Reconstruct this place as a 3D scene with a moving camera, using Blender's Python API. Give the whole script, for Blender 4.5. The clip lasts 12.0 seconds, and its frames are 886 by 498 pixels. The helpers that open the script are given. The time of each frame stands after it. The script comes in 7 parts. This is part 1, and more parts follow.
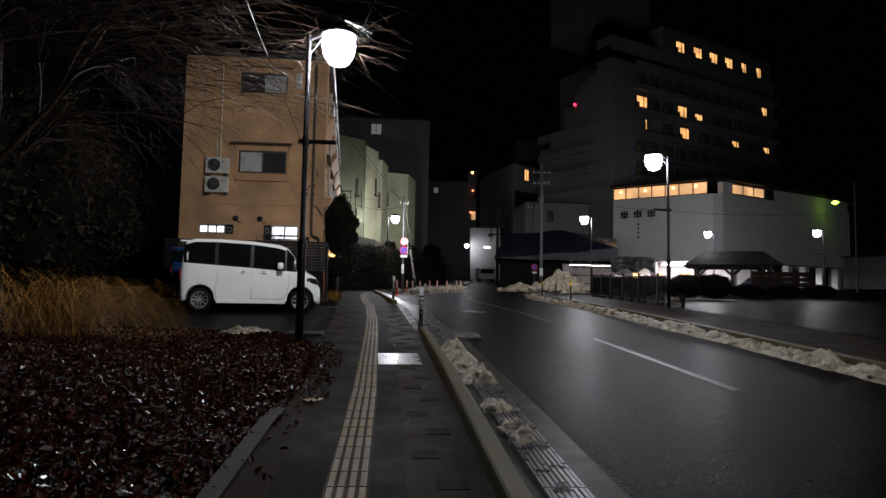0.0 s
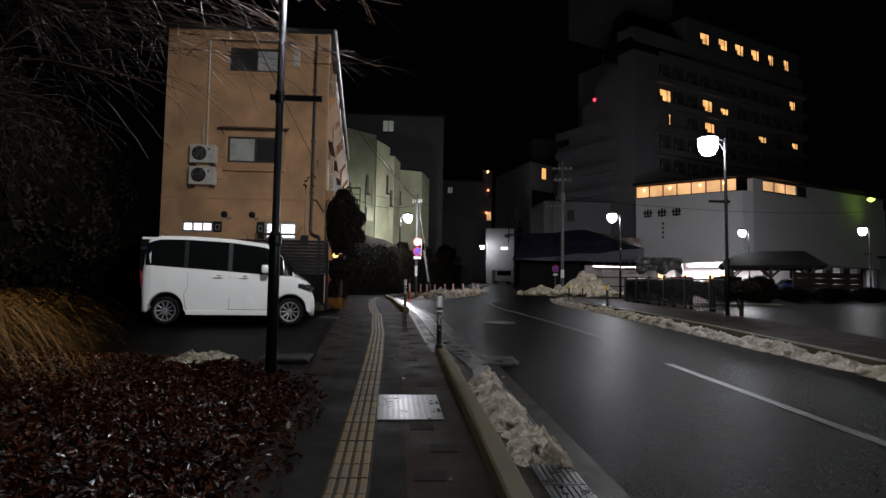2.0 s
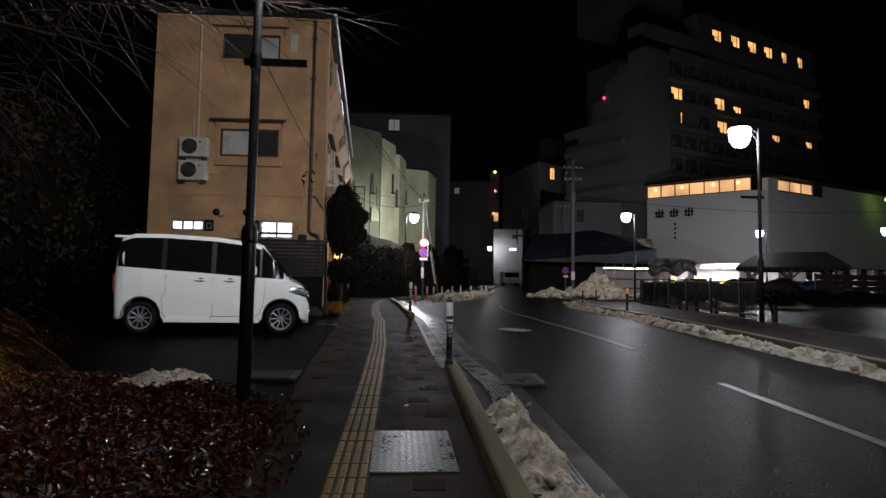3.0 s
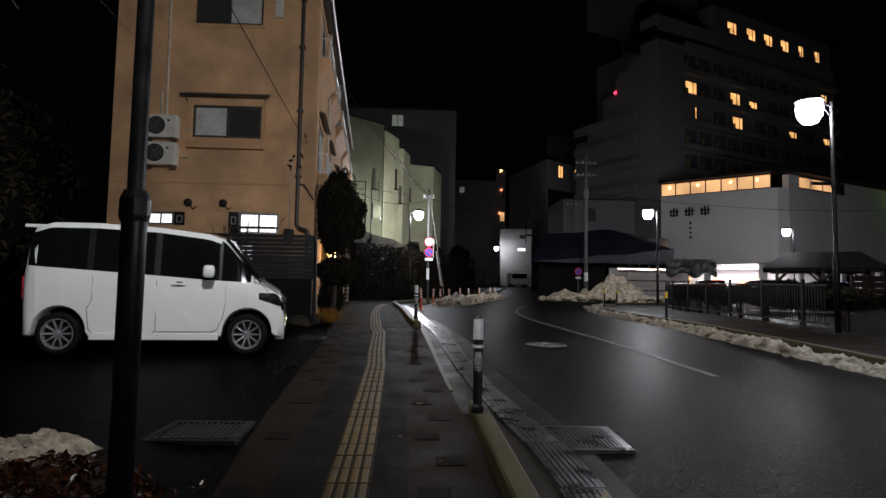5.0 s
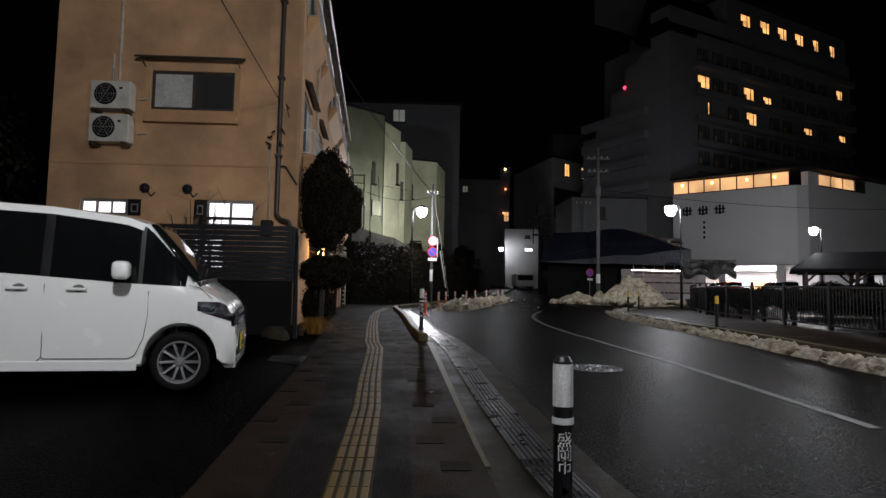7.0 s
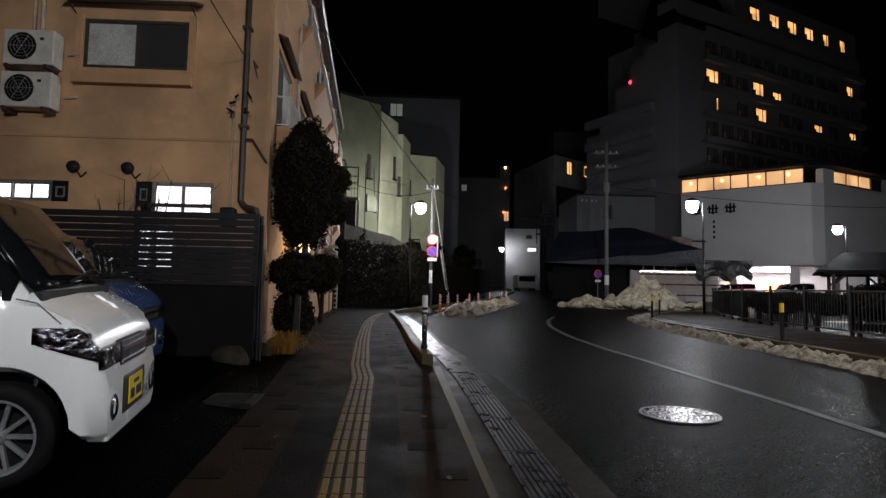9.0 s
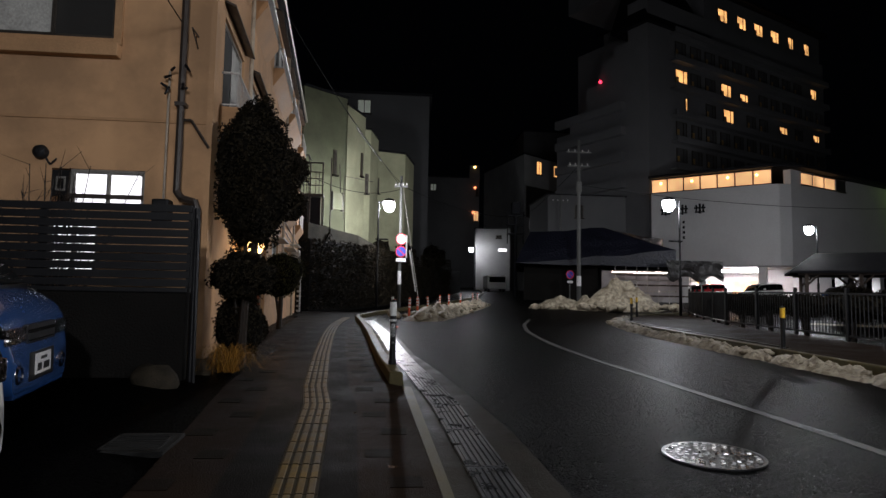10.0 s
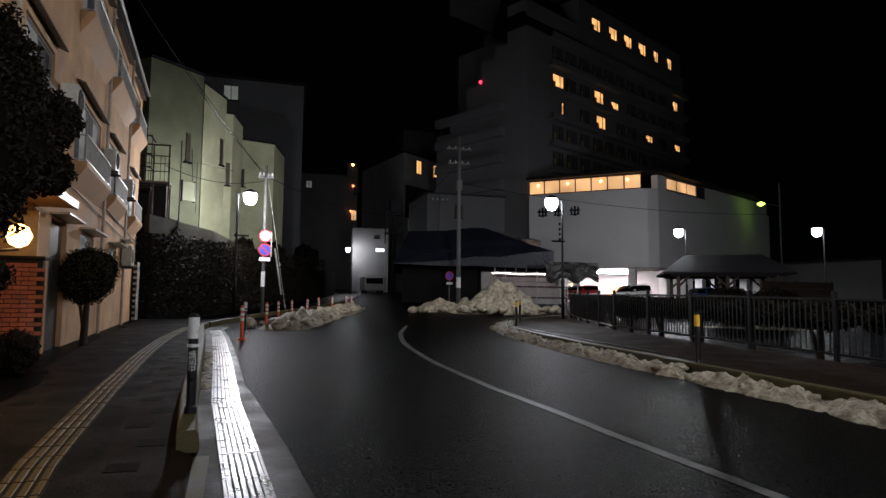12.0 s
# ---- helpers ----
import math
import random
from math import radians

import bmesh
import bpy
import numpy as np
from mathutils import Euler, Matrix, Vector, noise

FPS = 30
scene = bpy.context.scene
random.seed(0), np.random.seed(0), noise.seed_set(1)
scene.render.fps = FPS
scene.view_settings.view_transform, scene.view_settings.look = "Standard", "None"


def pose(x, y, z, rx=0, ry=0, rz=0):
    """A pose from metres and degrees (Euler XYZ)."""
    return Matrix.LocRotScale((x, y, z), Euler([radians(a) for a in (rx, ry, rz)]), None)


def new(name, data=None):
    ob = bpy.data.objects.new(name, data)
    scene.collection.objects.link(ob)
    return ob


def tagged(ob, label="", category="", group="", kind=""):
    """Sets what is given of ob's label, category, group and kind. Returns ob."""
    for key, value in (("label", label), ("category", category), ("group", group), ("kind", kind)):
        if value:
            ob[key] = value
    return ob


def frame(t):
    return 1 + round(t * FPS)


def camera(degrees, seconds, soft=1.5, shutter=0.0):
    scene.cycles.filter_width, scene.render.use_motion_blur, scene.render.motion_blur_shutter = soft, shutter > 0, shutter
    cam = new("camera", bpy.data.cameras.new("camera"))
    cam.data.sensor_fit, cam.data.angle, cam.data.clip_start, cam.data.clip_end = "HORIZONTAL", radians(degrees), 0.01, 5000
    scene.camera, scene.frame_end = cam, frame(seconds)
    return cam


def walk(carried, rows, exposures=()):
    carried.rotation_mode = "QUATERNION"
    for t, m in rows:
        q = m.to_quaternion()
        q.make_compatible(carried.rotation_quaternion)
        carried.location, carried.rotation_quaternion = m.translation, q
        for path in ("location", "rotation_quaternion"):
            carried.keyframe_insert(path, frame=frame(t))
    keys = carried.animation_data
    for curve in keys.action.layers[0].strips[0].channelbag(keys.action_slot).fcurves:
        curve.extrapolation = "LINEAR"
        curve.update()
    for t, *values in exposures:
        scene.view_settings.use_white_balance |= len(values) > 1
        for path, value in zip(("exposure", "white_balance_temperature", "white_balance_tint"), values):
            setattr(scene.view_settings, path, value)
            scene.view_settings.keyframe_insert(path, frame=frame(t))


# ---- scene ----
cam = camera(69.5, 12.0)
METRES, EYE, TILT, LEAN, TURN = 16.3, 1.43, 0.0, 0.0, -4.8
ROWS = [
    (0.0, 0.0, 0.0, 0.0, -0.07, 4.03, -1.06),
    (0.5, -0.002, 0.0462, 0.0028, 0.39, 4.05, -0.97),
    (1.0, -0.0054, 0.0917, 0.0045, 0.83, 4.1, -1.03),
    (1.5, -0.0073, 0.1367, 0.0065, 1.03, 4.17, -0.96),
    (2.0, -0.0099, 0.1812, 0.0082, 1.17, 4.18, -0.92),
    (2.5, -0.0123, 0.2247, 0.0097, 1.5, 4.26, -0.99),
    (3.0, -0.0151, 0.2672, 0.012, 1.74, 4.31, -0.94),
    (5.0, -0.0311, 0.4334, 0.0183, 2.08, 4.41, -0.96),
    (5.5, -0.0357, 0.4744, 0.0193, 1.99, 4.43, -1.02),
    (6.0, -0.0399, 0.5155, 0.0206, 1.95, 4.48, -1.01),
    (6.5, -0.0453, 0.5571, 0.022, 2.06, 4.47, -1.07),
    (7.0, -0.0489, 0.5987, 0.0237, 2.2, 4.54, -1.0),
    (9.0, -0.0661, 0.7609, 0.0314, 1.94, 4.61, -1.07),
    (9.5, -0.0687, 0.8006, 0.0346, 0.81, 4.66, -0.92),
    (10.0, -0.071, 0.8401, 0.0368, -0.87, 4.69, -0.91),
    (10.5, -0.0697, 0.8789, 0.0395, -3.2, 4.76, -0.79),
    (11.0, -0.0657, 0.9178, 0.0408, -5.98, 4.79, -0.72),
    (11.5, -0.0566, 0.9553, 0.0428, -9.0, 4.89, -0.55),
    (12.0, -0.0444, 0.9924, 0.0434, -11.65, 4.93, -0.49),
]
walk(cam, [(t, pose(0, 0, EYE, TILT, LEAN, TURN) @ pose(METRES * x, METRES * y, METRES * z, 90 + pitch, roll, yaw)) for t, x, y, z, yaw, pitch, roll in ROWS])

# ---- night sky and lamps' strength ----
world = bpy.data.worlds.new("night_sky")
scene.world = world
world.use_nodes = True
world.node_tree.nodes["Background"].inputs["Color"].default_value = (0.35, 0.42, 0.6, 1)
world.node_tree.nodes["Background"].inputs["Strength"].default_value = 0.0009
scene.view_settings.exposure = 0.0
STREET_WATT = 1350
LAMP_WHITE = (0.93, 0.945, 1.0)


# ---- shape of the ground ----
GROUND_Y = (-60, -10, 0, 12, 18, 22, 28, 40, 50, 90, 140, 400)
GROUND_Z = (-2.2, -0.5, 0, 0.62, 0.92, 1.09, 1.26, 1.48, 1.75, 3.4, 5.2, 7)


def rise(y):
    return float(np.interp(y, GROUND_Y, GROUND_Z))


def lot(x, y):
    """Height of the parking lot beside the pavement, which climbs a little from it."""
    return rise(y) + 0.11 * min(1, max(0, (-1.5 - x) / 0.9)) * min(1, max(0, (y - 9) / 4)) * min(1, max(0, (27 - y) / 3))


def kerb_x(y):
    return float(np.interp(y, (-20, 8, 12.6, 14, 15.7, 17, 20, 23, 27, 31, 34.5, 36), (0.765, 0.755, 0.685, 0.66, 0.60, 0.54, 0.31, 0.05, -0.17, -0.42, -0.70, -0.62)))


def strip_x(y):
    return float(np.interp(y, (-20, 7, 12, 15.7, 17, 20, 21, 24, 27, 29.5, 31.5, 33.6, 36), (-0.225, -0.23, -0.30, -0.38, -0.45, -0.57, -0.69, -0.89, -1.05, -1.15, -1.2, -1.18, -1.1)))


def edge_left(y):
    """Where the paving meets the concrete apron at the driveway, or the kerb elsewhere."""
    return float(np.interp(y, (13.0, 14.5, 15.4, 17.5, 21.0), (0.56, 0.48, 0.45, 0.38, 0.27))) if 13.0 <= y <= 21.0 else kerb_x(y) - 0.076


def drain_x(y):
    return float(np.interp(y, (-20, 8, 11.6, 14, 16, 20, 23), (1.115, 1.13, 1.13, 0.9, 0.79, 0.655, 0.40))) if y < 23 else kerb_x(y) + 0.35


def pave_left(y):
    return float(np.interp(y, (-20, 5, 10, 13, 18, 22, 26, 30, 37, 42), (-0.93, -0.93, -0.97, -1.2, -1.42, -1.75, -2.05, -2.4, -2.8, -2.8)))


def road_right(y):
    return float(np.interp(y, (-20, 24, 28, 30.7, 33.5, 36, 40), (6.75, 6.75, 6.85, 7.1, 7.6, 8.6, 11.2)))


def bed_z(x, y):
    f = max(0, (-1.12 - x))
    low = 1 - 0.72 * min(1, max(0, (y - 6.5) / 3.5))
    return rise(y) + 0.02 + 0.22 * low * min(1, f / 0.9) + 0.1 * low * max(0, min(4, f - 0.9)) + 0.06 * noise.noise(Vector((x * 1.3, y * 1.3, 2))) * min(1, f)


# ---- materials ----
def mat(name, color, rough=0.7, metal=0.0, dark=0.6, scale=3.0, fine=60.0, bump=0.3, dist=0.01, rvar=0.1, island=False, tint=None, spec=0.5, coat=0.0, grain=0.45, rfine=False):
    """Procedural surface: two scales of noise in colour and roughness, fine relief."""
    m = bpy.data.materials.new(name)
    m.use_nodes = True
    nt = m.node_tree
    n, l = nt.nodes, nt.links
    b = n["Principled BSDF"]
    b.inputs["Metallic"].default_value = metal
    b.inputs["Specular IOR Level"].default_value = spec
    b.inputs["Coat Weight"].default_value = coat
    tc = n.new("ShaderNodeTexCoord")
    geo = n.new("ShaderNodeNewGeometry")
    big, small = n.new("ShaderNodeTexNoise"), n.new("ShaderNodeTexNoise")
    big.inputs["Scale"].default_value, small.inputs["Scale"].default_value = scale, fine
    big.inputs["Detail"].default_value, small.inputs["Detail"].default_value = 6, 3
    big.inputs["Roughness"].default_value = 0.65
    l.new(geo.outputs["Position"], big.inputs["Vector"])
    l.new(geo.outputs["Position"], small.inputs["Vector"])
    ramp = n.new("ShaderNodeMapRange")
    ramp.inputs["From Min"].default_value, ramp.inputs["From Max"].default_value = 0.35, 0.68
    l.new(big.outputs["Fac"], ramp.inputs["Value"])
    mix = n.new("ShaderNodeMixRGB")
    other = tint or tuple(c * dark for c in color)
    mix.inputs["Color1"].default_value, mix.inputs["Color2"].default_value = (*other, 1), (*color, 1)
    l.new(ramp.outputs["Result"], mix.inputs["Fac"])
    mul = n.new("ShaderNodeMixRGB")
    mul.blend_type = "MULTIPLY"
    mul.inputs["Fac"].default_value = grain
    l.new(mix.outputs["Color"], mul.inputs["Color1"])
    sr = n.new("ShaderNodeMapRange")
    sr.inputs["From Min"].default_value, sr.inputs["From Max"].default_value = 0.3, 0.7
    sr.inputs["To Min"].default_value = 0.4
    l.new(small.outputs["Fac"], sr.inputs["Value"])
    l.new(sr.outputs["Result"], mul.inputs["Color2"])
    out = mul
    if island:
        hs = n.new("ShaderNodeHueSaturation")
        rr = n.new("ShaderNodeMapRange")
        rr.inputs["To Min"].default_value, rr.inputs["To Max"].default_value = 0.45, 1.4
        if island == "object":
            oi = n.new("ShaderNodeObjectInfo")
            l.new(oi.outputs["Random"], rr.inputs["Value"])
            rr.inputs["To Min"].default_value, rr.inputs["To Max"].default_value = 0.72, 1.15
        else:
            l.new(geo.outputs["Random Per Island"], rr.inputs["Value"])
        l.new(rr.outputs["Result"], hs.inputs["Value"])
        l.new(mul.outputs["Color"], hs.inputs["Color"])
        out = hs
    l.new(out.outputs["Color"], b.inputs["Base Color"])
    ro = n.new("ShaderNodeMapRange")
    ro.inputs["From Min"].default_value, ro.inputs["From Max"].default_value = 0.3, 0.7
    ro.inputs["To Min"].default_value, ro.inputs["To Max"].default_value = max(0.02, rough - rvar), min(1, rough + rvar)
    l.new((small if rfine else big).outputs["Fac"], ro.inputs["Value"])
    l.new(ro.outputs["Result"], b.inputs["Roughness"])
    if bump:
        bp = n.new("ShaderNodeBump")
        bp.inputs["Strength"].default_value, bp.inputs["Distance"].default_value = bump, dist
        l.new(small.outputs["Fac"], bp.inputs["Height"])
        l.new(bp.outputs["Normal"], b.inputs["Normal"])
    return m


def glow(name, color, strength, vary=0.0, scale=2.0):
    m = bpy.data.materials.new(name)
    m.use_nodes = True
    nt = m.node_tree
    b = nt.nodes["Principled BSDF"]
    b.inputs["Base Color"].default_value = (*color, 1)
    b.inputs["Emission Color"].default_value = (*color, 1)
    b.inputs["Emission Strength"].default_value = strength
    if vary:
        geo, no, mr = nt.nodes.new("ShaderNodeNewGeometry"), nt.nodes.new("ShaderNodeTexNoise"), nt.nodes.new("ShaderNodeMapRange")
        no.inputs["Scale"].default_value = scale
        nt.links.new(geo.outputs["Position"], no.inputs["Vector"])
        nt.links.new(no.outputs["Fac"], mr.inputs["Value"])
        mr.inputs["From Min"].default_value, mr.inputs["From Max"].default_value = 0.3, 0.7
        mr.inputs["To Min"].default_value, mr.inputs["To Max"].default_value = strength * (1 - vary), strength * (1 + vary)
        nt.links.new(mr.outputs["Result"], b.inputs["Emission Strength"])
    return m


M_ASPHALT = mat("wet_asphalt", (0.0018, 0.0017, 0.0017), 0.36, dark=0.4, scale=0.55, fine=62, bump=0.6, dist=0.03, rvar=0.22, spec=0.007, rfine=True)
M_PAVE_BROWN = mat("brown_paving", (0.022, 0.0128, 0.0078), 0.65, dark=0.5, scale=1.6, fine=90, bump=0.8, dist=0.012, rvar=0.15, spec=0.035)
M_PAVE_DARK = mat("dark_paving", (0.0085, 0.0064, 0.0054), 0.65, dark=0.6, scale=1.6, fine=90, bump=0.8, dist=0.012, rvar=0.15, spec=0.035)
M_TACTILE = mat("worn_yellow_tile", (0.165, 0.1, 0.022), 0.5, spec=0.1, dark=0.5, scale=5, fine=80, bump=0.4, dist=0.004, island="object", tint=(0.075, 0.05, 0.018))
# Base of each tactile tile, darker than its ribs
M_TACTILE_BASE = mat("dark_tile_base", (0.036, 0.025, 0.01), 0.7, spec=0.06, dark=0.5, scale=5, fine=80, bump=0.5, dist=0.004, island="object")
M_KERB = mat("kerb_concrete", (0.1, 0.081, 0.033), 0.55, spec=0.15, dark=0.55, scale=2.4, fine=70, bump=0.4, dist=0.006, tint=(0.05, 0.042, 0.022))
M_GUTTER = mat("gutter_concrete", (0.026, 0.021, 0.0135), 0.5, spec=0.06, dark=0.4, scale=1.7, fine=60, bump=0.6, dist=0.008, rvar=0.2)
M_STEEL = mat("galvanised_steel", (0.35, 0.35, 0.36), 0.32, metal=0.9, dark=0.55, scale=5, fine=60, bump=0.2, dist=0.003, rvar=0.12)
M_IRON = mat("cast_iron", (0.15, 0.15, 0.155), 0.36, metal=0.85, dark=0.6, scale=6, fine=90, bump=0.3, dist=0.003, rvar=0.12)
M_DULL = mat("tarnished_steel", (0.028, 0.028, 0.027), 0.55, metal=0.6, dark=0.5, scale=7, fine=90, bump=0.3, dist=0.003, rvar=0.12)
M_ROCK = mat("garden_rock", (0.045, 0.036, 0.024), 0.8, spec=0.15, dark=0.4, scale=6, fine=50, bump=0.8, dist=0.02)
M_PARAPET = mat("stained_parapet_concrete", (0.05, 0.046, 0.036), 0.9, spec=0.1, dark=0.4, scale=1.6, fine=40, bump=0.6, dist=0.02)
# Near-black backing: the shaded depth of the drains is put into its colour
M_PIT_SHADE = mat("drain_shade", (0.012, 0.012, 0.012), 0.8, bump=0)
M_LINE = mat("road_paint", (0.15, 0.15, 0.14), 0.55, spec=0.15, dark=0.45, scale=3.5, fine=45, bump=0.5, dist=0.006, tint=(0.014, 0.014, 0.012))
M_SNOW = mat("dirty_snow", (0.5, 0.44, 0.33), 0.65, scale=4.5, fine=16, bump=0.8, dist=0.05, tint=(0.12, 0.09, 0.055))
M_SOIL = mat("leafy_soil", (0.02, 0.012, 0.008), 0.8, scale=3, fine=40, bump=0.8, dist=0.03)
M_LEAF = mat("dead_leaf", (0.075, 0.021, 0.006), 0.32, spec=0.16, dark=0.35, scale=9, fine=40, bump=0.3, dist=0.004, island=True, rvar=0.12)
M_STRAW = mat("dry_grass", (0.42, 0.2, 0.035), 0.5, spec=0.2, dark=0.5, scale=7, fine=60, bump=0, island=True)
M_BARK = mat("bark", (0.022, 0.013, 0.0075), 0.45, spec=0.22, dark=0.5, scale=8, fine=50, bump=0.7, dist=0.01)
M_GREEN = mat("evergreen_leaf", (0.022, 0.016, 0.0075), 0.7, spec=0.15, dark=0.5, scale=5, fine=60, bump=0, island=True)
M_MOSS = mat("clipped_leaf", (0.05, 0.05, 0.016), 0.75, spec=0.15, dark=0.5, scale=5, fine=60, bump=0, island=True)
# Near-black fill, with the inner shade of shrubs put into its colour
M_CORE = mat("near_black_fill", (0.006, 0.005, 0.0035), 0.95, spec=0.05, bump=0)
M_BLACK = mat("black_paint", (0.008, 0.008, 0.0095), 0.42, spec=0.3, dark=0.7, scale=6, fine=60, bump=0.1, dist=0.002, rvar=0.1)
M_WHITE_BAND = mat("reflective_white", (0.78, 0.78, 0.76), 0.4, dark=0.7, scale=12, fine=90, bump=0.1, dist=0.002)
M_YELLOW_BAND = mat("reflective_yellow", (0.85, 0.5, 0.03), 0.4, dark=0.8, scale=12, bump=0)
M_ORANGE = mat("orange_plastic", (0.75, 0.1, 0.03), 0.45, dark=0.7, scale=8, bump=0.1)
M_STUCCO = mat("beige_stucco", (0.69, 0.4, 0.205), 0.85, dark=0.55, scale=0.7, fine=120, bump=0.5, dist=0.008)
M_STUCCO_TRIM = mat("beige_trim", (0.55, 0.31, 0.15), 0.8, dark=0.75, scale=1.2, fine=90, bump=0.3, dist=0.005)
M_DARKTRIM = mat("brown_metal", (0.045, 0.032, 0.025), 0.45, dark=0.7, scale=5, bump=0.1)
M_ALU = mat("window_aluminium", (0.5, 0.48, 0.44), 0.35, metal=0.7, dark=0.75, scale=6, bump=0.1, dist=0.002)
M_GUARD = mat("guard_rail_aluminium", (0.62, 0.6, 0.57), 0.4, metal=0.3, dark=0.8, scale=6, bump=0.1, dist=0.002)
M_BRONZE = mat("bronze_aluminium", (0.1, 0.085, 0.07), 0.4, metal=0.5, scale=6, bump=0.1, dist=0.002)
M_PAVE_BLOCK = mat("near_black_paving_block", (0.012, 0.0082, 0.006), 0.7, scale=2, fine=90, bump=0.8, dist=0.01, spec=0.03)
M_CURTAIN = mat("pale_curtain", (0.55, 0.54, 0.5), 0.85, scale=2, fine=30, bump=0.4, dist=0.02)
# Darkness of unlit rooms, put into the colour of opaque panes and fill
M_ROOM = mat("unlit_room_dark", (0.03, 0.028, 0.025), 0.9, bump=0)
M_PVC = mat("pale_pvc", (0.55, 0.45, 0.34), 0.5, scale=5, bump=0.1)
M_APPLIANCE = mat("appliance_cream", (0.62, 0.58, 0.5), 0.5, dark=0.75, scale=4, bump=0.1)
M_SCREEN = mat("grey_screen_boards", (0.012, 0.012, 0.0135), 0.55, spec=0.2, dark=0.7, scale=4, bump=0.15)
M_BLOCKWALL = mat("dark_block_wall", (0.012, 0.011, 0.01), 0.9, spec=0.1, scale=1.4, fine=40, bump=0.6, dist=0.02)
M_CREAM = mat("cream_render", (0.58, 0.58, 0.37), 0.85, dark=0.6, scale=0.4, fine=40, bump=0.3)
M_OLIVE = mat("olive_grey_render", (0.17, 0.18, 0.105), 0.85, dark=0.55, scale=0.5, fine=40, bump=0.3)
M_OLDWHITE = mat("weathered_white_render", (0.42, 0.42, 0.42), 0.85, dark=0.7, scale=0.25, fine=30, bump=0.3)
M_GREYWALL = mat("grey_render", (0.13, 0.13, 0.135), 0.85, dark=0.7, scale=0.2, fine=30, bump=0.3)
M_HOTEL = mat("hotel_concrete", (0.22, 0.22, 0.23), 0.85, dark=0.75, scale=0.15, fine=20, bump=0.3)
M_PODIUM = mat("hotel_white_cladding", (0.76, 0.75, 0.75), 0.75, dark=0.85, scale=0.12, fine=20, bump=0.2)
M_SLATE = mat("dark_roofing", (0.016, 0.016, 0.02), 0.75, spec=0.2, scale=1, fine=30, bump=0.4, dist=0.02)
M_TARP = mat("blue_sheeting", (0.008, 0.009, 0.02), 0.5, dark=0.6, scale=0.5, fine=6, bump=0.8, dist=0.1)
M_NETTING = mat("grey_netting", (0.03, 0.028, 0.027), 0.4, dark=0.5, scale=1.2, fine=8, bump=0.8, dist=0.1)
M_TIMBER = mat("dark_timber", (0.06, 0.04, 0.028), 0.7, scale=3, fine=40, bump=0.4)
M_POLE = mat("concrete_pole", (0.15, 0.15, 0.145), 0.8, dark=0.75, scale=3, fine=60, bump=0.3)
M_BRICK = mat("red_brick", (0.38, 0.1, 0.045), 0.75, dark=0.6, scale=5, fine=60, bump=0.5, dist=0.006, island="object")
M_STONE = mat("pale_stone_block", (0.5, 0.47, 0.42), 0.8, dark=0.65, scale=3, fine=50, bump=0.5, dist=0.008, island="object")
M_CARWHITE = mat("white_car_paint", (0.78, 0.78, 0.75), 0.25, dark=0.96, scale=2, bump=0, rvar=0.04, coat=1.0, grain=0)
M_CARBLUE = mat("blue_car_paint", (0.014, 0.05, 0.16), 0.25, dark=0.9, scale=2, bump=0, rvar=0.04, coat=1.0, grain=0)
M_CARRED = mat("red_car_paint", (0.5, 0.03, 0.04), 0.25, dark=0.9, scale=2, bump=0, rvar=0.04, coat=1.0, grain=0)
M_CARGLASS = mat("tinted_car_glass", (0.006, 0.007, 0.007), 0.05, dark=0.8, bump=0, rvar=0.02, spec=0.45)
M_SEAM = mat("panel_gap", (0.12, 0.12, 0.11), 0.6, dark=0.8, bump=0)
M_RUBBER = mat("tyre_rubber", (0.007, 0.007, 0.007), 0.75, spec=0.15, scale=9, fine=90, bump=0.3, dist=0.004)
M_ALLOY = mat("alloy_wheel", (0.45, 0.45, 0.46), 0.28, metal=0.6, dark=0.9, bump=0)
M_CHROME = mat("chrome", (0.75, 0.75, 0.78), 0.1, metal=1.0, dark=0.9, bump=0, rvar=0.03)
# Light and dark mottling puts the chrome's sparkle into the colour
M_LENS = mat("headlight_lens_glints", (0.7, 0.7, 0.74), 0.07, metal=1.0, dark=0.1, scale=14, fine=26, bump=1.0, dist=0.02, rvar=0.03, grain=0.2)
M_PLATE = mat("yellow_plate", (0.8, 0.6, 0.03), 0.45, dark=0.9, bump=0)
M_SIGNRED = mat("sign_red", (0.65, 0.03, 0.06), 0.45, dark=0.9, bump=0)
M_SIGNBLUE = mat("sign_blue", (0.05, 0.07, 0.5), 0.45, dark=0.9, bump=0)
M_SIGNWHITE = mat("sign_white", (0.8, 0.78, 0.78), 0.45, dark=0.92, bump=0)
M_WOODPANEL = mat("warm_wood_panel", (0.5, 0.3, 0.1), 0.55, dark=0.7, scale=2, fine=20, bump=0.2)

G_STREET = glow("street_lamp_glow", LAMP_WHITE, 26)
G_WHITE = glow("white_room_light", (0.96, 0.94, 1.0), 1.6, 0.35, 3.0)
G_WARM = glow("warm_room_light", (1.0, 0.5, 0.17), 1.1, 0.45, 0.9)
G_WARM_LOW = glow("warm_restaurant_light", (1.0, 0.55, 0.25), 0.75, 0.35, 0.5)
G_DIM = glow("dim_room_light", (0.8, 0.85, 0.75), 0.09, 0.5, 0.8)
G_TUBE = glow("fluorescent_tube", (1.0, 0.92, 0.95), 22)
G_SITE = glow("site_strip_light", (1.0, 0.75, 0.72), 12)
G_AMBER = glow("amber_bulb", (1.0, 0.55, 0.18), 9)
G_RED = glow("red_beacon", (1.0, 0.03, 0.08), 5)
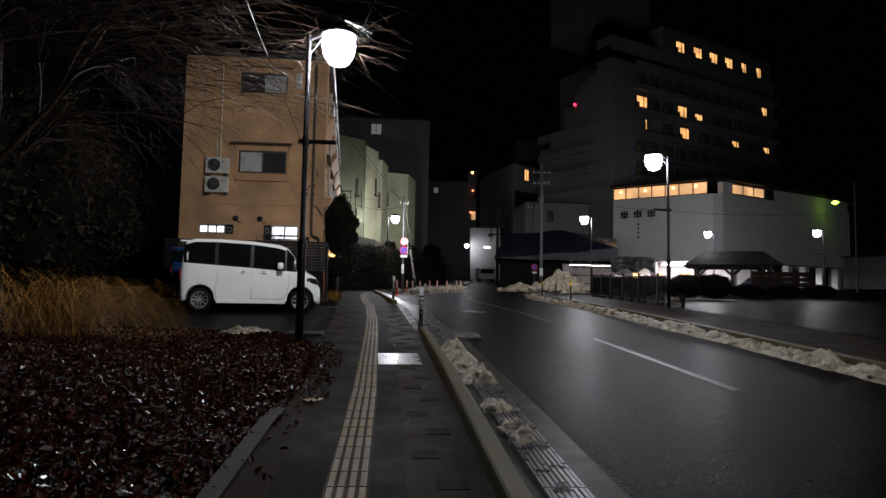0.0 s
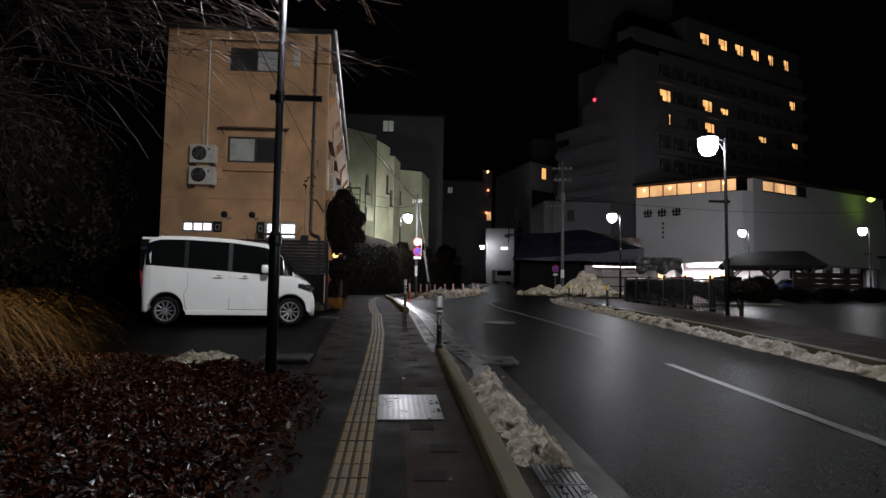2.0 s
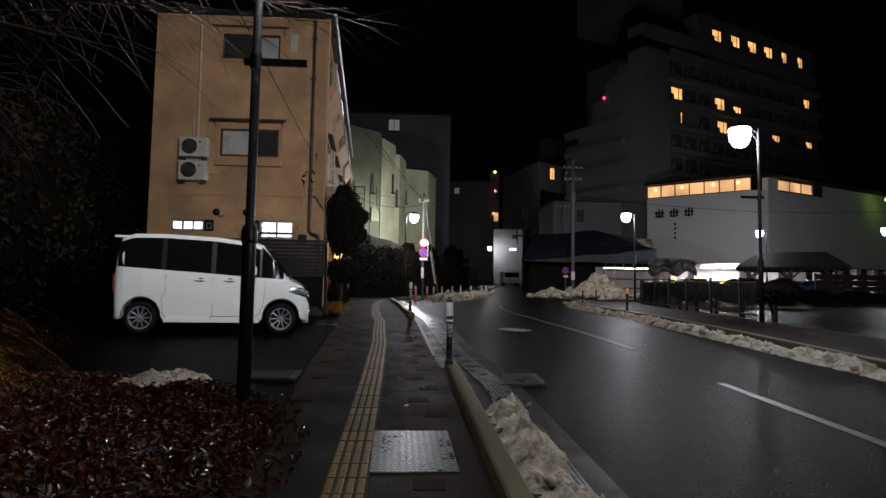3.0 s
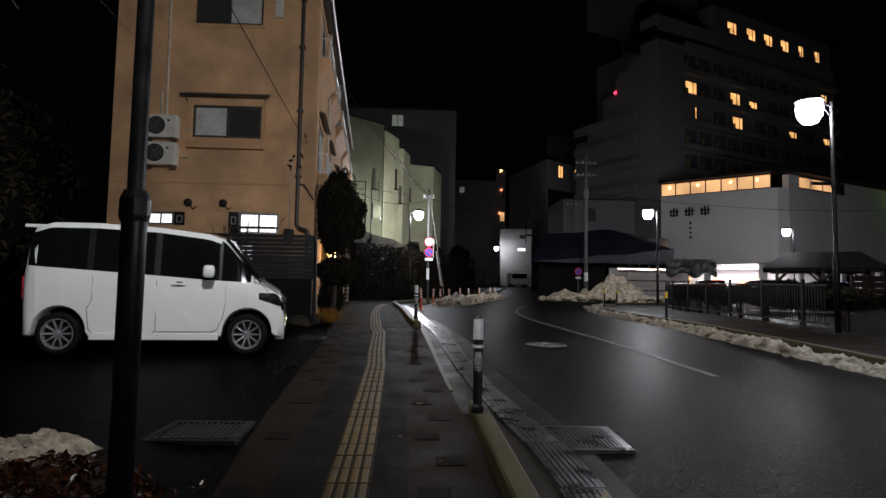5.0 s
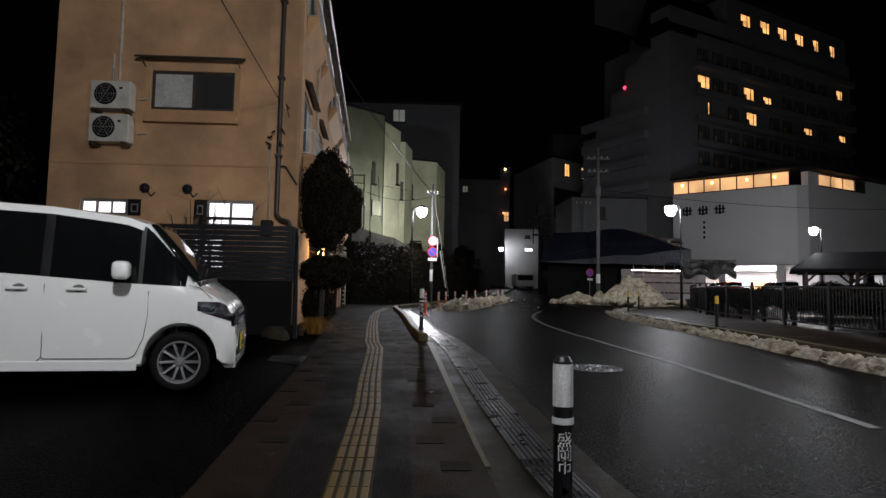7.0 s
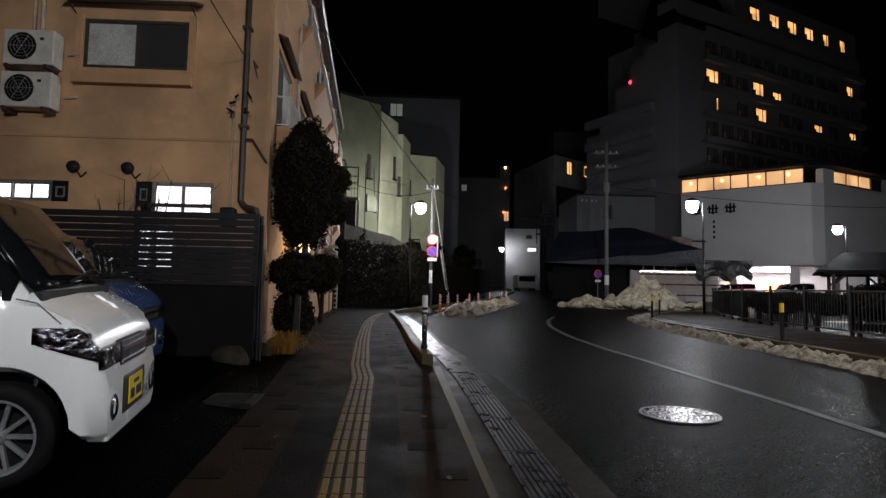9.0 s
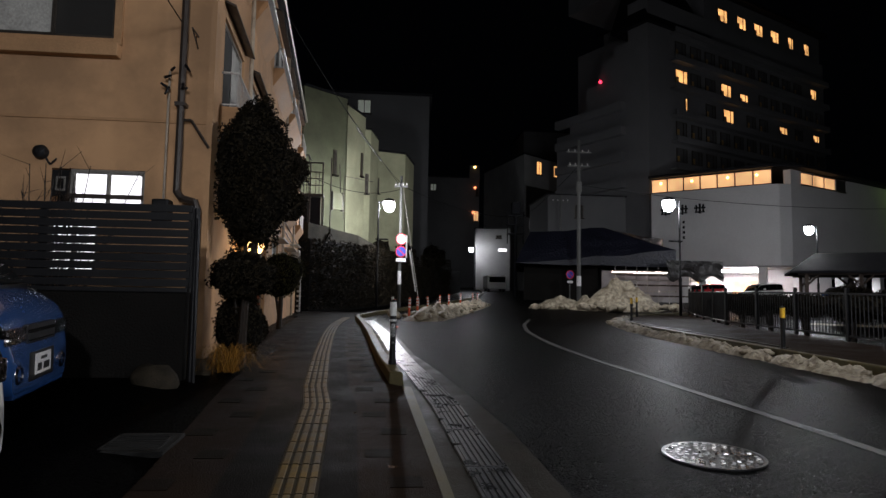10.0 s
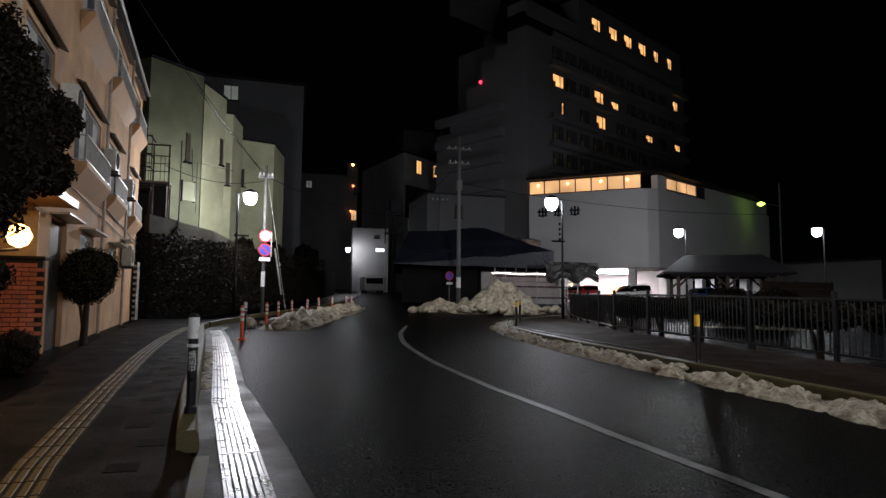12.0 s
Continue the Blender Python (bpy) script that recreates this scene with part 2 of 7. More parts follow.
G_ORANGE = glow("orange_bulb", (1.0, 0.28, 0.12), 3)
G_GREEN = glow("green_lamp", (0.55, 1.0, 0.1), 5)


# ---- building blocks ----
def mesh_of(bm, name, material, smooth=False):
    me = bpy.data.meshes.new(name)
    bmesh.ops.recalc_face_normals(bm, faces=bm.faces)
    if smooth:
        for f in bm.faces:
            f.smooth = True
    bm.to_mesh(me)
    bm.free()
    me.materials.append(material)
    return me


def part(name, bm, material, parent=None, label="", smooth=False):
    ob = new(name, mesh_of(bm, name, material, smooth))
    ob.parent = parent
    if label:
        tagged(ob, label)
    return ob


def piece(name, me, parent, m):
    ob = new(name, me)
    ob.parent = parent
    ob.matrix_basis = m
    return ob


def thing(name, m, label, category, group="", kind=""):
    ob = new(name)
    ob.matrix_basis = m
    ob.empty_display_size = 0.2
    return tagged(ob, label, category, group, kind)


def setting(name, bm, material, label, category, smooth=False):
    return tagged(part(name, bm, material, None, label, smooth), "", category, "", "structure")


def box(bm, x0, x1, y0, y1, z0, z1, bevel=0.0):
    r = bmesh.ops.create_cube(bm, size=1, matrix=Matrix.Translation(((x0 + x1) / 2, (y0 + y1) / 2, (z0 + z1) / 2)) @ Matrix.Diagonal((x1 - x0, y1 - y0, z1 - z0, 1)))
    if bevel:
        edges = list({e for v in r["verts"] for e in v.link_edges})
        bmesh.ops.bevel(bm, geom=edges, offset=bevel, segments=2, affect="EDGES", profile=0.6)
    return bm


def boxed(*a, bevel=0.0):
    return box(bmesh.new(), *a, bevel=bevel)


def rod(bm, p, q, r0, r1=None, seg=8, caps=True):
    p, q = Vector(p), Vector(q)
    d = q - p
    m = Matrix.Translation((p + q) / 2) @ d.to_track_quat("Z", "Y").to_matrix().to_4x4()
    bmesh.ops.create_cone(bm, cap_ends=caps, segments=seg, radius1=r0, radius2=r0 if r1 is None else r1, depth=d.length, matrix=m)
    return bm


def rods(*runs, seg=8):
    bm = bmesh.new()
    for p, q, r in runs:
        rod(bm, p, q, r, seg=seg)
    return bm


def lathe(profile, seg=16, caps=True):
    """Turn a list of (radius, height) about z."""
    bm = bmesh.new()
    rings = [[bm.verts.new((r * math.cos(2 * math.pi * k / seg), r * math.sin(2 * math.pi * k / seg), z)) for k in range(seg)] for r, z in profile]
    for a, b in zip(rings, rings[1:]):
        for k in range(seg):
            bm.faces.new((a[k], a[(k + 1) % seg], b[(k + 1) % seg], b[k]))
    if caps:
        bm.faces.new(rings[0][::-1])
        bm.faces.new(rings[-1])
    return bm


def prism(poly, z0, z1, bm=None):
    bm = bm or bmesh.new()
    lo = [bm.verts.new((x, y, z0)) for x, y in poly]
    hi = [bm.verts.new((x, y, z1)) for x, y in poly]
    bm.faces.new(lo[::-1])
    bm.faces.new(hi)
    for k in range(len(poly)):
        j = (k + 1) % len(poly)
        bm.faces.new((lo[k], lo[j], hi[j], hi[k]))
    return bm


def band(ys, left, right, z0, z1, bm=None, height=None):
    """A slab that follows the ground along y between two edges."""
    bm = bm or bmesh.new()
    height = height or (lambda x, y: rise(y))
    rows = []
    for y in ys:
        a, b = left(y), right(y)
        rows.append([bm.verts.new((x, y, height(x, y) + z)) for x, z in ((a, z0), (a, z1), (b, z1), (b, z0))])
    for r, s in zip(rows, rows[1:]):
        for k in range(3):
            bm.faces.new((r[k], r[k + 1], s[k + 1], s[k]))
    bm.faces.new(rows[0])
    bm.faces.new(rows[-1][::-1])
    return bm


def steps(a, b, n):
    return [a + (b - a) * k / n for k in range(n + 1)]


def wall_mesh(u0, u1, z0, z1, t, holes):
    """A wall in the plane y=0 (front) with thickness t behind it and holes (u0, u1, z0, z1) right through."""
    us = sorted({u0, u1, *[h[0] for h in holes], *[h[1] for h in holes]})
    zs = sorted({z0, z1, *[h[2] for h in holes], *[h[3] for h in holes]})

    def solid(i, j):
        if not (0 <= i < len(us) - 1 and 0 <= j < len(zs) - 1):
            return False
        u, z = (us[i] + us[i + 1]) / 2, (zs[j] + zs[j + 1]) / 2
        return not any(h[0] < u < h[1] and h[2] < z < h[3] for h in holes)

    bm = bmesh.new()
    vs = {}

    def v(i, j, k):
        if (i, j, k) not in vs:
            vs[i, j, k] = bm.verts.new((us[i], k * t, zs[j]))
        return vs[i, j, k]

    for i in range(len(us) - 1):
        for j in range(len(zs) - 1):
            if not solid(i, j):
                continue
            bm.faces.new((v(i, j, 0), v(i + 1, j, 0), v(i + 1, j + 1, 0), v(i, j + 1, 0)))
            bm.faces.new((v(i, j, 1), v(i, j + 1, 1), v(i + 1, j + 1, 1), v(i + 1, j, 1)))
            for di, dj, a, b in ((-1, 0, (i, j), (i, j + 1)), (1, 0, (i + 1, j), (i + 1, j + 1)), (0, -1, (i, j), (i + 1, j)), (0, 1, (i, j + 1), (i + 1, j + 1))):
                if not solid(i + di, j + dj):
                    bm.faces.new((v(*a, 0), v(*b, 0), v(*b, 1), v(*a, 1)))
    return bm


def sliding_window(parent, m, w, h, frame_mat, panes, depth=0.06, bar=0.035, sash=2, sill=None):
    """Frame, sashes and panes; m places its lower left corner, x along the wall, y into it. panes: one material for each sash."""
    win = new("window")
    win.parent = parent
    win.matrix_basis = m
    bm = bmesh.new()
    for a in ((0, w, 0, depth, 0, bar), (0, w, 0, depth, h - bar, h), (0, bar, 0, depth, bar, h - bar), (w - bar, w, 0, depth, bar, h - bar)):
        box(bm, *a)
    part("window_frame", bm, frame_mat, win)
    step = (w - 2 * bar) / sash
    for k in range(sash):
        x0 = bar + k * step
        bm = bmesh.new()
        y0 = 0.008 + 0.02 * (k % 2)
        s = 0.026
        for a in ((x0, x0 + step, y0, y0 + 0.018, bar + 0.001, bar + s), (x0, x0 + step, y0, y0 + 0.018, h - bar - s, h - bar - 0.001), (x0 + 0.001, x0 + s, y0, y0 + 0.018, bar + s, h - bar - s), (x0 + step - s, x0 + step - 0.001, y0, y0 + 0.018, bar + s, h - bar - s)):
            box(bm, *a)
        part("sash", bm, frame_mat, win)
        part("pane", boxed(x0 + s, x0 + step - s, y0 + 0.006, y0 + 0.011, bar + s, h - bar - s), panes[k % len(panes)], win)
    if sill:
        part("window_sill", boxed(-0.05, w + 0.05, -0.07, -0.001, -0.1, -0.01, bevel=0.008), sill, win)
    return win


def ground_turn(x, y, z, deg=0):
    return pose(x, y, z, 0, 0, deg)


def lumps(bm, n, area, size, seed, flat=0.7, height=None):
    """Irregular lumps of snow, each a deformed ball half sunk into the ground."""
    rnd = random.Random(seed)
    for _ in range(n):
        x, y = area(rnd)
        s = rnd.uniform(*size)
        z = (height or (lambda a, b: rise(b)))(x, y)
        r = bmesh.ops.create_icosphere(bm, subdivisions=2, radius=s, matrix=Matrix.Translation((x, y, z + s * flat * 0.25)) @ Euler((rnd.random() * 0.5, rnd.random() * 0.5, rnd.random() * 6)).to_matrix().to_4x4() @ Matrix.Diagonal((rnd.uniform(0.8, 1.5), rnd.uniform(0.7, 1.1), flat * rnd.uniform(0.7, 1.2), 1)))
        for v in r["verts"]:
            d = noise.noise_vector(v.co * (1.3 / s)) * s * 0.33 + noise.noise_vector(v.co * (3.4 / s)) * s * 0.13
            v.co += d
    return bm


def leaf_cloud(bm, n, place, size, rnd, aspect=0.6):
    """n small bent leaves at places given by place(rnd) -> (point, outward)."""
    for _ in range(n):
        p, o = place(rnd)
        s = rnd.uniform(*size)
        a = Vector((rnd.gauss(0, 1), rnd.gauss(0, 1), rnd.gauss(0, 1))).normalized()
        b = a.cross(o if o.length > 0 else Vector((0, 0, 1)))
        if b.length < 1e-3:
            continue
        b.normalize()
        c = b.cross(a).normalized() * s * 0.25
        a, b = a * s, b * s * aspect * 0.5
        v0, v1, v2, v3 = bm.verts.new(p - a * 0.5), bm.verts.new(p + b + c), bm.verts.new(p + a * 0.5), bm.verts.new(p - b + c)
        bm.faces.new((v0, v1, v2))
        bm.faces.new((v0, v2, v3))

# ---- ground, road, pavement ----
xs = [-400, -120, -40, -14, -8, -5, -3.6, -2.4, -1.95, -1.5, 0, 8, 20, 60, 160, 500]
ys = [-60, -30, -12] + steps(-8, 60, 68) + [70, 80, 90, 110, 140, 200, 400]
bm = bmesh.new()
grid = [[bm.verts.new((x, y, lot(x, y))) for x in xs] for y in ys]
for r, s in zip(grid, grid[1:]):
    for k in range(len(xs) - 1):
        bm.faces.new((r[k], r[k + 1], s[k + 1], s[k]))
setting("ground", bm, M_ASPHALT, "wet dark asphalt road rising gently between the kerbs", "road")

YS = steps(-8, 36, 176)
for nm, a, b, m, lab in (
    ("pavement_1", lambda y: pave_left(y), lambda y: strip_x(y) - 0.46, M_PAVE_BROWN, "brown block pavement along the parking lot"),
    ("pavement_2", lambda y: strip_x(y) - 0.46, lambda y: strip_x(y) - 0.142, M_PAVE_DARK, "dark paving band beside the tactile tiles"),
    ("pavement_3", lambda y: strip_x(y) + 0.142, lambda y: strip_x(y) + 0.37, M_PAVE_DARK, "dark paving band beside the tactile tiles"),
    ("pavement_4", lambda y: strip_x(y) + 0.37, edge_left, M_PAVE_BROWN, "brown block pavement along the kerb"),
    ("pavement_bed", lambda y: strip_x(y) - 0.142, lambda y: strip_x(y) + 0.142, M_PAVE_DARK, "mortar bed under the tactile tiles"),
):
    top = 0.012 if nm == "pavement_bed" else 0.022
    setting(nm, band(YS, a, b, -0.05, top), m, lab, "pavement")
setting("pavement_edge", band(steps(14.0, 21.0, 28), edge_left, lambda y: edge_left(y) + float(np.interp(y, (14, 17, 21), (0.035, 0.06, 0.1))), -0.05, 0.026), M_KERB, "worn pale edging stones at the driveway", "pavement")
setting("pavement_far", band(steps(36, 41, 5), lambda y: -2.9 - 0.06 * (y - 36), lambda y: np.interp(y, (36, 41), (-0.62, 0.2)), -0.05, 0.02), M_PAVE_DARK, "dark paved corner before the retaining wall", "pavement")


def kerb_run(name, y0, y1, top, label):
    bm = bmesh.new()
    rows = []
    n = max(2, int((y1 - y0) / 0.5))
    for y in steps(y0, y1, n):
        c, z = kerb_x(y), rise(y)
        w = 0.075
        rows.append([bm.verts.new((c + dx, y, z + dz)) for dx, dz in ((-w, -0.05), (-w, top - 0.015), (-w + 0.015, top), (w - 0.02, top), (w, top - 0.025), (w + 0.01, -0.05))])
    for r, s in zip(rows, rows[1:]):
        for k in range(5):
            bm.faces.new((r[k], r[k + 1], s[k + 1], s[k]))
    bm.faces.new(rows[0])
    bm.faces.new(rows[-1][::-1])
    return setting(name, bm, M_KERB, label, "kerb")


kerb_run("kerb_1", -8, 12.85, 0.15, "raised concrete kerb wall with a rounded pale top")
kerb_run("kerb_3", 21.2, 35.6, 0.16, "raised pale kerb on the bend")
setting("gutter", band(YS, lambda y: edge_left(y) + 0.005 if 12.9 < y < 21.1 else kerb_x(y) + 0.085, lambda y: float(np.interp(y, (6, 12.5, 14, 16, 19, 21, 24), (1.5, 1.42, 1.27, 1.17, 1.1, 0.92, 0.6))) if y < 24 else kerb_x(y) + 0.58, -0.05, 0.012), M_GUTTER, "wet concrete gutter and driveway apron beside the pavement", "gutter")


def path_kerb(name, pts, w, h, material, label, n=6):
    bm = bmesh.new()
    rows = []
    fine = []
    for a, b in zip(pts, pts[1:]):
        fine += [(a[0] + (b[0] - a[0]) * k / n, a[1] + (b[1] - a[1]) * k / n) for k in range(n)]
    fine.append(pts[-1])
    for k, (x, y) in enumerate(fine):
        p, q = fine[max(0, k - 1)], fine[min(len(fine) - 1, k + 1)]
        d = Vector((q[0] - p[0], q[1] - p[1])).normalized()
        s = Vector((d.y, -d.x)) * w / 2
        z = rise(y)
        rows.append([bm.verts.new((x + s.x * f, y + s.y * f, z + dz)) for f, dz in ((-1, -0.05), (-1, h - 0.015), (-0.8, h), (0.8, h), (1, h - 0.015), (1, -0.05))])
    for r, s in zip(rows, rows[1:]):
        for k in range(5):
            bm.faces.new((r[k], r[k + 1], s[k + 1], s[k]))
    bm.faces.new(rows[0])
    bm.faces.new(rows[-1][::-1])
    return setting(name, bm, material, label, "kerb")


path_kerb("kerb_far_left", [(-0.62, 36), (-0.2, 38.5), (0.6, 42), (2.2, 47), (4.3, 53), (7.6, 64), (10.5, 78), (12, 92)], 0.15, 0.15, M_KERB, "pale kerb along the bend before the retaining wall")
path_kerb("kerb_right", [(6.98, -8), (6.98, 10), (6.98, 24), (7.08, 28), (7.4, 31), (8.0, 34), (9.2, 37), (11.4, 40.5), (14.5, 43)], 0.16, 0.14, M_KERB, "wet concrete kerb behind the snow")
setting("pavement_right", band(steps(-8, 40, 48), lambda y: float(np.interp(y, (-8, 24, 28, 31, 34, 37, 40.5), (7.07, 7.07, 7.17, 7.5, 8.1, 9.3, 11.5))), lambda y: float(np.interp(y, (-8, 20, 27, 32.6, 37, 41), (9.3, 9.5, 9.9, 10.6, 12.2, 13.8))), -0.05, 0.1), M_PAVE_BROWN, "brown pavement along the park fence", "pavement")

path_kerb("path_edge", [(11.2, 41.0), (9.9, 39.2), (8.9, 36.6), (8.3, 34), (7.85, 31.2), (7.6, 28.5), (7.5, 25)], 0.13, 0.115, M_GUTTER, "wet pale edging curving along the park pavement")
# road markings, worn
setting("lane_dash", band(steps(7.2, 12.1, 10), lambda y: 4.06 - 0.02 * (y - 7) - 0.06, lambda y: 4.06 - 0.02 * (y - 7) + 0.06, -0.01, 0.005), M_LINE, "worn white dash on the asphalt", "road marking")
setting("lane_dash_near", band(steps(-6, 0.5, 6), lambda y: 4.1, lambda y: 4.24, -0.01, 0.005), M_LINE, "worn white dash on the asphalt", "road marking")


def centre(y):
    return float(np.interp(y, (15.2, 17, 19, 21, 23.5, 26, 28, 30, 33, 36.5), (4.0, 3.9, 3.78, 3.58, 3.42, 3.42, 3.55, 3.8, 4.4, 5.4)))


setting("centre_line", band(steps(15.2, 36.5, 44), lambda y: centre(y) - 0.055, lambda y: centre(y) + 0.055, -0.01, 0.005), M_LINE, "worn solid white centre line through the bend", "road marking")

# tactile tiles, one by one
tactile = thing("tactile_paving", Matrix(), "worn yellow tactile tiles in one row along the pavement", "tactile paving", kind="structure")
bm = boxed(-0.139, 0.139, -0.139, 0.139, -0.012, 0.012, bevel=0.003)
for k in range(4):
    x = -0.1 + k * 0.0667
    vs = [bm.verts.new((x + dx, dy, dz)) for dy in (-0.134, 0.134) for dx, dz in ((-0.023, 0.011), (-0.016, 0.017), (0.016, 0.017), (0.023, 0.011))]
    for a in range(3):
        bm.faces.new((vs[a], vs[a + 1], vs[a + 5], vs[a + 4])).material_index = 1
    bm.faces.new(vs[:4])
    bm.faces.new(vs[4:][::-1])
tile_mesh = mesh_of(bm, "tactile_tile", M_TACTILE_BASE)
tile_mesh.materials.append(M_TACTILE)
y = -2.0
while y < 35.8:
    dx = strip_x(y + 0.15) - strip_x(y - 0.15)
    slope = (rise(y + 0.2) - rise(y - 0.2)) / 0.4
    piece("tactile_tile", tile_mesh, tactile, Matrix.Translation((strip_x(y), y, rise(y) + 0.016 + random.uniform(-0.0015, 0.0015))) @ Euler((math.atan(slope), 0, -math.atan2(dx, 0.3))).to_matrix().to_4x4())
    y += 0.281

# darker blocks set into the brown pavement
inlay = thing("paving_pattern", Matrix(), "dark blocks set in a rhythm into brown paving", "paving block", kind="structure")
block_mesh = mesh_of(boxed(-0.1, 0.1, -0.1, 0.1, -0.01, 0.0025), "paving_block", M_PAVE_BLOCK)
y, k = 1.0, 0
while y < 33:
    for x in (strip_x(y) - 0.62 - 0.2 * (k % 2), strip_x(y) + 0.52 + 0.14 * (k % 2)):
        if pave_left(y) + 0.1 < x < edge_left(y) - 0.12:
            piece("paving_block", block_mesh, inlay, Matrix.Translation((x, y, rise(y) + 0.0225)) @ Euler((0.045, 0, 0)).to_matrix().to_4x4())
    y += 0.62
    k += 1


# ---- drains, lids and plates ----
def grate_mesh(w, l, bars, along=True, name="drain_grate", t=0.013, material=None):
    bm = bmesh.new()
    e = 0.018
    for a in ((-w / 2, w / 2, -l / 2, -l / 2 + e), (-w / 2, w / 2, l / 2 - e, l / 2), (-w / 2, -w / 2 + e, -l / 2 + e, l / 2 - e), (w / 2 - e, w / 2, -l / 2 + e, l / 2 - e)):
        box(bm, *a, 0, 0.016)
    n = bars
    for k in range(n):
        c = ((k + 0.5) / n - 0.5)
        if along:
            x = c * (w - 2 * e)
            box(bm, x - t, x + t, -l / 2 + e, l / 2 - e, 0.0, 0.015)
        else:
            yy = c * (l - 2 * e)
            box(bm, -w / 2 + e, w / 2 - e, yy - 0.008, yy + 0.008, 0.0, 0.015)
    return mesh_of(bm, name, material or M_STEEL)


drain = thing("gutter_drain", Matrix(), "slotted steel drain covers set in the wet gutter", "drain", kind="structure")
# Flat dark strip under the covers in place of a shaded trough
part("drain_shade_strip", band(YS, lambda y: drain_x(y) - 0.135, lambda y: drain_x(y) + 0.135, 0.0, 0.0145), M_PIT_SHADE, drain)
cover = grate_mesh(0.275, 0.985, 6)
y = -3.5
while y < 34:
    dx = drain_x(y + 0.4) - drain_x(y - 0.4)
    slope = (rise(y + 0.4) - rise(y - 0.4)) / 0.8
    piece("drain_cover", cover, drain, Matrix.Translation((drain_x(y), y, rise(y) + 0.016)) @ Euler((math.atan(slope), 0, -math.atan2(dx, 0.8))).to_matrix().to_4x4())
    y += 1.0


def street_grate(x, y, w, l, bars, along, z, label, material=M_STEEL):
    g = thing("drain_grate", pose(x, y, z, math.degrees(math.atan(0.052))), label, "drain")
    # Dark plate just under the bars, painted as shaded depth
    part("pit_shade_plate", boxed(-w / 2 + 0.01, w / 2 - 0.01, -l / 2 + 0.01, l / 2 - 0.01, -0.03, 0.002), M_PIT_SHADE, g)
    ob = new("grate", grate_mesh(w, l, bars, along, t=0.006, material=material))
    ob.parent = g
    part("surround", box(box(box(box(bmesh.new(), -w / 2 - 0.05, w / 2 + 0.05, -l / 2 - 0.05, -l / 2 - 0.001, -0.03, 0.01), -w / 2 - 0.05, w / 2 + 0.05, l / 2 + 0.001, l / 2 + 0.05, -0.03, 0.01), -w / 2 - 0.05, -w / 2 - 0.001, -l / 2, l / 2, -0.03, 0.01), w / 2 + 0.001, w / 2 + 0.05, -l / 2, l / 2, -0.03, 0.01), material, g)
    return g


street_grate(1.4, 12.16, 0.6, 0.6, 18, True, rise(12.15) + 0.016, "large galvanised drain grate at the edge of the road")
street_grate(-1.55, 12.26, 0.6, 0.5, 12, True, lot(-1.55, 12.26) + 0.02, "dull drain grate beside the leaf bed", M_DULL)
street_grate(-1.7, 18.6, 0.4, 0.4, 8, False, lot(-1.7, 18.6) + 0.012, "small dark drain grate in the parking lot", M_DULL)

plate = thing("access_cover", pose(0.17, 9.18, rise(9.2) + 0.024, math.degrees(math.atan(0.052)), 0, 1), "wet steel access cover with a raised chequer in the pavement", "access cover")
part("lid", boxed(-0.3, 0.3, -0.52, 0.52, -0.02, 0.003, bevel=0.002), M_IRON, plate)
bm = bmesh.new()
for i in range(12):
    for j in range(20):
        cx, cy = -0.3 + 0.05 * (i + 0.5), -0.52 + 0.052 * (j + 0.5)
        a = (i + j) % 2
        box(bm, cx - (0.021 if a else 0.012), cx + (0.021 if a else 0.012), cy - (0.012 if a else 0.021), cy + (0.012 if a else 0.021), 0.003, 0.0065)
part("chequer", bm, M_STEEL, plate)


def manhole(x, y, r, label):
    z = rise(y) + 0.006
    g = thing("manhole_cover", pose(x, y, z, math.degrees(math.atan(rise(y + 0.5) - rise(y - 0.5)))), label, "manhole cover")
    part("ring", lathe([(r, -0.03), (r, 0.006), (r * 0.93, 0.006), (r * 0.92, -0.004), (r * 0.5, -0.004), (0.01, -0.004)], 40), M_IRON, g)
    bm = bmesh.new()
    rnd = random.Random(5)
    for k, n in ((0.16, 5), (0.32, 10), (0.48, 16), (0.64, 22), (0.8, 28)):
        for j in range(n):
            a = 2 * math.pi * j / n + k * 3
            c = Vector((math.cos(a) * r * k * 1.07, math.sin(a) * r * k * 1.07, 0))
            bmesh.ops.create_cone(bm, cap_ends=True, segments=5, radius1=r * 0.075, radius2=r * 0.06, depth=0.012, matrix=Matrix.Translation(c) @ Euler((0, 0, rnd.random() * 6)).to_matrix().to_4x4())
    part("relief", bm, M_STEEL, g)


manhole(2.45, 18.3, 0.36, "round cast-iron manhole cover shining in the wet road")


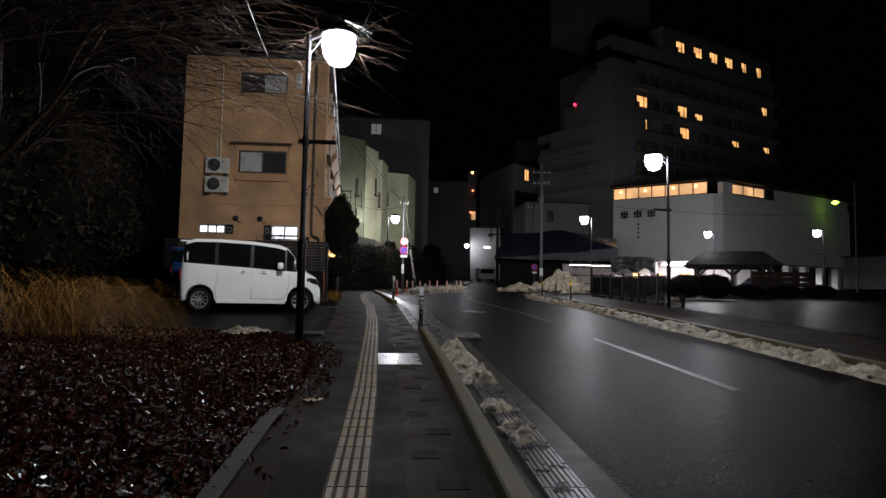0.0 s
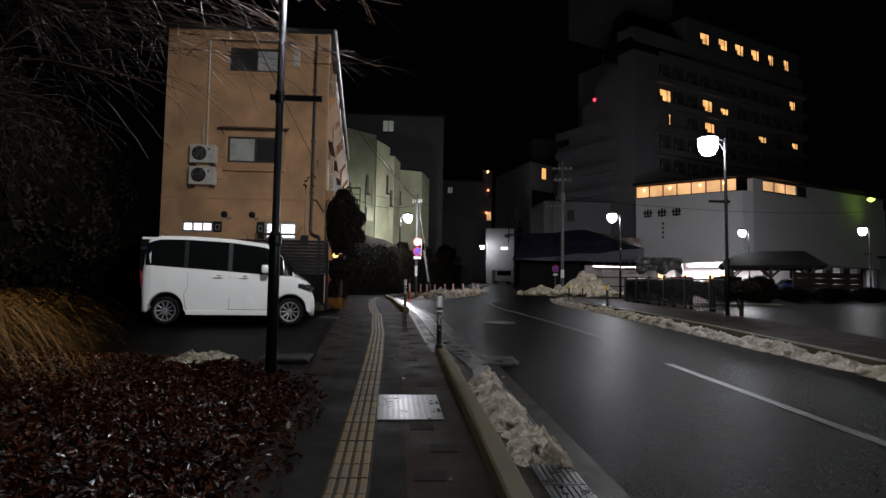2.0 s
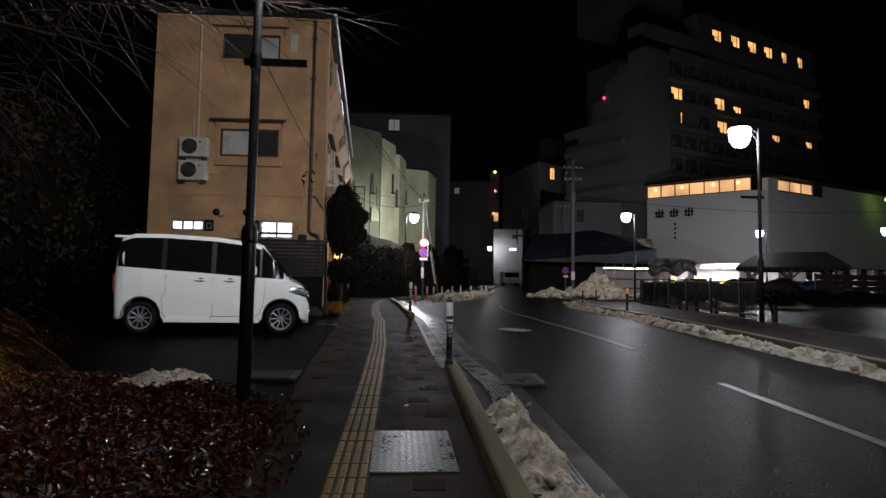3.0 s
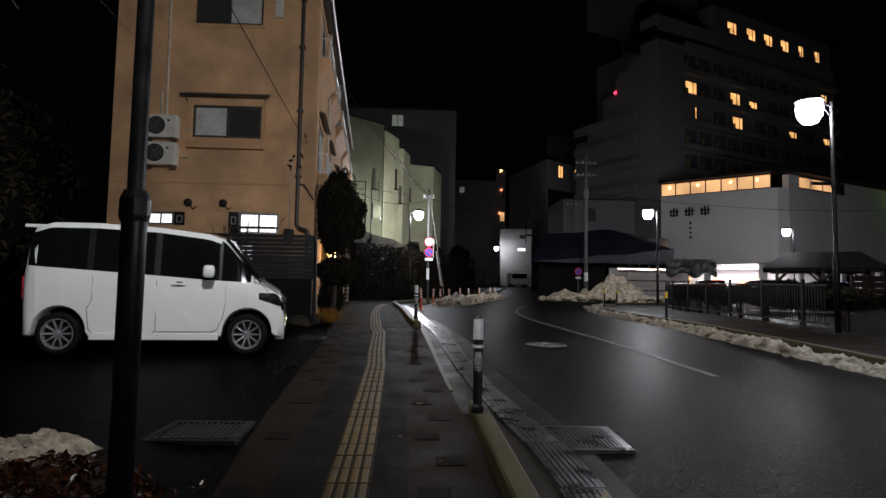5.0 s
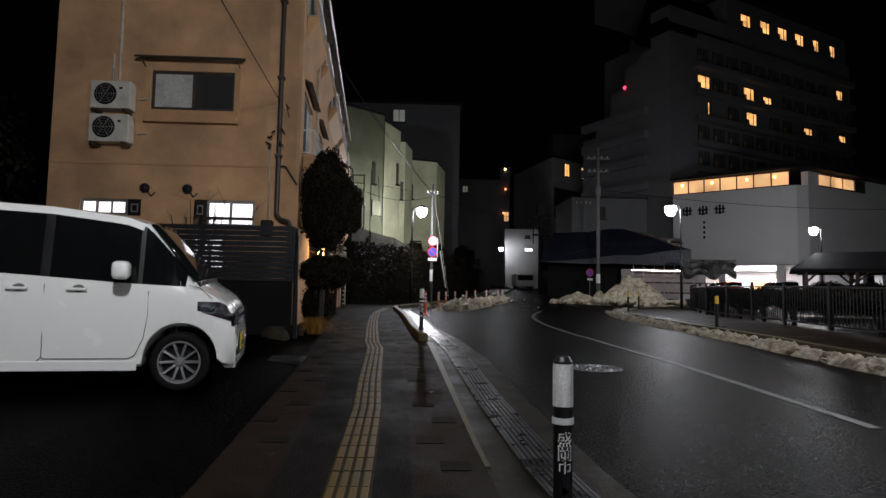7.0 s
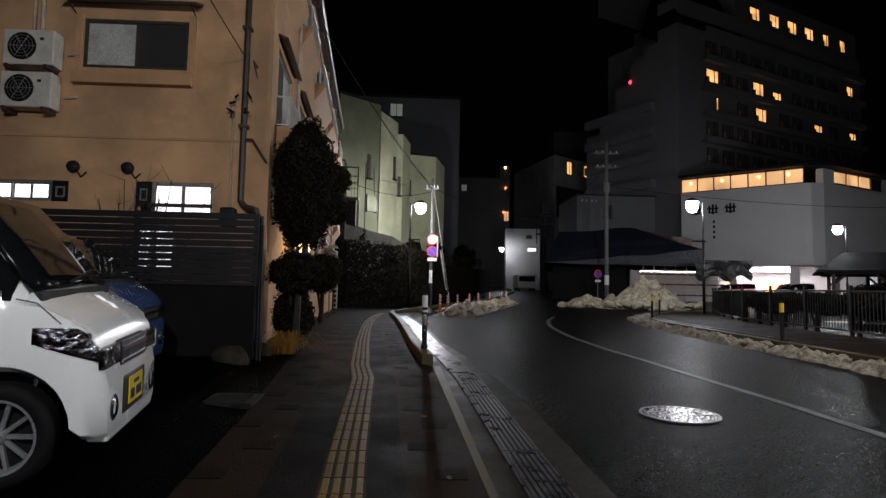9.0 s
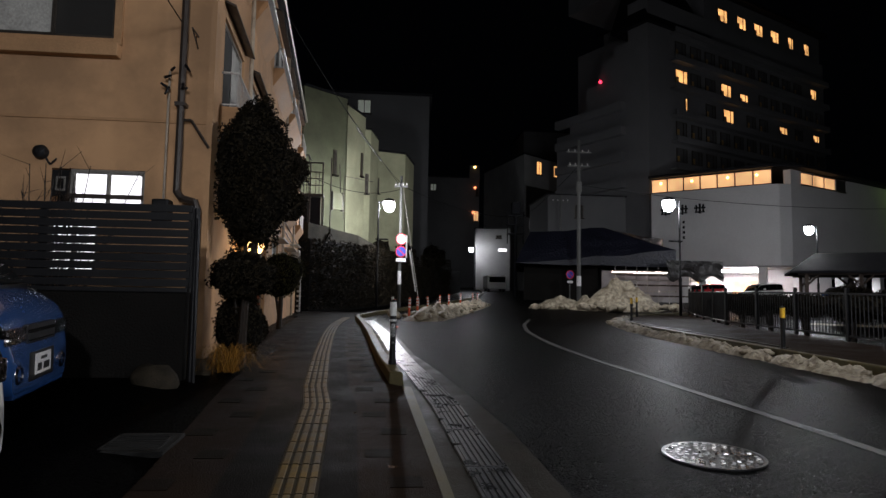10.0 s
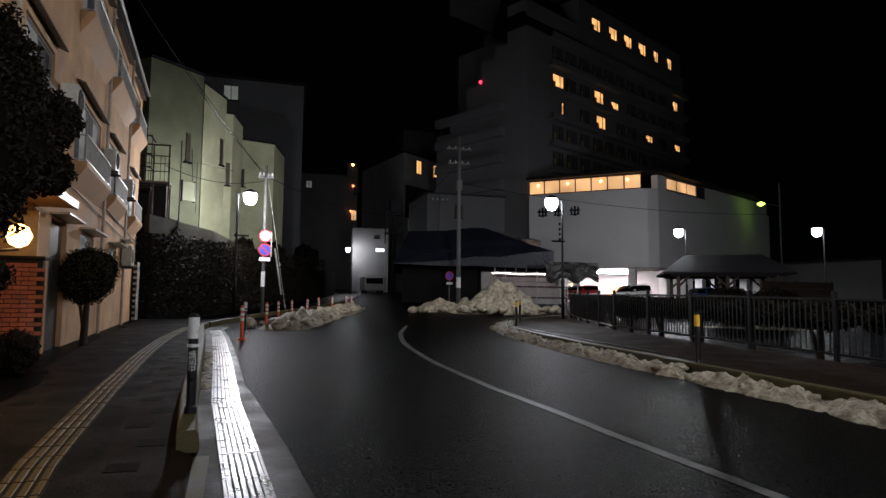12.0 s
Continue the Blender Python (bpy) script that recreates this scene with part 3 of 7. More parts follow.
# ---- street lamps ----
def street_lamp(x, y, side, label, z=None, watt=STREET_WATT, h=4.95):
    """Dark pole with a collar, a short banner arm and a lantern that hangs out to one side."""
    z = rise(y) if z is None else z
    g = thing("street_lamp", pose(x, y, z), label, "street lamp", "street lamps along the road")
    part("pole", lathe([(0.066, 0), (0.066, 1.6), (0.06, 1.66), (0.046, 1.7), (0.042, h + 0.2), (0.03, h + 0.23)], 20), M_BLACK, g, smooth=True)
    part("base_plate", boxed(-0.14, 0.14, -0.14, 0.14, 0, 0.025, bevel=0.008), M_BLACK, g)
    part("collar", lathe([(0.072, 1.55), (0.08, 1.58), (0.08, 1.67), (0.06, 1.72)], 20), M_BLACK, g)
    part("banner_arm", boxed(min(-0.12 * side, 0.5 * side), max(-0.12 * side, 0.5 * side), -0.025, 0.025, 3.31, 3.38, bevel=0.008), M_BLACK, g)
    part("clamp", lathe([(0.055, 3.27), (0.06, 3.29), (0.06, 3.41), (0.055, 3.43)], 16), M_BLACK, g)
    bm = rods(((0, 0, h + 0.12), (0.5 * side, 0, h + 0.34), 0.03), ((0, 0, h - 0.15), (0.26 * side, 0, h + 0.22), 0.016))
    part("arm", bm, M_BLACK, g)
    lantern = part("lantern", lathe([(0.06, h + 0.38), (0.22, h + 0.31), (0.3, h + 0.24), (0.3, h + 0.21), (0.05, h + 0.2)], 18), M_BLACK, g)
    lantern.location = (0.5 * side, 0, 0)
    globe = part("diffuser", lathe([(0.03, h - 0.3), (0.16, h - 0.26), (0.25, h - 0.12), (0.28, h + 0.04), (0.265, h + 0.195)], 18), G_STREET, g, "glowing white diffuser", True)
    globe.location = (0.5 * side, 0, 0)
    globe.visible_shadow = False
    # Unseen plate added inside the diffuser to keep light off the ground below
    baffle = part("added_baffle", lathe([(0.02, h - 0.24), (0.14, h - 0.21), (0.175, h - 0.16), (0.14, h - 0.155), (0.02, h - 0.155)], 18), M_BLACK, g)
    baffle.location = (0.5 * side, 0, 0)
    data = bpy.data.lights.new("street_light", "POINT")
    data.energy, data.color, data.shadow_soft_size = watt, LAMP_WHITE, 0.18
    lamp = new("street_light", data)
    lamp.parent = g
    lamp.location = (0.5 * side, 0, h + 0.02)
    return g


street_lamp(-1.43, 10.6, 1, "black street lamp with a glowing lantern beside the leaf bed", bed_z(-1.43, 10.6) - 0.02)
street_lamp(9.25, 20.5, -1, "black street lamp with a glowing lantern behind the snowy kerb")
street_lamp(9.25, 1.0, -1, "black street lamp with a glowing lantern behind the snowy kerb")
street_lamp(13.2, 40.8, -1, "black street lamp lit beside the fence corner")
street_lamp(-0.15, 44.2, 1, "black street lamp lit before the retaining wall", watt=1700)
street_lamp(26.4, 50.0, -1, "black street lamp lit behind the park shelter")
street_lamp(11.5, 90.7, -1, "distant street lamp lit at the end of the road", watt=450)
street_lamp(33.0, 46.0, -1, "street lamp lit beyond the park shelter", watt=300)


# ---- bollards and posts ----
def wrapped_text(body, size, r, material, parent, z):
    cu = bpy.data.curves.new("lettering", "FONT")
    cu.body, cu.size, cu.align_x, cu.align_y, cu.space_line = body, size, "CENTER", "TOP", 0.72
    tmp = new("lettering", cu)
    dg = bpy.context.evaluated_depsgraph_get()
    me = bpy.data.meshes.new_from_object(tmp.evaluated_get(dg))
    bpy.data.objects.remove(tmp)
    for v in me.vertices:
        a = v.co.x / r
        v.co = (r * math.sin(a), -r * math.cos(a), z + v.co.y)
    me.materials.clear()
    me.materials.append(material)
    ob = new("lettering", me)
    ob.parent = parent
    return ob


def bollard(x, y, z, h=0.8, band_mat=None, text=True, label="", foot=0.0):
    g = thing("bollard", pose(x, y, z), label, "bollard", "bollards along the kerbs")
    r = 0.039
    part("post", lathe([(r + 0.012, 0), (r + 0.012, 0.05), (r, 0.07), (r, h - 0.02), (r - 0.014, h), (0.005, h + 0.004)], 18), M_BLACK, g, smooth=False)
    part("band", lathe([(r + 0.003, h - 0.2), (r + 0.003, h - 0.03)], 18), band_mat or M_WHITE_BAND, g, "pale reflective band")
    part("ring", lathe([(r + 0.006, h - 0.27), (r + 0.006, h - 0.245)], 18), band_mat and M_BLACK or M_WHITE_BAND, g)
    if text:
        wrapped_text("盛\n岡\n市", 0.07, r + 0.002, M_WHITE_BAND, g, h - 0.3)
        mark = lathe([(0.013, 0), (0.02, 0)], 3)
        ob = part("mark", mark, M_WHITE_BAND, g)
        ob.matrix_basis = pose(0, -r - 0.002, h - 0.53, 90, 0, 0)
    return g


bollard(0.64, 12.42, rise(12.45) + 0.15, label="black kerb bollard with a white band and white lettering")
bollard(0.17, 21.8, rise(21.8) + 0.16, label="black bollard with white band and lettering on the bend")
bollard(0.42, 34.6, rise(34.6) + 0.0, text=False, label="black bollard with a white top beyond the bend")
for x, y in ((7.06, 24.4), (8.4, 34.5), (10.2, 38.4)):
    bollard(x, y, rise(y) + 0.1, 0.78, M_YELLOW_BAND, False, "black bollard with a yellow band behind the snow")


def delineator(x, y, lean):
    g = thing("delineator_post", pose(x, y, rise(y), lean, -lean * 0.6), "orange rubber delineator post with white bands", "traffic post", "orange posts along the bend")
    part("base", lathe([(0.11, 0), (0.11, 0.015), (0.06, 0.04), (0.045, 0.06)], 14), M_ORANGE, g)
    part("post", lathe([(0.04, 0.05), (0.038, 0.72), (0.03, 0.75), (0.005, 0.76)], 12), M_ORANGE, g)
    for z in (0.42, 0.53, 0.64):
        part("band", lathe([(0.043, z), (0.043, z + 0.06)], 12), M_WHITE_BAND, g)


for k, (x, y) in enumerate(((0.41, 31.0), (0.98, 35.0), (1.4, 37.4), (1.95, 39.6), (2.72, 42.7), (3.5, 45.9), (4.4, 48.5), (5.4, 50.6), (5.75, 51.3))):
    delineator(x, y, (1.5, -2, 0.5, 2.5, -1, 3, -2, 4, -5)[k])


# ---- snow ----
def ridge(name, path, w, h, seed, label, n_cross=11, step=0.12, extra=0, lump=(0.05, 0.16), base=None):
    """A ploughed bank of old snow along a line of (x, y), with knobbly relief and loose lumps."""
    bm = bmesh.new()
    fine = []
    for a, b in zip(path, path[1:]):
        n = max(1, int(math.hypot(b[0] - a[0], b[1] - a[1]) / step))
        fine += [Vector((a[0] + (b[0] - a[0]) * k / n, a[1] + (b[1] - a[1]) * k / n)) for k in range(n)]
    fine.append(Vector(path[-1]))
    rows = []
    for k, p in enumerate(fine):
        d = (fine[min(k + 1, len(fine) - 1)] - fine[max(k - 1, 0)]).normalized()
        s = Vector((d.y, -d.x))
        end = min(1, k / 5, (len(fine) - 1 - k) / 5)
        wob = 0.75 + 0.5 * noise.noise(Vector((p.x * 0.9, p.y * 0.9, seed)))
        row = []
        for j in range(n_cross):
            f = j / (n_cross - 1) * 2 - 1
            q = p + s * f * w / 2 * (0.6 + 0.4 * end) * (0.8 + 0.4 * wob * 0.8)
            bulk = max(0, 1 - abs(f) ** 2.2) * h * wob * end
            rough = (noise.noise(Vector((q.x * 3, q.y * 3, seed + 5))) * 0.6 + (0.4 - noise.voronoi(Vector((q.x * 9, q.y * 9, seed)))[0][0]) * 0.8 + noise.noise(Vector((q.x * 19, q.y * 19, seed))) * 0.3) * h * (0.25 + bulk / h)
            row.append(bm.verts.new((q.x + noise.noise(Vector((q.x * 7, q.y * 7, seed + 9))) * 0.05, q.y, (base(q.x, q.y) if base else rise(q.y)) - 0.02 + max(0.0, bulk + rough))))
        rows.append(row)
    for r, t in zip(rows, rows[1:]):
        for j in range(n_cross - 1):
            bm.faces.new((r[j], r[j + 1], t[j + 1], t[j]))
    if extra:
        pick = fine

        def area(rnd):
            c = pick[rnd.randrange(len(pick))]
            return c.x + rnd.gauss(0, w * 0.28), c.y + rnd.uniform(-0.1, 0.1)
        lumps(bm, extra, area, lump, seed, height=lambda a, b: rise(b) + h * 0.3)
    ob = part(name, bm, M_SNOW, None, label, True)
    return tagged(ob, "", "snow", "", "stuff")


ridge("snow_bank", [(6.55, -6), (6.52, 4), (6.55, 12), (6.45, 19), (6.5, 25), (6.62, 28), (6.95, 30.7), (7.5, 33), (8.3, 35.5), (9.4, 37.2)], 0.6, 0.18, 3, "long dirty snow bank piled along the far kerb", extra=140, lump=(0.04, 0.1), n_cross=17, step=0.08)
ridge("snow_gutter_1", [(1.1, 4.9), (1.1, 5.6)], 0.36, 0.15, 11, "clump of old snow on the drain covers", step=0.03, extra=3, lump=(0.03, 0.05), n_cross=19)
ridge("snow_gutter_2", [(1.1, 5.9), (1.08, 6.5)], 0.34, 0.15, 12, "clump of old snow on the drain covers", step=0.03, extra=3, lump=(0.03, 0.05), n_cross=19)
ridge("snow_gutter_3", [(1.12, 7.3), (1.08, 8.4), (1.05, 9.6), (1.04, 10.6)], 0.42, 0.2, 13, "strip of old lumpy snow in the gutter", step=0.03, extra=8, lump=(0.03, 0.05), n_cross=19)
ridge("snow_bend", [(1.3, 34.3), (2.2, 38.2), (3.4, 42.6), (4.6, 47), (5.8, 51.6)], 1.5, 0.42, 21, "dirty snow bank behind the orange posts", extra=130, lump=(0.08, 0.22))
ridge("snow_kerb_bend", [(0.15, 23.6), (0.05, 25.5), (-0.1, 28.5)], 0.22, 0.07, 23, "thin remains of snow in the gutter on the bend", step=0.06)
ridge("snow_park", [(15.5, 36), (17, 34.6), (19, 33)], 0.7, 0.1, 35, "flat patches of snow in the park")


def snow_heap(x, y, rx, ry, h, seed, label):
    bm = bmesh.new()
    n, m = 26, 60
    rows = []
    for i in range(n):
        f = i / (n - 1)
        row = []
        for j in range(m):
            a = 2 * math.pi * j / m
            edge = 1 + 0.25 * noise.noise(Vector((math.cos(a) * 1.5, math.sin(a) * 1.5, seed)))
            px, py = x + rx * f * edge * math.cos(a), y + ry * f * edge * math.sin(a)
            z = h * (1 - f ** 1.25)
            z += (noise.noise(Vector((px * 0.9, py * 0.9, seed))) * 0.32 + (0.4 - noise.voronoi(Vector((px * 1.6, py * 1.6, seed)))[0][0]) * 0.3 + noise.noise(Vector((px * 2.4, py * 2.4, seed))) * 0.2 + noise.noise(Vector((px * 6, py * 6, seed))) * 0.09) * h * (0.3 + 0.7 * (1 - f))
            row.append(bm.verts.new((px, py, rise(py) - 0.04 + max(0, z))))
        rows.append(row)
    for r, t in zip(rows, rows[1:]):
        for j in range(m):
            bm.faces.new((r[j], r[(j + 1) % m], t[(j + 1) % m], t[j]))
    rnd_area = lambda rnd: (x + rnd.gauss(0, rx * 0.5), y - ry * 0.6 + rnd.gauss(0, ry * 0.3))
    lumps(bm, 60, rnd_area, (0.1, 0.3), seed, height=lambda a, b: rise(b) + h * 0.12)
    tagged(part("snow_heap", bm, M_SNOW, None, label, True), "", "snow pile", "", "stuff")


snow_heap(12.9, 47.4, 2.6, 1.9, 1.75, 41, "tall heap of dirty ploughed snow beside the road")
snow_heap(10.4, 49.2, 2.0, 1.3, 0.7, 43, "low heap of dirty ploughed snow beside the pole")


# ---- leaf bed with grass and trees ----
def bed_front(y):
    return float(np.interp(y, (-8, 5.8, 6.4, 9.5, 11, 11.9), (-1.06, -1.06, -0.97, -1.02, -1.4, -3.2)))


bm = bmesh.new()
rows = []
for y in steps(-8, 12, 70):
    row = []
    for k in range(28):
        f = (k / 27) ** 1.7
        x = bed_front(y) - 11 * f
        edge = min(1, (12.05 - y) / 0.8)
        row.append(bm.verts.new((x, y, rise(y) + (bed_z(x, y) - rise(y)) * max(0, edge) + (0 if k else -0.03))))
    rows.append(row)
for r, s in zip(rows, rows[1:]):
    for k in range(27):
        bm.faces.new((r[k], r[k + 1], s[k + 1], s[k]))
setting("leaf_bed", bm, M_SOIL, "dark soil bank under fallen leaves beside the pavement", "ground", True)
setting("bed_kerb", band(steps(-8, 6.0, 28), lambda y: bed_front(y), lambda y: bed_front(y) + 0.13, -0.05, 0.06), M_GUTTER, "grey concrete edging of the leaf bed", "kerb")

ridge("snow_lot", [(-2.8, 10.95), (-2.45, 11.35), (-2.1, 11.7)], 0.55, 0.13, 31, "melting lump of snow at the edge of the leaf bed", step=0.03, extra=4, lump=(0.04, 0.07), n_cross=19, base=lambda x, y: max(bed_z(x, y) if y < 11.8 else 0, lot(x, y)) + 0.02)
bm = bmesh.new()
rnd = random.Random(8)
for _ in range(38000):
    y = rnd.uniform(1.5, 12.0)
    x = bed_front(y) - 0.0 - abs(rnd.gauss(0, 1)) * 2.6 - 0.02
    if rnd.random() < 0.012 + 0.03 * (6.5 < y < 11):
        x = bed_front(y) + rnd.random() ** 3 * 0.4
    on_bed = x < bed_front(y)
    edge = max(0, min(1, (12.05 - y) / 0.8))
    z = (rise(y) + (bed_z(x, y) - rise(y)) * edge if on_bed else rise(y) + 0.03) + rnd.random() * 0.05 * on_bed
    s = rnd.uniform(0.016, 0.044)
    e = Euler((rnd.gauss(0, 0.6), rnd.gauss(0, 0.6), rnd.random() * 6.3))
    c = rnd.uniform(0.1, 0.45) * s
    pts = [Vector(p) for p in ((-s, 0, 0), (-s * 0.3, s * 0.45, c), (s * 0.5, s * 0.4, c), (s, 0, 0.1 * s), (s * 0.5, -s * 0.4, c), (-s * 0.3, -s * 0.45, c))]
    for p in pts:
        p.rotate(e)
    v = [bm.verts.new(p + Vector((x, y, z + 0.01))) for p in pts]
    bm.faces.new((v[0], v[1], v[2], v[3]))
    bm.faces.new((v[0], v[3], v[4], v[5]))
tagged(part("fallen_leaves", bm, M_LEAF, None, "wet brown fallen leaves covering the bank"), "", "fallen leaves", "", "stuff")


M_PALELEAF = mat("pale_dry_leaf", (0.5, 0.38, 0.24), 0.7, scale=20, bump=0.2)
M_WETLEAF = mat("wet_brown_leaf", (0.16, 0.1, 0.06), 0.3, scale=20, bump=0.2)


def leaf_on_path(x, y, s, deg, material, label):
    bm = bmesh.new()
    rnd = random.Random(int(x * 100) + 7)
    rim = []
    for k in range(14):
        a = 2 * math.pi * k / 14
        r = s * (0.55 + 0.35 * abs(math.sin(a * 2.5)) + rnd.uniform(-0.06, 0.06))
        rim.append(bm.verts.new((r * math.cos(a), r * 0.6 * math.sin(a), rnd.uniform(0.004, 0.022))))
    c = bm.verts.new((0, 0, 0.006))
    for k in range(14):
        bm.faces.new((c, rim[k], rim[(k + 1) % 14]))
    ob = part("fallen_leaf", bm, material, None, label)
    ob.matrix_basis = pose(x, y, rise(y) + 0.026, 2.5, 0, deg)
    tagged(ob, "", "leaf")


leaf_on_path(-0.72, 6.45, 0.15, 15, M_PALELEAF, "large pale dry leaf lying on the pavement")
for k, (x, y) in enumerate(((0.2, 5.6), (0.42, 7.1), (0.12, 10.6), (0.3, 11.5), (0.02, 12.1), (0.16, 13.3), (-0.06, 14.6), (0.22, 16.4), (0.1, 18.0), (-0.2, 19.6), (-0.9, 14.2), (-1.0, 17.3))):
    leaf_on_path(x, y, 0.022 + 0.012 * (k % 3), 40 * k, M_WETLEAF, "small wet brown leaf stuck to the pavement")


def dry_grass(x, y, n, h, spread, seed, label, z=None, lean=-0.3, bias=0.7):
    """A fountain of thin blades that rise, arch over and droop."""
    bm = bmesh.new()
    rnd = random.Random(seed)
    z0 = bed_z(x, y) if z is None else z
    for _ in range(n):
        a = rnd.gauss(lean, 0.42) if rnd.random() < bias else rnd.random() * 6.283
        r, ra = abs(rnd.gauss(0, 0.13)) * spread, rnd.random() * 6.283
        x0, y0 = x + r * math.cos(ra), y + r * math.sin(ra)
        hh = h * rnd.uniform(0.55, 1.1)
        out = spread * rnd.uniform(0.3, 1.15)
        peak = rnd.uniform(0.44, 0.66)
        w = rnd.uniform(0.002, 0.0065)
        turn = rnd.gauss(0, 0.25)
        prev = None
        for k in range(10):
            t = k / 9
            g = a + turn * t
            side = Vector((-math.sin(g), math.cos(g), 0)) * w * (1 - 0.85 * t)
            p = Vector((x0 + math.cos(g) * out * t, y0 + math.sin(g) * out * t, z0 - 0.03 + hh * (1 - abs(1 - t / peak) ** 2.0)))
            p.z = max(p.z, z0 + 0.02 + 0.05 * t)
            cur = (bm.verts.new(p - side), bm.verts.new(p + side))
            if prev:
                bm.faces.new((prev[0], prev[1], cur[1], cur[0]))
            prev = cur
    tagged(part("dry_grass", bm, M_STRAW, None, label), "", "ornamental grass", "", "stuff")


dry_grass(-4.75, 9.4, 620, 0.85, 1.95, 3, "tall arching clump of dry straw-coloured grass on the bank", lean=-0.12, bias=0.85)
dry_grass(-5.6, 8.8, 260, 0.9, 1.7, 4, "thin clump of dry straw-coloured grass on the bank")
dry_grass(-1.8, 21.8, 260, 0.36, 0.6, 6, "small yellowing grass clump beside the pavement", lot(-1.8, 21.8), bias=0.0)


def bare_tree(x, y, z, h, seed, lean, label, reach=1.0, levels=4, shoots=0, tips=()):
    """Tapered trunk and limbs, forking into long thin arching twigs."""
    rnd = random.Random(seed)
    parts_bm = {"trunk": bmesh.new(), "crown": bmesh.new(), "twig_crown": bmesh.new()}

    def tube(bm, pts, r0, r1, seg):
        rings = []
        for k, p in enumerate(pts):
            d = (pts[min(k + 1, len(pts) - 1)] - pts[max(k - 1, 0)]).normalized()
            a = d.orthogonal().normalized()
            b = d.cross(a)
            r = r0 + (r1 - r0) * k / (len(pts) - 1)
            rings.append([bm.verts.new(p + (a * math.cos(6.2832 * j / seg) + b * math.sin(6.2832 * j / seg)) * r) for j in range(seg)])
        for u, v in zip(rings, rings[1:]):
            for j in range(seg):
                bm.faces.new((u[j], u[(j + 1) % seg], v[(j + 1) % seg], v[j]))

    def grow(p, d, length, r, level):
        n = 6
        pts = [p.copy()]
        dd = d.copy()
        for _ in range(n):
            droop = Vector((0, 0, -0.1 if level >= 2 else 0.04))
            dd = (dd + Vector((rnd.gauss(0, 0.11), rnd.gauss(0, 0.11), rnd.gauss(0, 0.08))) + droop).normalized()
            pts.append(pts[-1] + dd * length / n)
        key = "trunk" if level == 0 else ("crown" if level < 3 else "twig_crown")
        tube(parts_bm[key], pts, r, r * (0.55 if level < 3 else 0.3), 10 if level == 0 else (6 if level < 3 else 3))
        if level >= levels:
            return
        for _ in range((5, 6, 7, 6, 4)[level]):
            t = rnd.uniform(0.35 if level else 0.5, 1.0)
            k = min(n - 1, int(t * n))
            base = pts[k].lerp(pts[k + 1], t * n - k)
            side = Vector((rnd.gauss(0, 1), rnd.gauss(0, 1), rnd.gauss(0.25, 0.6))).normalized()
            nd = (dd * 0.9 + side * (0.95 if level < 3 else 0.75) + lean * (0.5 if level < 3 else 0.2)).normalized()
            grow(base, nd, length * rnd.uniform(0.5, 0.75) * (reach if level == 0 else 1), r * (0.5 if level < 2 else 0.42), level + 1)

    grow(Vector((0, 0, -0.1)), (Vector((0, 0, 1)) + lean * 0.15).normalized(), h, 0.1, 0)
    for _ in range(shoots):
        p = Vector((rnd.gauss(0.4, 0.5), rnd.gauss(0, 0.6), h * rnd.uniform(0.75, 1.15)))
        q = Vector([rnd.uniform(a, b) for a, b in tips])
        top = p.lerp(q, 0.55) + Vector((0, rnd.gauss(0, 0.3), rnd.uniform(0.3, 1.1)))
        pts = [p * (1 - t) ** 2 + top * 2 * t * (1 - t) + q * t * t for t in steps(0, 1, 10)]
        pts = [a + noise.noise_vector(a * 1.3 + Vector((k, 0, 0))) * 0.16 * k / 10 for k, a in enumerate(pts)]
        tube(parts_bm["twig_crown"], pts, 0.0075, 0.0015, 4)
        for _ in range(7):
            k = rnd.randrange(4, 10)
            d = (pts[k + 1] - pts[k]).normalized()
            e = (d + Vector((rnd.gauss(0, 0.5), rnd.gauss(0, 0.5), rnd.gauss(-0.15, 0.45)))).normalized()
            ln = rnd.uniform(0.35, 1.1)
            tube(parts_bm["twig_crown"], [pts[k], pts[k] + e * ln * 0.5, pts[k] + e * ln + Vector((0, 0, -0.1 * ln))], 0.005, 0.0015, 3)
    g = thing("bare_tree", pose(x, y, z), label, "tree", "bare trees on the bank")
    for key, bm in parts_bm.items():
        part(key, bm, M_BARK, g, smooth=True)
    return g


bare_tree(-7.2, 10.4, bed_z(-7.2, 10.4), 4.6, 2, Vector((0.85, 0.0, 0.05)), "leafless tree with arching twigs lit by the street lamp", 1.1, 3, 120, ((2.6, 7.6), (-0.9, 1.6), (3.3, 6.5)))
bare_tree(-8.0, 14.0, lot(-8.0, 14.0), 4.0, 5, Vector((0.7, -0.1, 0.0)), "leafless tree with fine twigs beside the parking lot", 1.1, 3, 16, ((1.6, 3.6), (-1.2, 1.0), (2.2, 5.0)))
bare_tree(-6.8, 6.6, bed_z(-6.8, 6.6), 4.8, 9, Vector((0.7, 0.25, 0.1)), "leafless tree with arching twigs on the bank", 1.1, 3, 16, ((1.5, 4.6), (0.4, 3.0), (3.6, 6.0)))


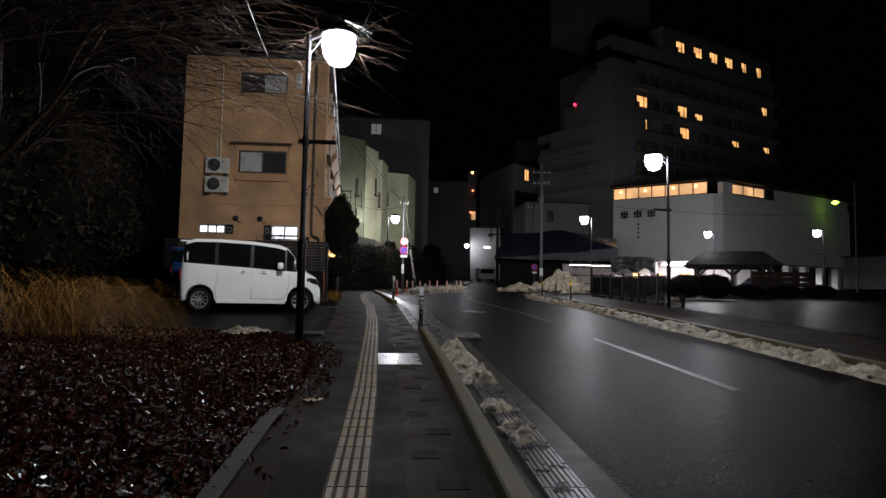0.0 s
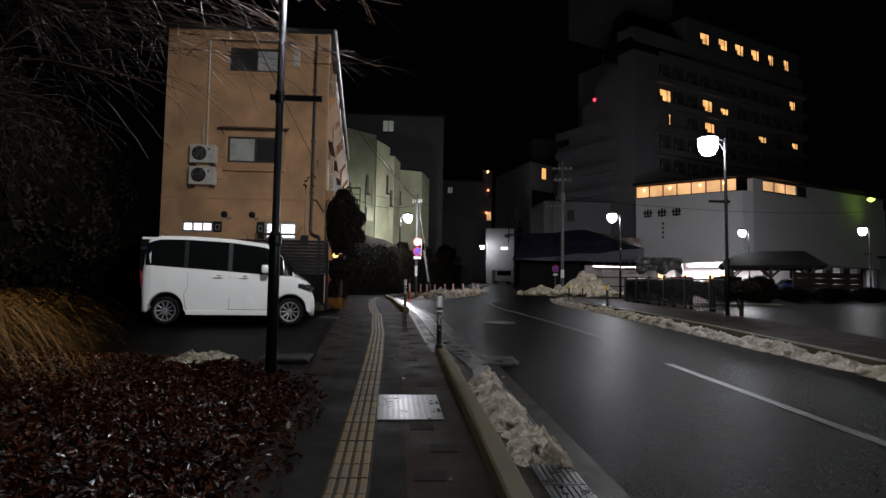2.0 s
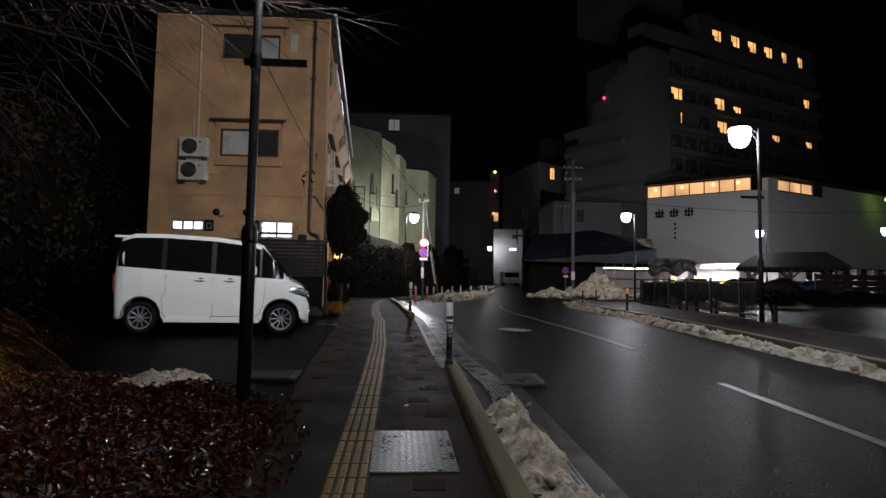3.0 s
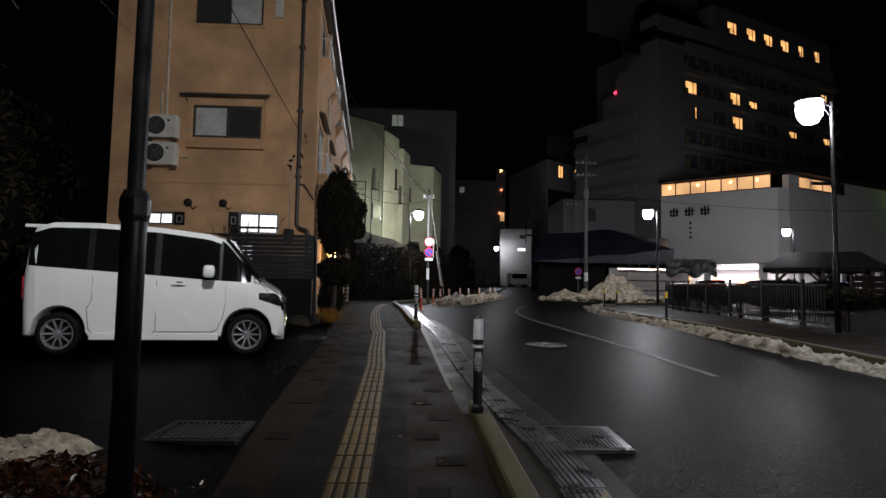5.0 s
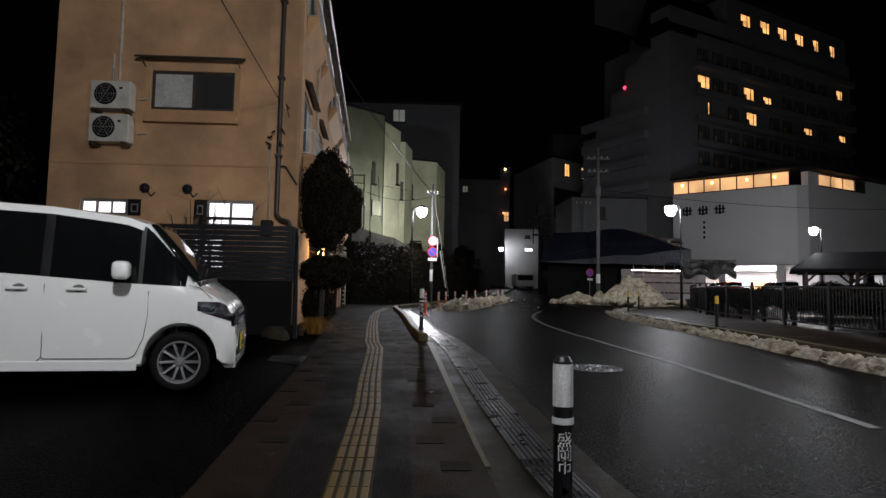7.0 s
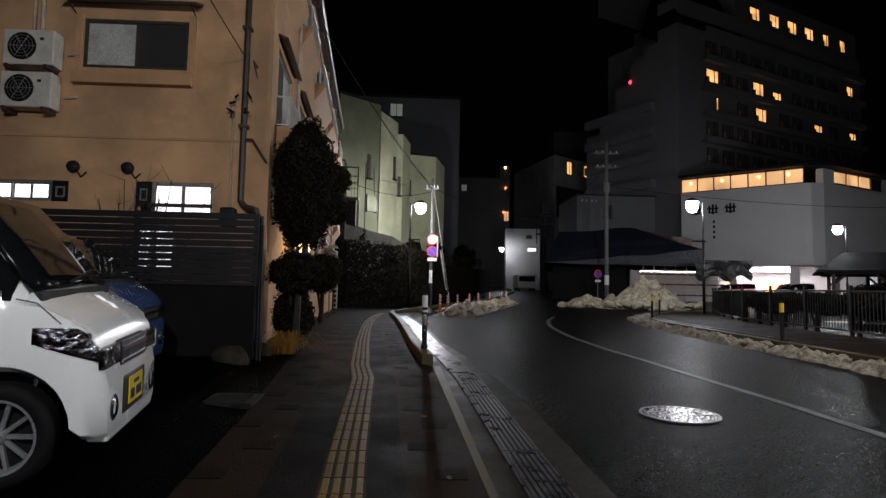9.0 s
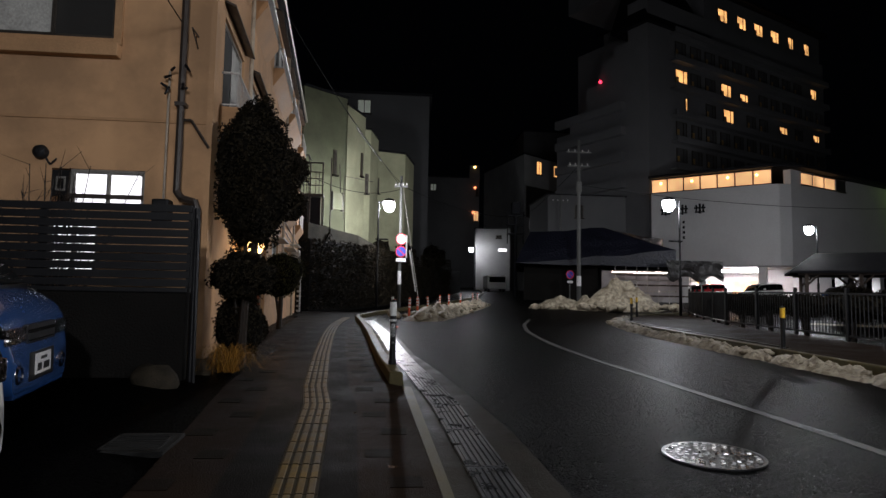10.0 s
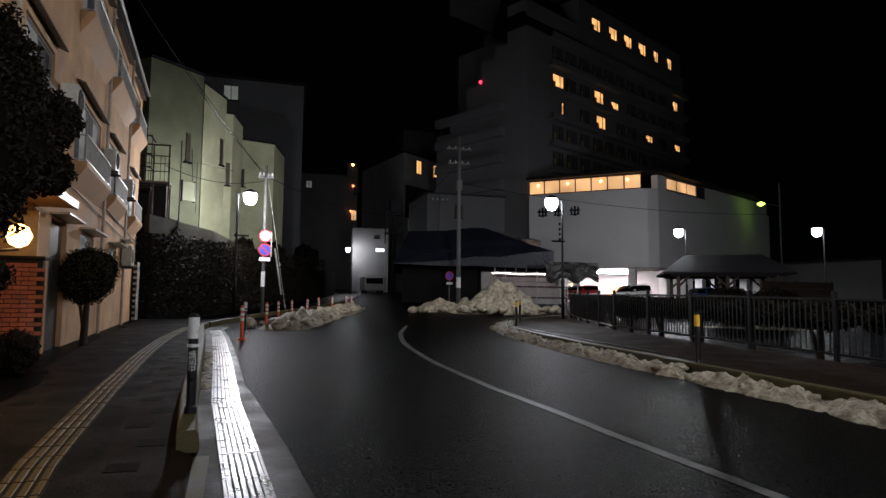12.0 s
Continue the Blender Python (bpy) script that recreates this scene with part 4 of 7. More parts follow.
def bush(x, y, z, rx, ry, rz, n, seed, label, category="shrub", stem=0.0, material=None, leaf=(0.04, 0.09), lumpiness=0.18, lobes=()):
    """A dense evergreen: many small leaves over an uneven outline round a solid core painted as inner shade, on a stem
    if it has one.
    """
    rnd = random.Random(seed)
    g = thing("shrub", pose(x, y, z), label, category)
    cz = stem + rz
    if stem:
        bm = bmesh.new()
        rod(bm, (0, 0, -0.05), (0.04, 0.02, stem + rz * 0.4), 0.075, 0.05, 9)
        rod(bm, (0.05, 0.04, 0), (-0.12, 0.08, stem + rz * 0.3), 0.05, 0.03, 8)
        part("trunk", bm, M_BARK, g)
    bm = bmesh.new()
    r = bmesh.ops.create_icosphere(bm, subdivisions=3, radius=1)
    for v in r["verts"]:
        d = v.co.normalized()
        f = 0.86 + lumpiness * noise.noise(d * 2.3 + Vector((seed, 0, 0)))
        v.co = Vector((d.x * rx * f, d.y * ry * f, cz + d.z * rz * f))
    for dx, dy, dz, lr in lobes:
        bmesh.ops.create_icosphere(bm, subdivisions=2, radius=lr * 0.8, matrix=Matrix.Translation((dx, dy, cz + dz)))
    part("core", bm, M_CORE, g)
    bm = bmesh.new()

    def place(q):
        d = Vector((q.gauss(0, 1), q.gauss(0, 1), q.gauss(0, 1))).normalized()
        f = (0.9 + lumpiness * noise.noise(d * 2.3 + Vector((seed, 0, 0))) + 0.1 * noise.noise(d * 7)) * (1 - abs(q.gauss(0, 0.06))) + q.random() * 0.06
        if lobes and q.random() < 0.3:
            dx, dy, dz, lr = q.choice(lobes)
            return Vector((dx, dy, cz + dz)) + d * lr * f, d
        return Vector((d.x * rx * f, d.y * ry * f, cz + d.z * rz * f)), d
    leaf_cloud(bm, n, place, leaf, rnd)
    part("foliage", bm, material or M_GREEN, g)
    return g


# dark evergreens that close the bank
for k, (x, y, r) in enumerate(((-9.0, 2.0, 2.2), (-9.5, 6.5, 2.4), (-8.6, 10.8, 2.3), (-9.0, 15.5, 2.2), (-9.4, 19.5, 2.0), (-11.0, 24.0, 2.4))):
    bush(x, y, bed_z(x, y) if y < 12 else lot(x, y), r, r, 2.6 + 0.3 * (k % 2), 2600, 60 + k, "large dark evergreen thicket on the bank", "thicket", 0.0, None, (0.12, 0.26), 0.3)


# ---- beige apartment building ----
AX0, AX1, AY0, AZ0, AZ1, SIDE = -7.25, -2.36, 22.6, 0.7, 9.65, 18.6


def side_at(u, z=0.0, out=0.0):
    """A place on the street side: u along it from the front corner, out from its face."""
    return pose(AX1, AY0, 0, 0, 0, 93.5) @ pose(u, -out, z)


def side_xy(u, out=0.0):
    p = side_at(u, 0, out).translation
    return (p.x, p.y)


apartment = thing("apartment_building", Matrix(), "three-storey beige stucco apartment building with aluminium windows", "building")
front_holes = [(-5.34, -3.69, 5.53, 6.33), (-5.38, -3.74, 8.38, 9.12), (-6.61, -5.42, 3.37, 3.70), (-4.39, -3.19, 3.19, 3.72), (-4.4, -3.75, 2.3, 3.05)]
wall = part("front_wall", wall_mesh(AX0, AX1, AZ0, AZ1, 0.2, front_holes), M_STUCCO, apartment)
wall.location = (0, AY0, 0)
MIDDLE = [(0.7, 2.6), (3.6, 5.4), (7.3, 10.2), (11.4, 13.5), (15.8, 17.6)]
UPPER = [(0.7, 2.6), (3.6, 5.6), (7.3, 10.3), (11.3, 14.4), (15.8, 18.0)]
GROUND = [(8.4, 10.0, 2.5, 3.55), (12.3, 13.8, 2.45, 3.6)]
DOOR = (2.6, 4.95, 1.2, 3.55)
side_holes = [(a, b, 4.85, 6.25) for a, b in MIDDLE] + [(a, b, 7.85, 9.2) for a, b in UPPER] + GROUND + [DOOR, (5.8, 7.1, 1.25, 3.55)]
wall = part("side_wall", wall_mesh(0.2, SIDE, AZ0, AZ1, 0.2, side_holes), M_STUCCO, apartment)
wall.matrix_basis = side_at(0)
FX, FY = side_xy(SIDE)
part("rear_wall", boxed(AX0, FX - 0.21, FY - 0.2, FY, AZ0, AZ1), M_STUCCO, apartment)
part("far_wall", boxed(AX0, AX0 + 0.2, AY0 + 0.2, FY - 0.2, AZ0, AZ1), M_STUCCO, apartment)
bm = bmesh.new()
inner = [(AX0 + 0.21, AY0 + 0.21), side_xy(0.24, -0.21), side_xy(SIDE - 0.3, -0.21), (AX0 + 0.21, FY - 0.25)]
for z in (1.2, 4.3, 7.0, 9.5):
    prism(inner, z - 0.1, z, bm)
# Solid block behind the windows, coloured as unlit depth
prism([(AX0 + 0.3, AY0 + 1.2), side_xy(1.2, -1.6), side_xy(SIDE - 0.5, -1.6), (AX0 + 0.3, FY - 0.5)], 1.2, 9.39, bm)
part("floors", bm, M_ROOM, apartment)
roof = part("roof", prism([(AX0 - 0.12, AY0 - 0.12), side_xy(-0.12, 0.14), side_xy(SIDE + 0.2, 0.14), (AX0 - 0.12, FY + 0.2)], AZ1 + 0.001, AZ1 + 0.13), M_SLATE, apartment)
part("gutter", rods(((*side_xy(-0.1, 0.19), AZ1 + 0.1), (*side_xy(SIDE + 0.2, 0.19), AZ1 + 0.06), 0.045)), M_ALU, roof)
part("belt_course", boxed(AX0, AX1 - 0.001, AY0 - 0.02, AY0 - 0.001, 4.39, 4.43), M_STUCCO_TRIM, apartment)
belt = part("belt_course", boxed(0.26, SIDE, -0.02, -0.001, 4.39, 4.43), M_STUCCO_TRIM, apartment)
belt.matrix_basis = side_at(0)
part("corner_pilaster", boxed(AX1 - 0.05, AX1 + 0.03, AY0 - 0.05, AY0 + 0.25, AZ0, AZ1), M_STUCCO, apartment)


def awning(x0, x1, z, y):
    bm = bmesh.new()
    v = [bm.verts.new(p) for p in ((x0, y, z + 0.12), (x1, y, z + 0.12), (x1, y - 0.32, z), (x0, y - 0.32, z), (x0, y, z + 0.16), (x1, y, z + 0.16), (x1, y - 0.34, z + 0.035), (x0, y - 0.34, z + 0.035))]
    for f in ((0, 1, 2, 3), (4, 5, 6, 7), (0, 1, 5, 4), (2, 3, 7, 6), (0, 3, 7, 4), (1, 2, 6, 5)):
        bm.faces.new([v[k] for k in f])
    a = part("awning", bm, M_DARKTRIM, apartment, "thin dark awning")
    part("bracket", rods(((x0 + 0.1, y, z - 0.08), (x0 + 0.1, y - 0.26, z + 0.02), 0.012), ((x1 - 0.1, y, z - 0.08), (x1 - 0.1, y - 0.26, z + 0.02), 0.012)), M_DARKTRIM, a)


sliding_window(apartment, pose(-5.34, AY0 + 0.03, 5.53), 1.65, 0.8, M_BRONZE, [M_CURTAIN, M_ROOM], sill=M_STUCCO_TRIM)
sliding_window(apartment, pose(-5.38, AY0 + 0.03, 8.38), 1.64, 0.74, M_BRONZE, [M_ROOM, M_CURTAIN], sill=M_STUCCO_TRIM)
sliding_window(apartment, pose(-6.61, AY0 + 0.03, 3.37), 0.93, 0.33, M_ALU, [G_WHITE], sash=3)
sliding_window(apartment, pose(-4.15, AY0 + 0.03, 3.19), 0.96, 0.53, M_ALU, [G_WHITE], sash=2)
sliding_window(apartment, pose(-4.4, AY0 + 0.03, 2.3), 0.65, 0.75, M_ALU, [G_WHITE], sash=2)
part("window_bar", boxed(-4.18, -3.2, AY0 - 0.03, AY0 - 0.002, 3.32, 3.38), M_DARKTRIM, apartment)
for x0, x1, z0, z1 in ((-5.68, -5.42, 3.37, 3.70), (-4.39, -4.15, 3.35, 3.7)):
    part("vent_panel", boxed(x0, x1, AY0 + 0.02, AY0 + 0.06, z0, z1), M_BLACK, apartment, "black ventilation panel")
    part("vent_frame", box(box(box(box(bmesh.new(), x0 + 0.06, x1 - 0.06, AY0 + 0.008, AY0 + 0.019, z0 + 0.07, z0 + 0.095), x0 + 0.06, x1 - 0.06, AY0 + 0.008, AY0 + 0.019, z1 - 0.115, z1 - 0.09), x0 + 0.06, x0 + 0.08, AY0 + 0.008, AY0 + 0.019, z0 + 0.096, z1 - 0.116), x1 - 0.08, x1 - 0.06, AY0 + 0.008, AY0 + 0.019, z0 + 0.096, z1 - 0.116), M_ALU, apartment)
awning(-5.57, -3.49, 6.48, AY0)
awning(-5.6, -3.5, 9.2, AY0)
for x0, x1 in ((-5.44, -5.35), (-3.68, -3.58)):
    part("window_jamb", boxed(x0, x1, AY0 - 0.05, AY0 - 0.001, 5.43, 6.42), M_STUCCO_TRIM, apartment)
part("planter_ledge", boxed(-5.42, -3.58, AY0 - 0.16, AY0 - 0.001, 5.24, 5.42, bevel=0.015), M_STUCCO_TRIM, apartment)
part("meter_cover", boxed(-3.44, -3.24, AY0 - 0.09, AY0 - 0.001, 8.57, 9.12, bevel=0.015), M_APPLIANCE, apartment, "white wall box")
part("pale_pipe", rods(((-5.95, AY0 - 0.06, 6.0), (-5.98, AY0 - 0.06, 9.3), 0.035), ((-6.07, AY0 - 0.06, 6.0), (-6.08, AY0 - 0.06, 6.62), 0.03), ((-5.55, AY0 - 0.05, 5.7), (-5.36, AY0 - 0.05, 5.72), 0.022), ((-5.55, AY0 - 0.05, 5.0), (-5.36, AY0 - 0.05, 5.02), 0.022)), M_PVC, apartment)
part("downpipe", rods(((-2.74, AY0 - 0.1, 3.42), (-2.74, AY0 - 0.1, AZ1 - 0.1), 0.05), ((-2.74, AY0 - 0.1, 3.44), (-2.66, AY0 - 0.12, 3.34), 0.05), ((-2.66, AY0 - 0.12, 3.34), (-2.5, AY0 - 0.12, 3.3), 0.05), ((-2.5, AY0 - 0.12, 3.32), (-2.46, AY0 - 0.12, 3.2), 0.05), ((-2.46, AY0 - 0.12, 3.22), (-2.46, AY0 - 0.12, 1.0), 0.05)), M_DARKTRIM, apartment)
for z in (4.6, 6.2, 7.8, 9.0):
    part("pipe_clip", boxed(-2.81, -2.67, AY0 - 0.16, AY0 - 0.001, z, z + 0.05), M_DARKTRIM, apartment)
part("conduit", rods(((-2.92, AY0 - 0.05, 3.3), (-2.92, AY0 - 0.05, 5.1), 0.018)), M_PVC, apartment)
part("pipe_branch", rods(((-2.7, AY0 - 0.08, 4.42), (-2.6, AY0 - 0.08, 4.42), 0.02), ((-2.6, AY0 - 0.08, 4.42), (-2.36, AY0 - 0.06, 4.05), 0.02)), M_DARKTRIM, apartment)
part("meter_box", boxed(-3.02, -2.8, AY0 - 0.22, AY0 - 0.001, 3.02, 3.32, bevel=0.03), M_SCREEN, apartment)
part("wall_bracket", rods(((-2.58, AY0, 5.62), (-2.58, AY0 - 0.3, 5.62), 0.012), ((-2.58, AY0, 5.45), (-2.58, AY0 - 0.28, 5.61), 0.01)), M_DARKTRIM, apartment)
for x in (-5.35, -4.52):
    vent = part("vent_hood", lathe([(0.09, 0), (0.1, 0.04), (0.08, 0.1), (0.03, 0.13)], 14), M_SCREEN, apartment)
    vent.matrix_basis = pose(x, AY0 - 0.001, 3.92, 90)
    part("vent_cable", rods(((x + 0.03, AY0 - 0.03, 3.9), (x + 0.12, AY0 - 0.03, 3.76), 0.015), ((x + 0.12, AY0 - 0.03, 3.76), (x + 0.2, AY0 - 0.03, 3.84), 0.012)), M_BLACK, apartment)
rnd = random.Random(4)
for k in range(7):
    p = Vector((-2.83 + rnd.uniform(-0.15, 0.2), AY0 - 0.14, 5.0 + rnd.uniform(-0.2, 0.25)))
    part("cable_anchor", rod(bmesh.new(), p, p + Vector((rnd.uniform(-0.12, 0.12), -0.05, rnd.uniform(-0.14, 0.05))), 0.022, 0.016, 7), M_BLACK, apartment)


def ac_unit(m, parent, w=0.76, h=0.55):
    g = new("condenser")
    g.parent = parent
    g.matrix_basis = m
    part("case", boxed(0, w, -0.28, 0, 0, h, bevel=0.02), M_APPLIANCE, g)
    f = part("fan_recess", lathe([(0.215, 0), (0.215, 0.012), (0.19, 0.016), (0.05, 0.017)], 24), M_BLACK, g)
    f.matrix_basis = pose(w * 0.38, -0.279, h * 0.52, 90)
    bm = bmesh.new()
    for r in (0.07, 0.12, 0.17):
        for k in range(20):
            a, b = 6.2832 * k / 20, 6.2832 * (k + 1) / 20
            rod(bm, (w * 0.38 + r * math.cos(a), -0.3, h * 0.52 + r * math.sin(a)), (w * 0.38 + r * math.cos(b), -0.3, h * 0.52 + r * math.sin(b)), 0.004, seg=4)
    for k in range(6):
        a = 6.2832 * k / 6
        rod(bm, (w * 0.38, -0.301, h * 0.52), (w * 0.38 + 0.2 * math.cos(a), -0.301, h * 0.52 + 0.2 * math.sin(a)), 0.005, seg=4)
    part("grille", bm, M_ALU, g)
    part("badge", boxed(w * 0.72, w * 0.8, -0.285, -0.281, h * 0.7, h * 0.78), M_BLACK, g)
    part("bracket", box(box(bmesh.new(), 0.06, 0.12, -0.33, 0.0, -0.06, -0.005), w - 0.12, w - 0.06, -0.33, 0.0, -0.06, -0.005), M_DARKTRIM, g)


ac_unit(pose(-6.37, AY0 - 0.04, 5.43), apartment)
ac_unit(pose(-6.37, AY0 - 0.04, 4.77), apartment)

# windows on the street side, each with a guard rail on a sloped console and a thin awning
GUARD_BAR = mesh_of(rods(((0, 0, 0.02), (0, 0, 0.5), 0.008), seg=5), "bar", M_GUARD)


def guarded_window(a, b, z, h, flip):
    w = b - a
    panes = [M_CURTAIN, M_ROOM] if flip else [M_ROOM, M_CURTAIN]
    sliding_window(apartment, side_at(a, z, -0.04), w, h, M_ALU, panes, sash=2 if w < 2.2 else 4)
    g = new("window_guard")
    g.parent = apartment
    g.matrix_basis = side_at(a, z)
    bm = bmesh.new()
    v = [bm.verts.new((x, y, zz)) for x in (-0.12, w + 0.12) for y, zz in ((-0.001, -0.02), (-0.26, -0.02), (-0.26, -0.12), (-0.001, -0.5))]
    for f in ((0, 1, 5, 4), (1, 2, 6, 5), (2, 3, 7, 6), (3, 0, 4, 7), (0, 1, 2, 3), (4, 5, 6, 7)):
        bm.faces.new([v[k] for k in f])
    part("console", bm, M_STUCCO_TRIM, g)
    bm = bmesh.new()
    for zz, r in ((0.02, 0.014), (0.5, 0.022)):
        rod(bm, (-0.08, -0.23, zz), (w + 0.08, -0.23, zz), r, seg=6)
        for x in (-0.08, w + 0.08):
            rod(bm, (x, 0, zz), (x, -0.23, zz), r * 0.8, seg=6)
    part("rail", bm, M_GUARD, g, "bright aluminium guard rail")
    n = max(6, int(w / 0.11))
    for k in range(n + 1):
        piece("bar", GUARD_BAR, g, pose(-0.08 + (w + 0.16) * k / n, -0.23, 0))
    bm = bmesh.new()
    v = [bm.verts.new((x, y, zz)) for x in (-0.12, w + 0.12) for y, zz in ((-0.001, h + 0.2), (-0.17, h + 0.13), (-0.17, h + 0.1), (-0.001, h + 0.165))]
    for f in ((0, 1, 5, 4), (1, 2, 6, 5), (2, 3, 7, 6), (3, 0, 4, 7), (0, 1, 2, 3), (4, 5, 6, 7)):
        bm.faces.new([v[k] for k in f])
    part("awning", bm, M_DARKTRIM, g)


for k, (a, b) in enumerate(MIDDLE):
    guarded_window(a, b, 4.85, 1.4, k % 2)
for k, (a, b) in enumerate(UPPER):
    guarded_window(a, b, 7.85, 1.35, (k + 1) % 2)
for u, z in ((5.65, 5.35), (10.45, 5.3), (14.0, 5.2)):
    ac_unit(side_at(u, z, 0.04), apartment, 0.66, 0.52)
ac_unit(side_at(14.6, 3.2, 0.04), apartment, 0.7, 0.6)
sliding_window(apartment, side_at(8.4, 2.5, -0.04), 1.6, 1.05, M_ALU, [M_CURTAIN, M_ROOM])
sliding_window(apartment, side_at(12.3, 2.45, -0.04), 1.5, 1.15, M_ALU, [M_CURTAIN])
for a, b, z in ((8.3, 10.1, 3.62), (12.2, 13.9, 3.67), (5.7, 7.2, 3.6), (14.4, 15.6, 3.95)):
    hood = part("window_hood", boxed(a, b, -0.3, -0.001, z, z + 0.035), M_ALU, apartment)
    hood.matrix_basis = side_at(0)
for u, z, u2, z2, r in ((0.3, 4.25, 7.5, 4.55, 0.018), (7.5, 4.55, SIDE, 4.2, 0.018), (5.0, 4.35, SIDE, 3.9, 0.014)):
    cab = part("facade_cable", rods(((u, -0.05, z), (u2, -0.05, z2), r)), M_DARKTRIM, apartment)
    cab.matrix_basis = side_at(0)
for u in (2.98, 10.75, 14.95):
    pipe = part("downpipe", rods(((u, -0.07, 1.3), (u, -0.07, AZ1), 0.04)), M_PVC, apartment)
    pipe.matrix_basis = side_at(0) if u > 5 else side_at(0, 2.9) @ Matrix.Diagonal((1, 1, 0.68, 1))
door = part("side_door", boxed(5.84, 7.06, 0.08, 0.12, 1.25, 3.5), M_BRONZE, apartment)
door.matrix_basis = side_at(0)
# entrance: canopy, panelled recess over brickwork, and a warm globe lamp
porch = new("entrance")
porch.parent = apartment
porch.matrix_basis = side_at(0)
part("canopy", boxed(2.4, 5.0, -0.5, -0.001, 3.62, 3.7, bevel=0.01), M_STUCCO_TRIM, porch)
part("canopy_edge", boxed(2.38, 5.02, -0.54, -0.501, 3.6, 3.72), M_ALU, porch)
part("panelling", boxed(4.9, 4.94, -0.02, 0.9, 2.8, 3.54), M_WOODPANEL, porch, "warm wooden panelling")
part("recess_back", boxed(2.62, 4.88, 0.9, 0.95, 1.25, 3.54), M_WOODPANEL, porch)
part("door", boxed(3.0, 4.1, 0.84, 0.89, 1.25, 3.3), M_TIMBER, porch)
part("recess_ceiling", boxed(2.62, 4.88, 0.21, 0.89, 3.555, 3.6), M_STUCCO_TRIM, porch)
globe = part("globe_lamp", lathe([(0.02, -0.15), (0.1, -0.11), (0.15, 0), (0.1, 0.11), (0.02, 0.15)], 16), G_AMBER, porch, "warm glowing globe", True)
globe.location = (2.75, -0.3, 2.95)
globe.visible_shadow = False
part("lamp_arm", rods(((2.5, 0, 2.72), (2.75, -0.3, 2.78), 0.02)), M_BLACK, porch)
data = bpy.data.lights.new("porch_light", "POINT")
data.energy, data.color, data.shadow_soft_size = 22, (1.0, 0.55, 0.2), 0.13
porch_light = new("porch_light", data)
porch_light.parent = porch
porch_light.location = (2.75, -0.3, 2.95)

# brickwork at the far side of the entrance, laid brick by brick
pier = thing("brick_pier", side_at(4.85, rise(27.4)) @ pose(0, 0, 0, 0, 0, -90), "red brick pier lit warmly by the entrance lamp", "brick pier")
part("mortar_core", boxed(-0.82, 0.12, 0.012, 0.2, 0, 1.52), M_GUTTER, pier)
brick = mesh_of(boxed(-0.1, 0.1, -0.05, 0.05, -0.03, 0.03, bevel=0.004), "brick", M_BRICK)
for c in range(21):
    for k in range(4):
        piece("brick", brick, pier, pose(-0.68 + 0.21 * k + (0.1 if c % 2 else 0.0), 0.045 + random.uniform(-0.003, 0.003), 0.04 + 0.07 * c))
part("coping", boxed(-0.85, 0.16, -0.03, 0.23, 1.53, 1.58, bevel=0.01), M_GUTTER, pier)

# pale block pilaster at the far end of the side wall
pil = thing("block_pilaster", side_at(SIDE - 0.5, rise(40.5), 0.09) @ pose(0, 0, 0, 0, 0, -90), "pale stone-block pilaster at the end of the facade", "pilaster")
part("core", boxed(-0.08, 0.08, -0.38, 0.38, 0, 2.0), M_GUTTER, pil)
blk = mesh_of(boxed(-0.02, 0.1, -0.09, 0.09, -0.045, 0.045, bevel=0.006), "block", M_STONE)
for c in range(20):
    for k in range(4):
        piece("block", blk, pil, pose(0, -0.3 + 0.2 * k + (0.02 if c % 2 else -0.02), 0.06 + 0.1 * c))

# ---- screen before the building ----
screen = thing("slatted_screen", pose(0, 21.0, 0), "dark grey slatted screen on a low wall before the building", "screen fence")
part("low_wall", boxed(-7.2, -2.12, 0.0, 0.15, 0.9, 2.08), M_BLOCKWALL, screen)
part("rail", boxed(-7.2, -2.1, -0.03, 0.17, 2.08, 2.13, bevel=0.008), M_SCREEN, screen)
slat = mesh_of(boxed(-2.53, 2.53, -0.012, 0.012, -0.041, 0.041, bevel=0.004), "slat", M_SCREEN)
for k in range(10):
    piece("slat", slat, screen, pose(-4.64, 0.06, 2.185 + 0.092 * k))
for x in (-7.1, -5.4, -3.7, -2.12):
    part("post", boxed(x - 0.03, x + 0.03, 0.075, 0.135, 2.13, 3.05), M_SCREEN, screen)
part("end_post", rods(((-2.05, 0.05, 1.0), (-2.05, 0.05, 3.02), 0.03), ((-2.0, 0.0, 1.0), (-2.02, 0.0, 2.9), 0.02)), M_BLACK, screen)

# planting at the corner
bush(-1.82, 22.95, lot(-1.82, 22.95), 0.56, 0.52, 1.12, 13000, 71, "tall dark clipped conifer before the building corner", "conifer", 1.5, None, (0.03, 0.08), 0.26, ((0.4, 0.5, 0.2, 0.3), (0.42, 0.35, -0.35, 0.26)))
bush(-1.82, 22.45, lot(-1.82, 22.45), 0.44, 0.4, 0.34, 3000, 72, "rounded clipped evergreen shrub on a stem", "shrub", 0.85, None, (0.03, 0.06), 0.3)
bush(-2.45, 29.8, rise(29.8), 0.52, 0.56, 0.6, 3800, 73, "rounded clipped evergreen shrub beside the entrance", "shrub", 0.72, M_MOSS, (0.03, 0.06), 0.12, ((0.2, 0.1, 0.15, 0.42), (-0.15, 0.0, -0.1, 0.42)))
bush(-1.9, 22.75, lot(-1.9, 22.75), 0.34, 0.34, 0.5, 2200, 75, "loose dark shrub at the foot of the conifer", "shrub", 0.0, None, (0.03, 0.06))
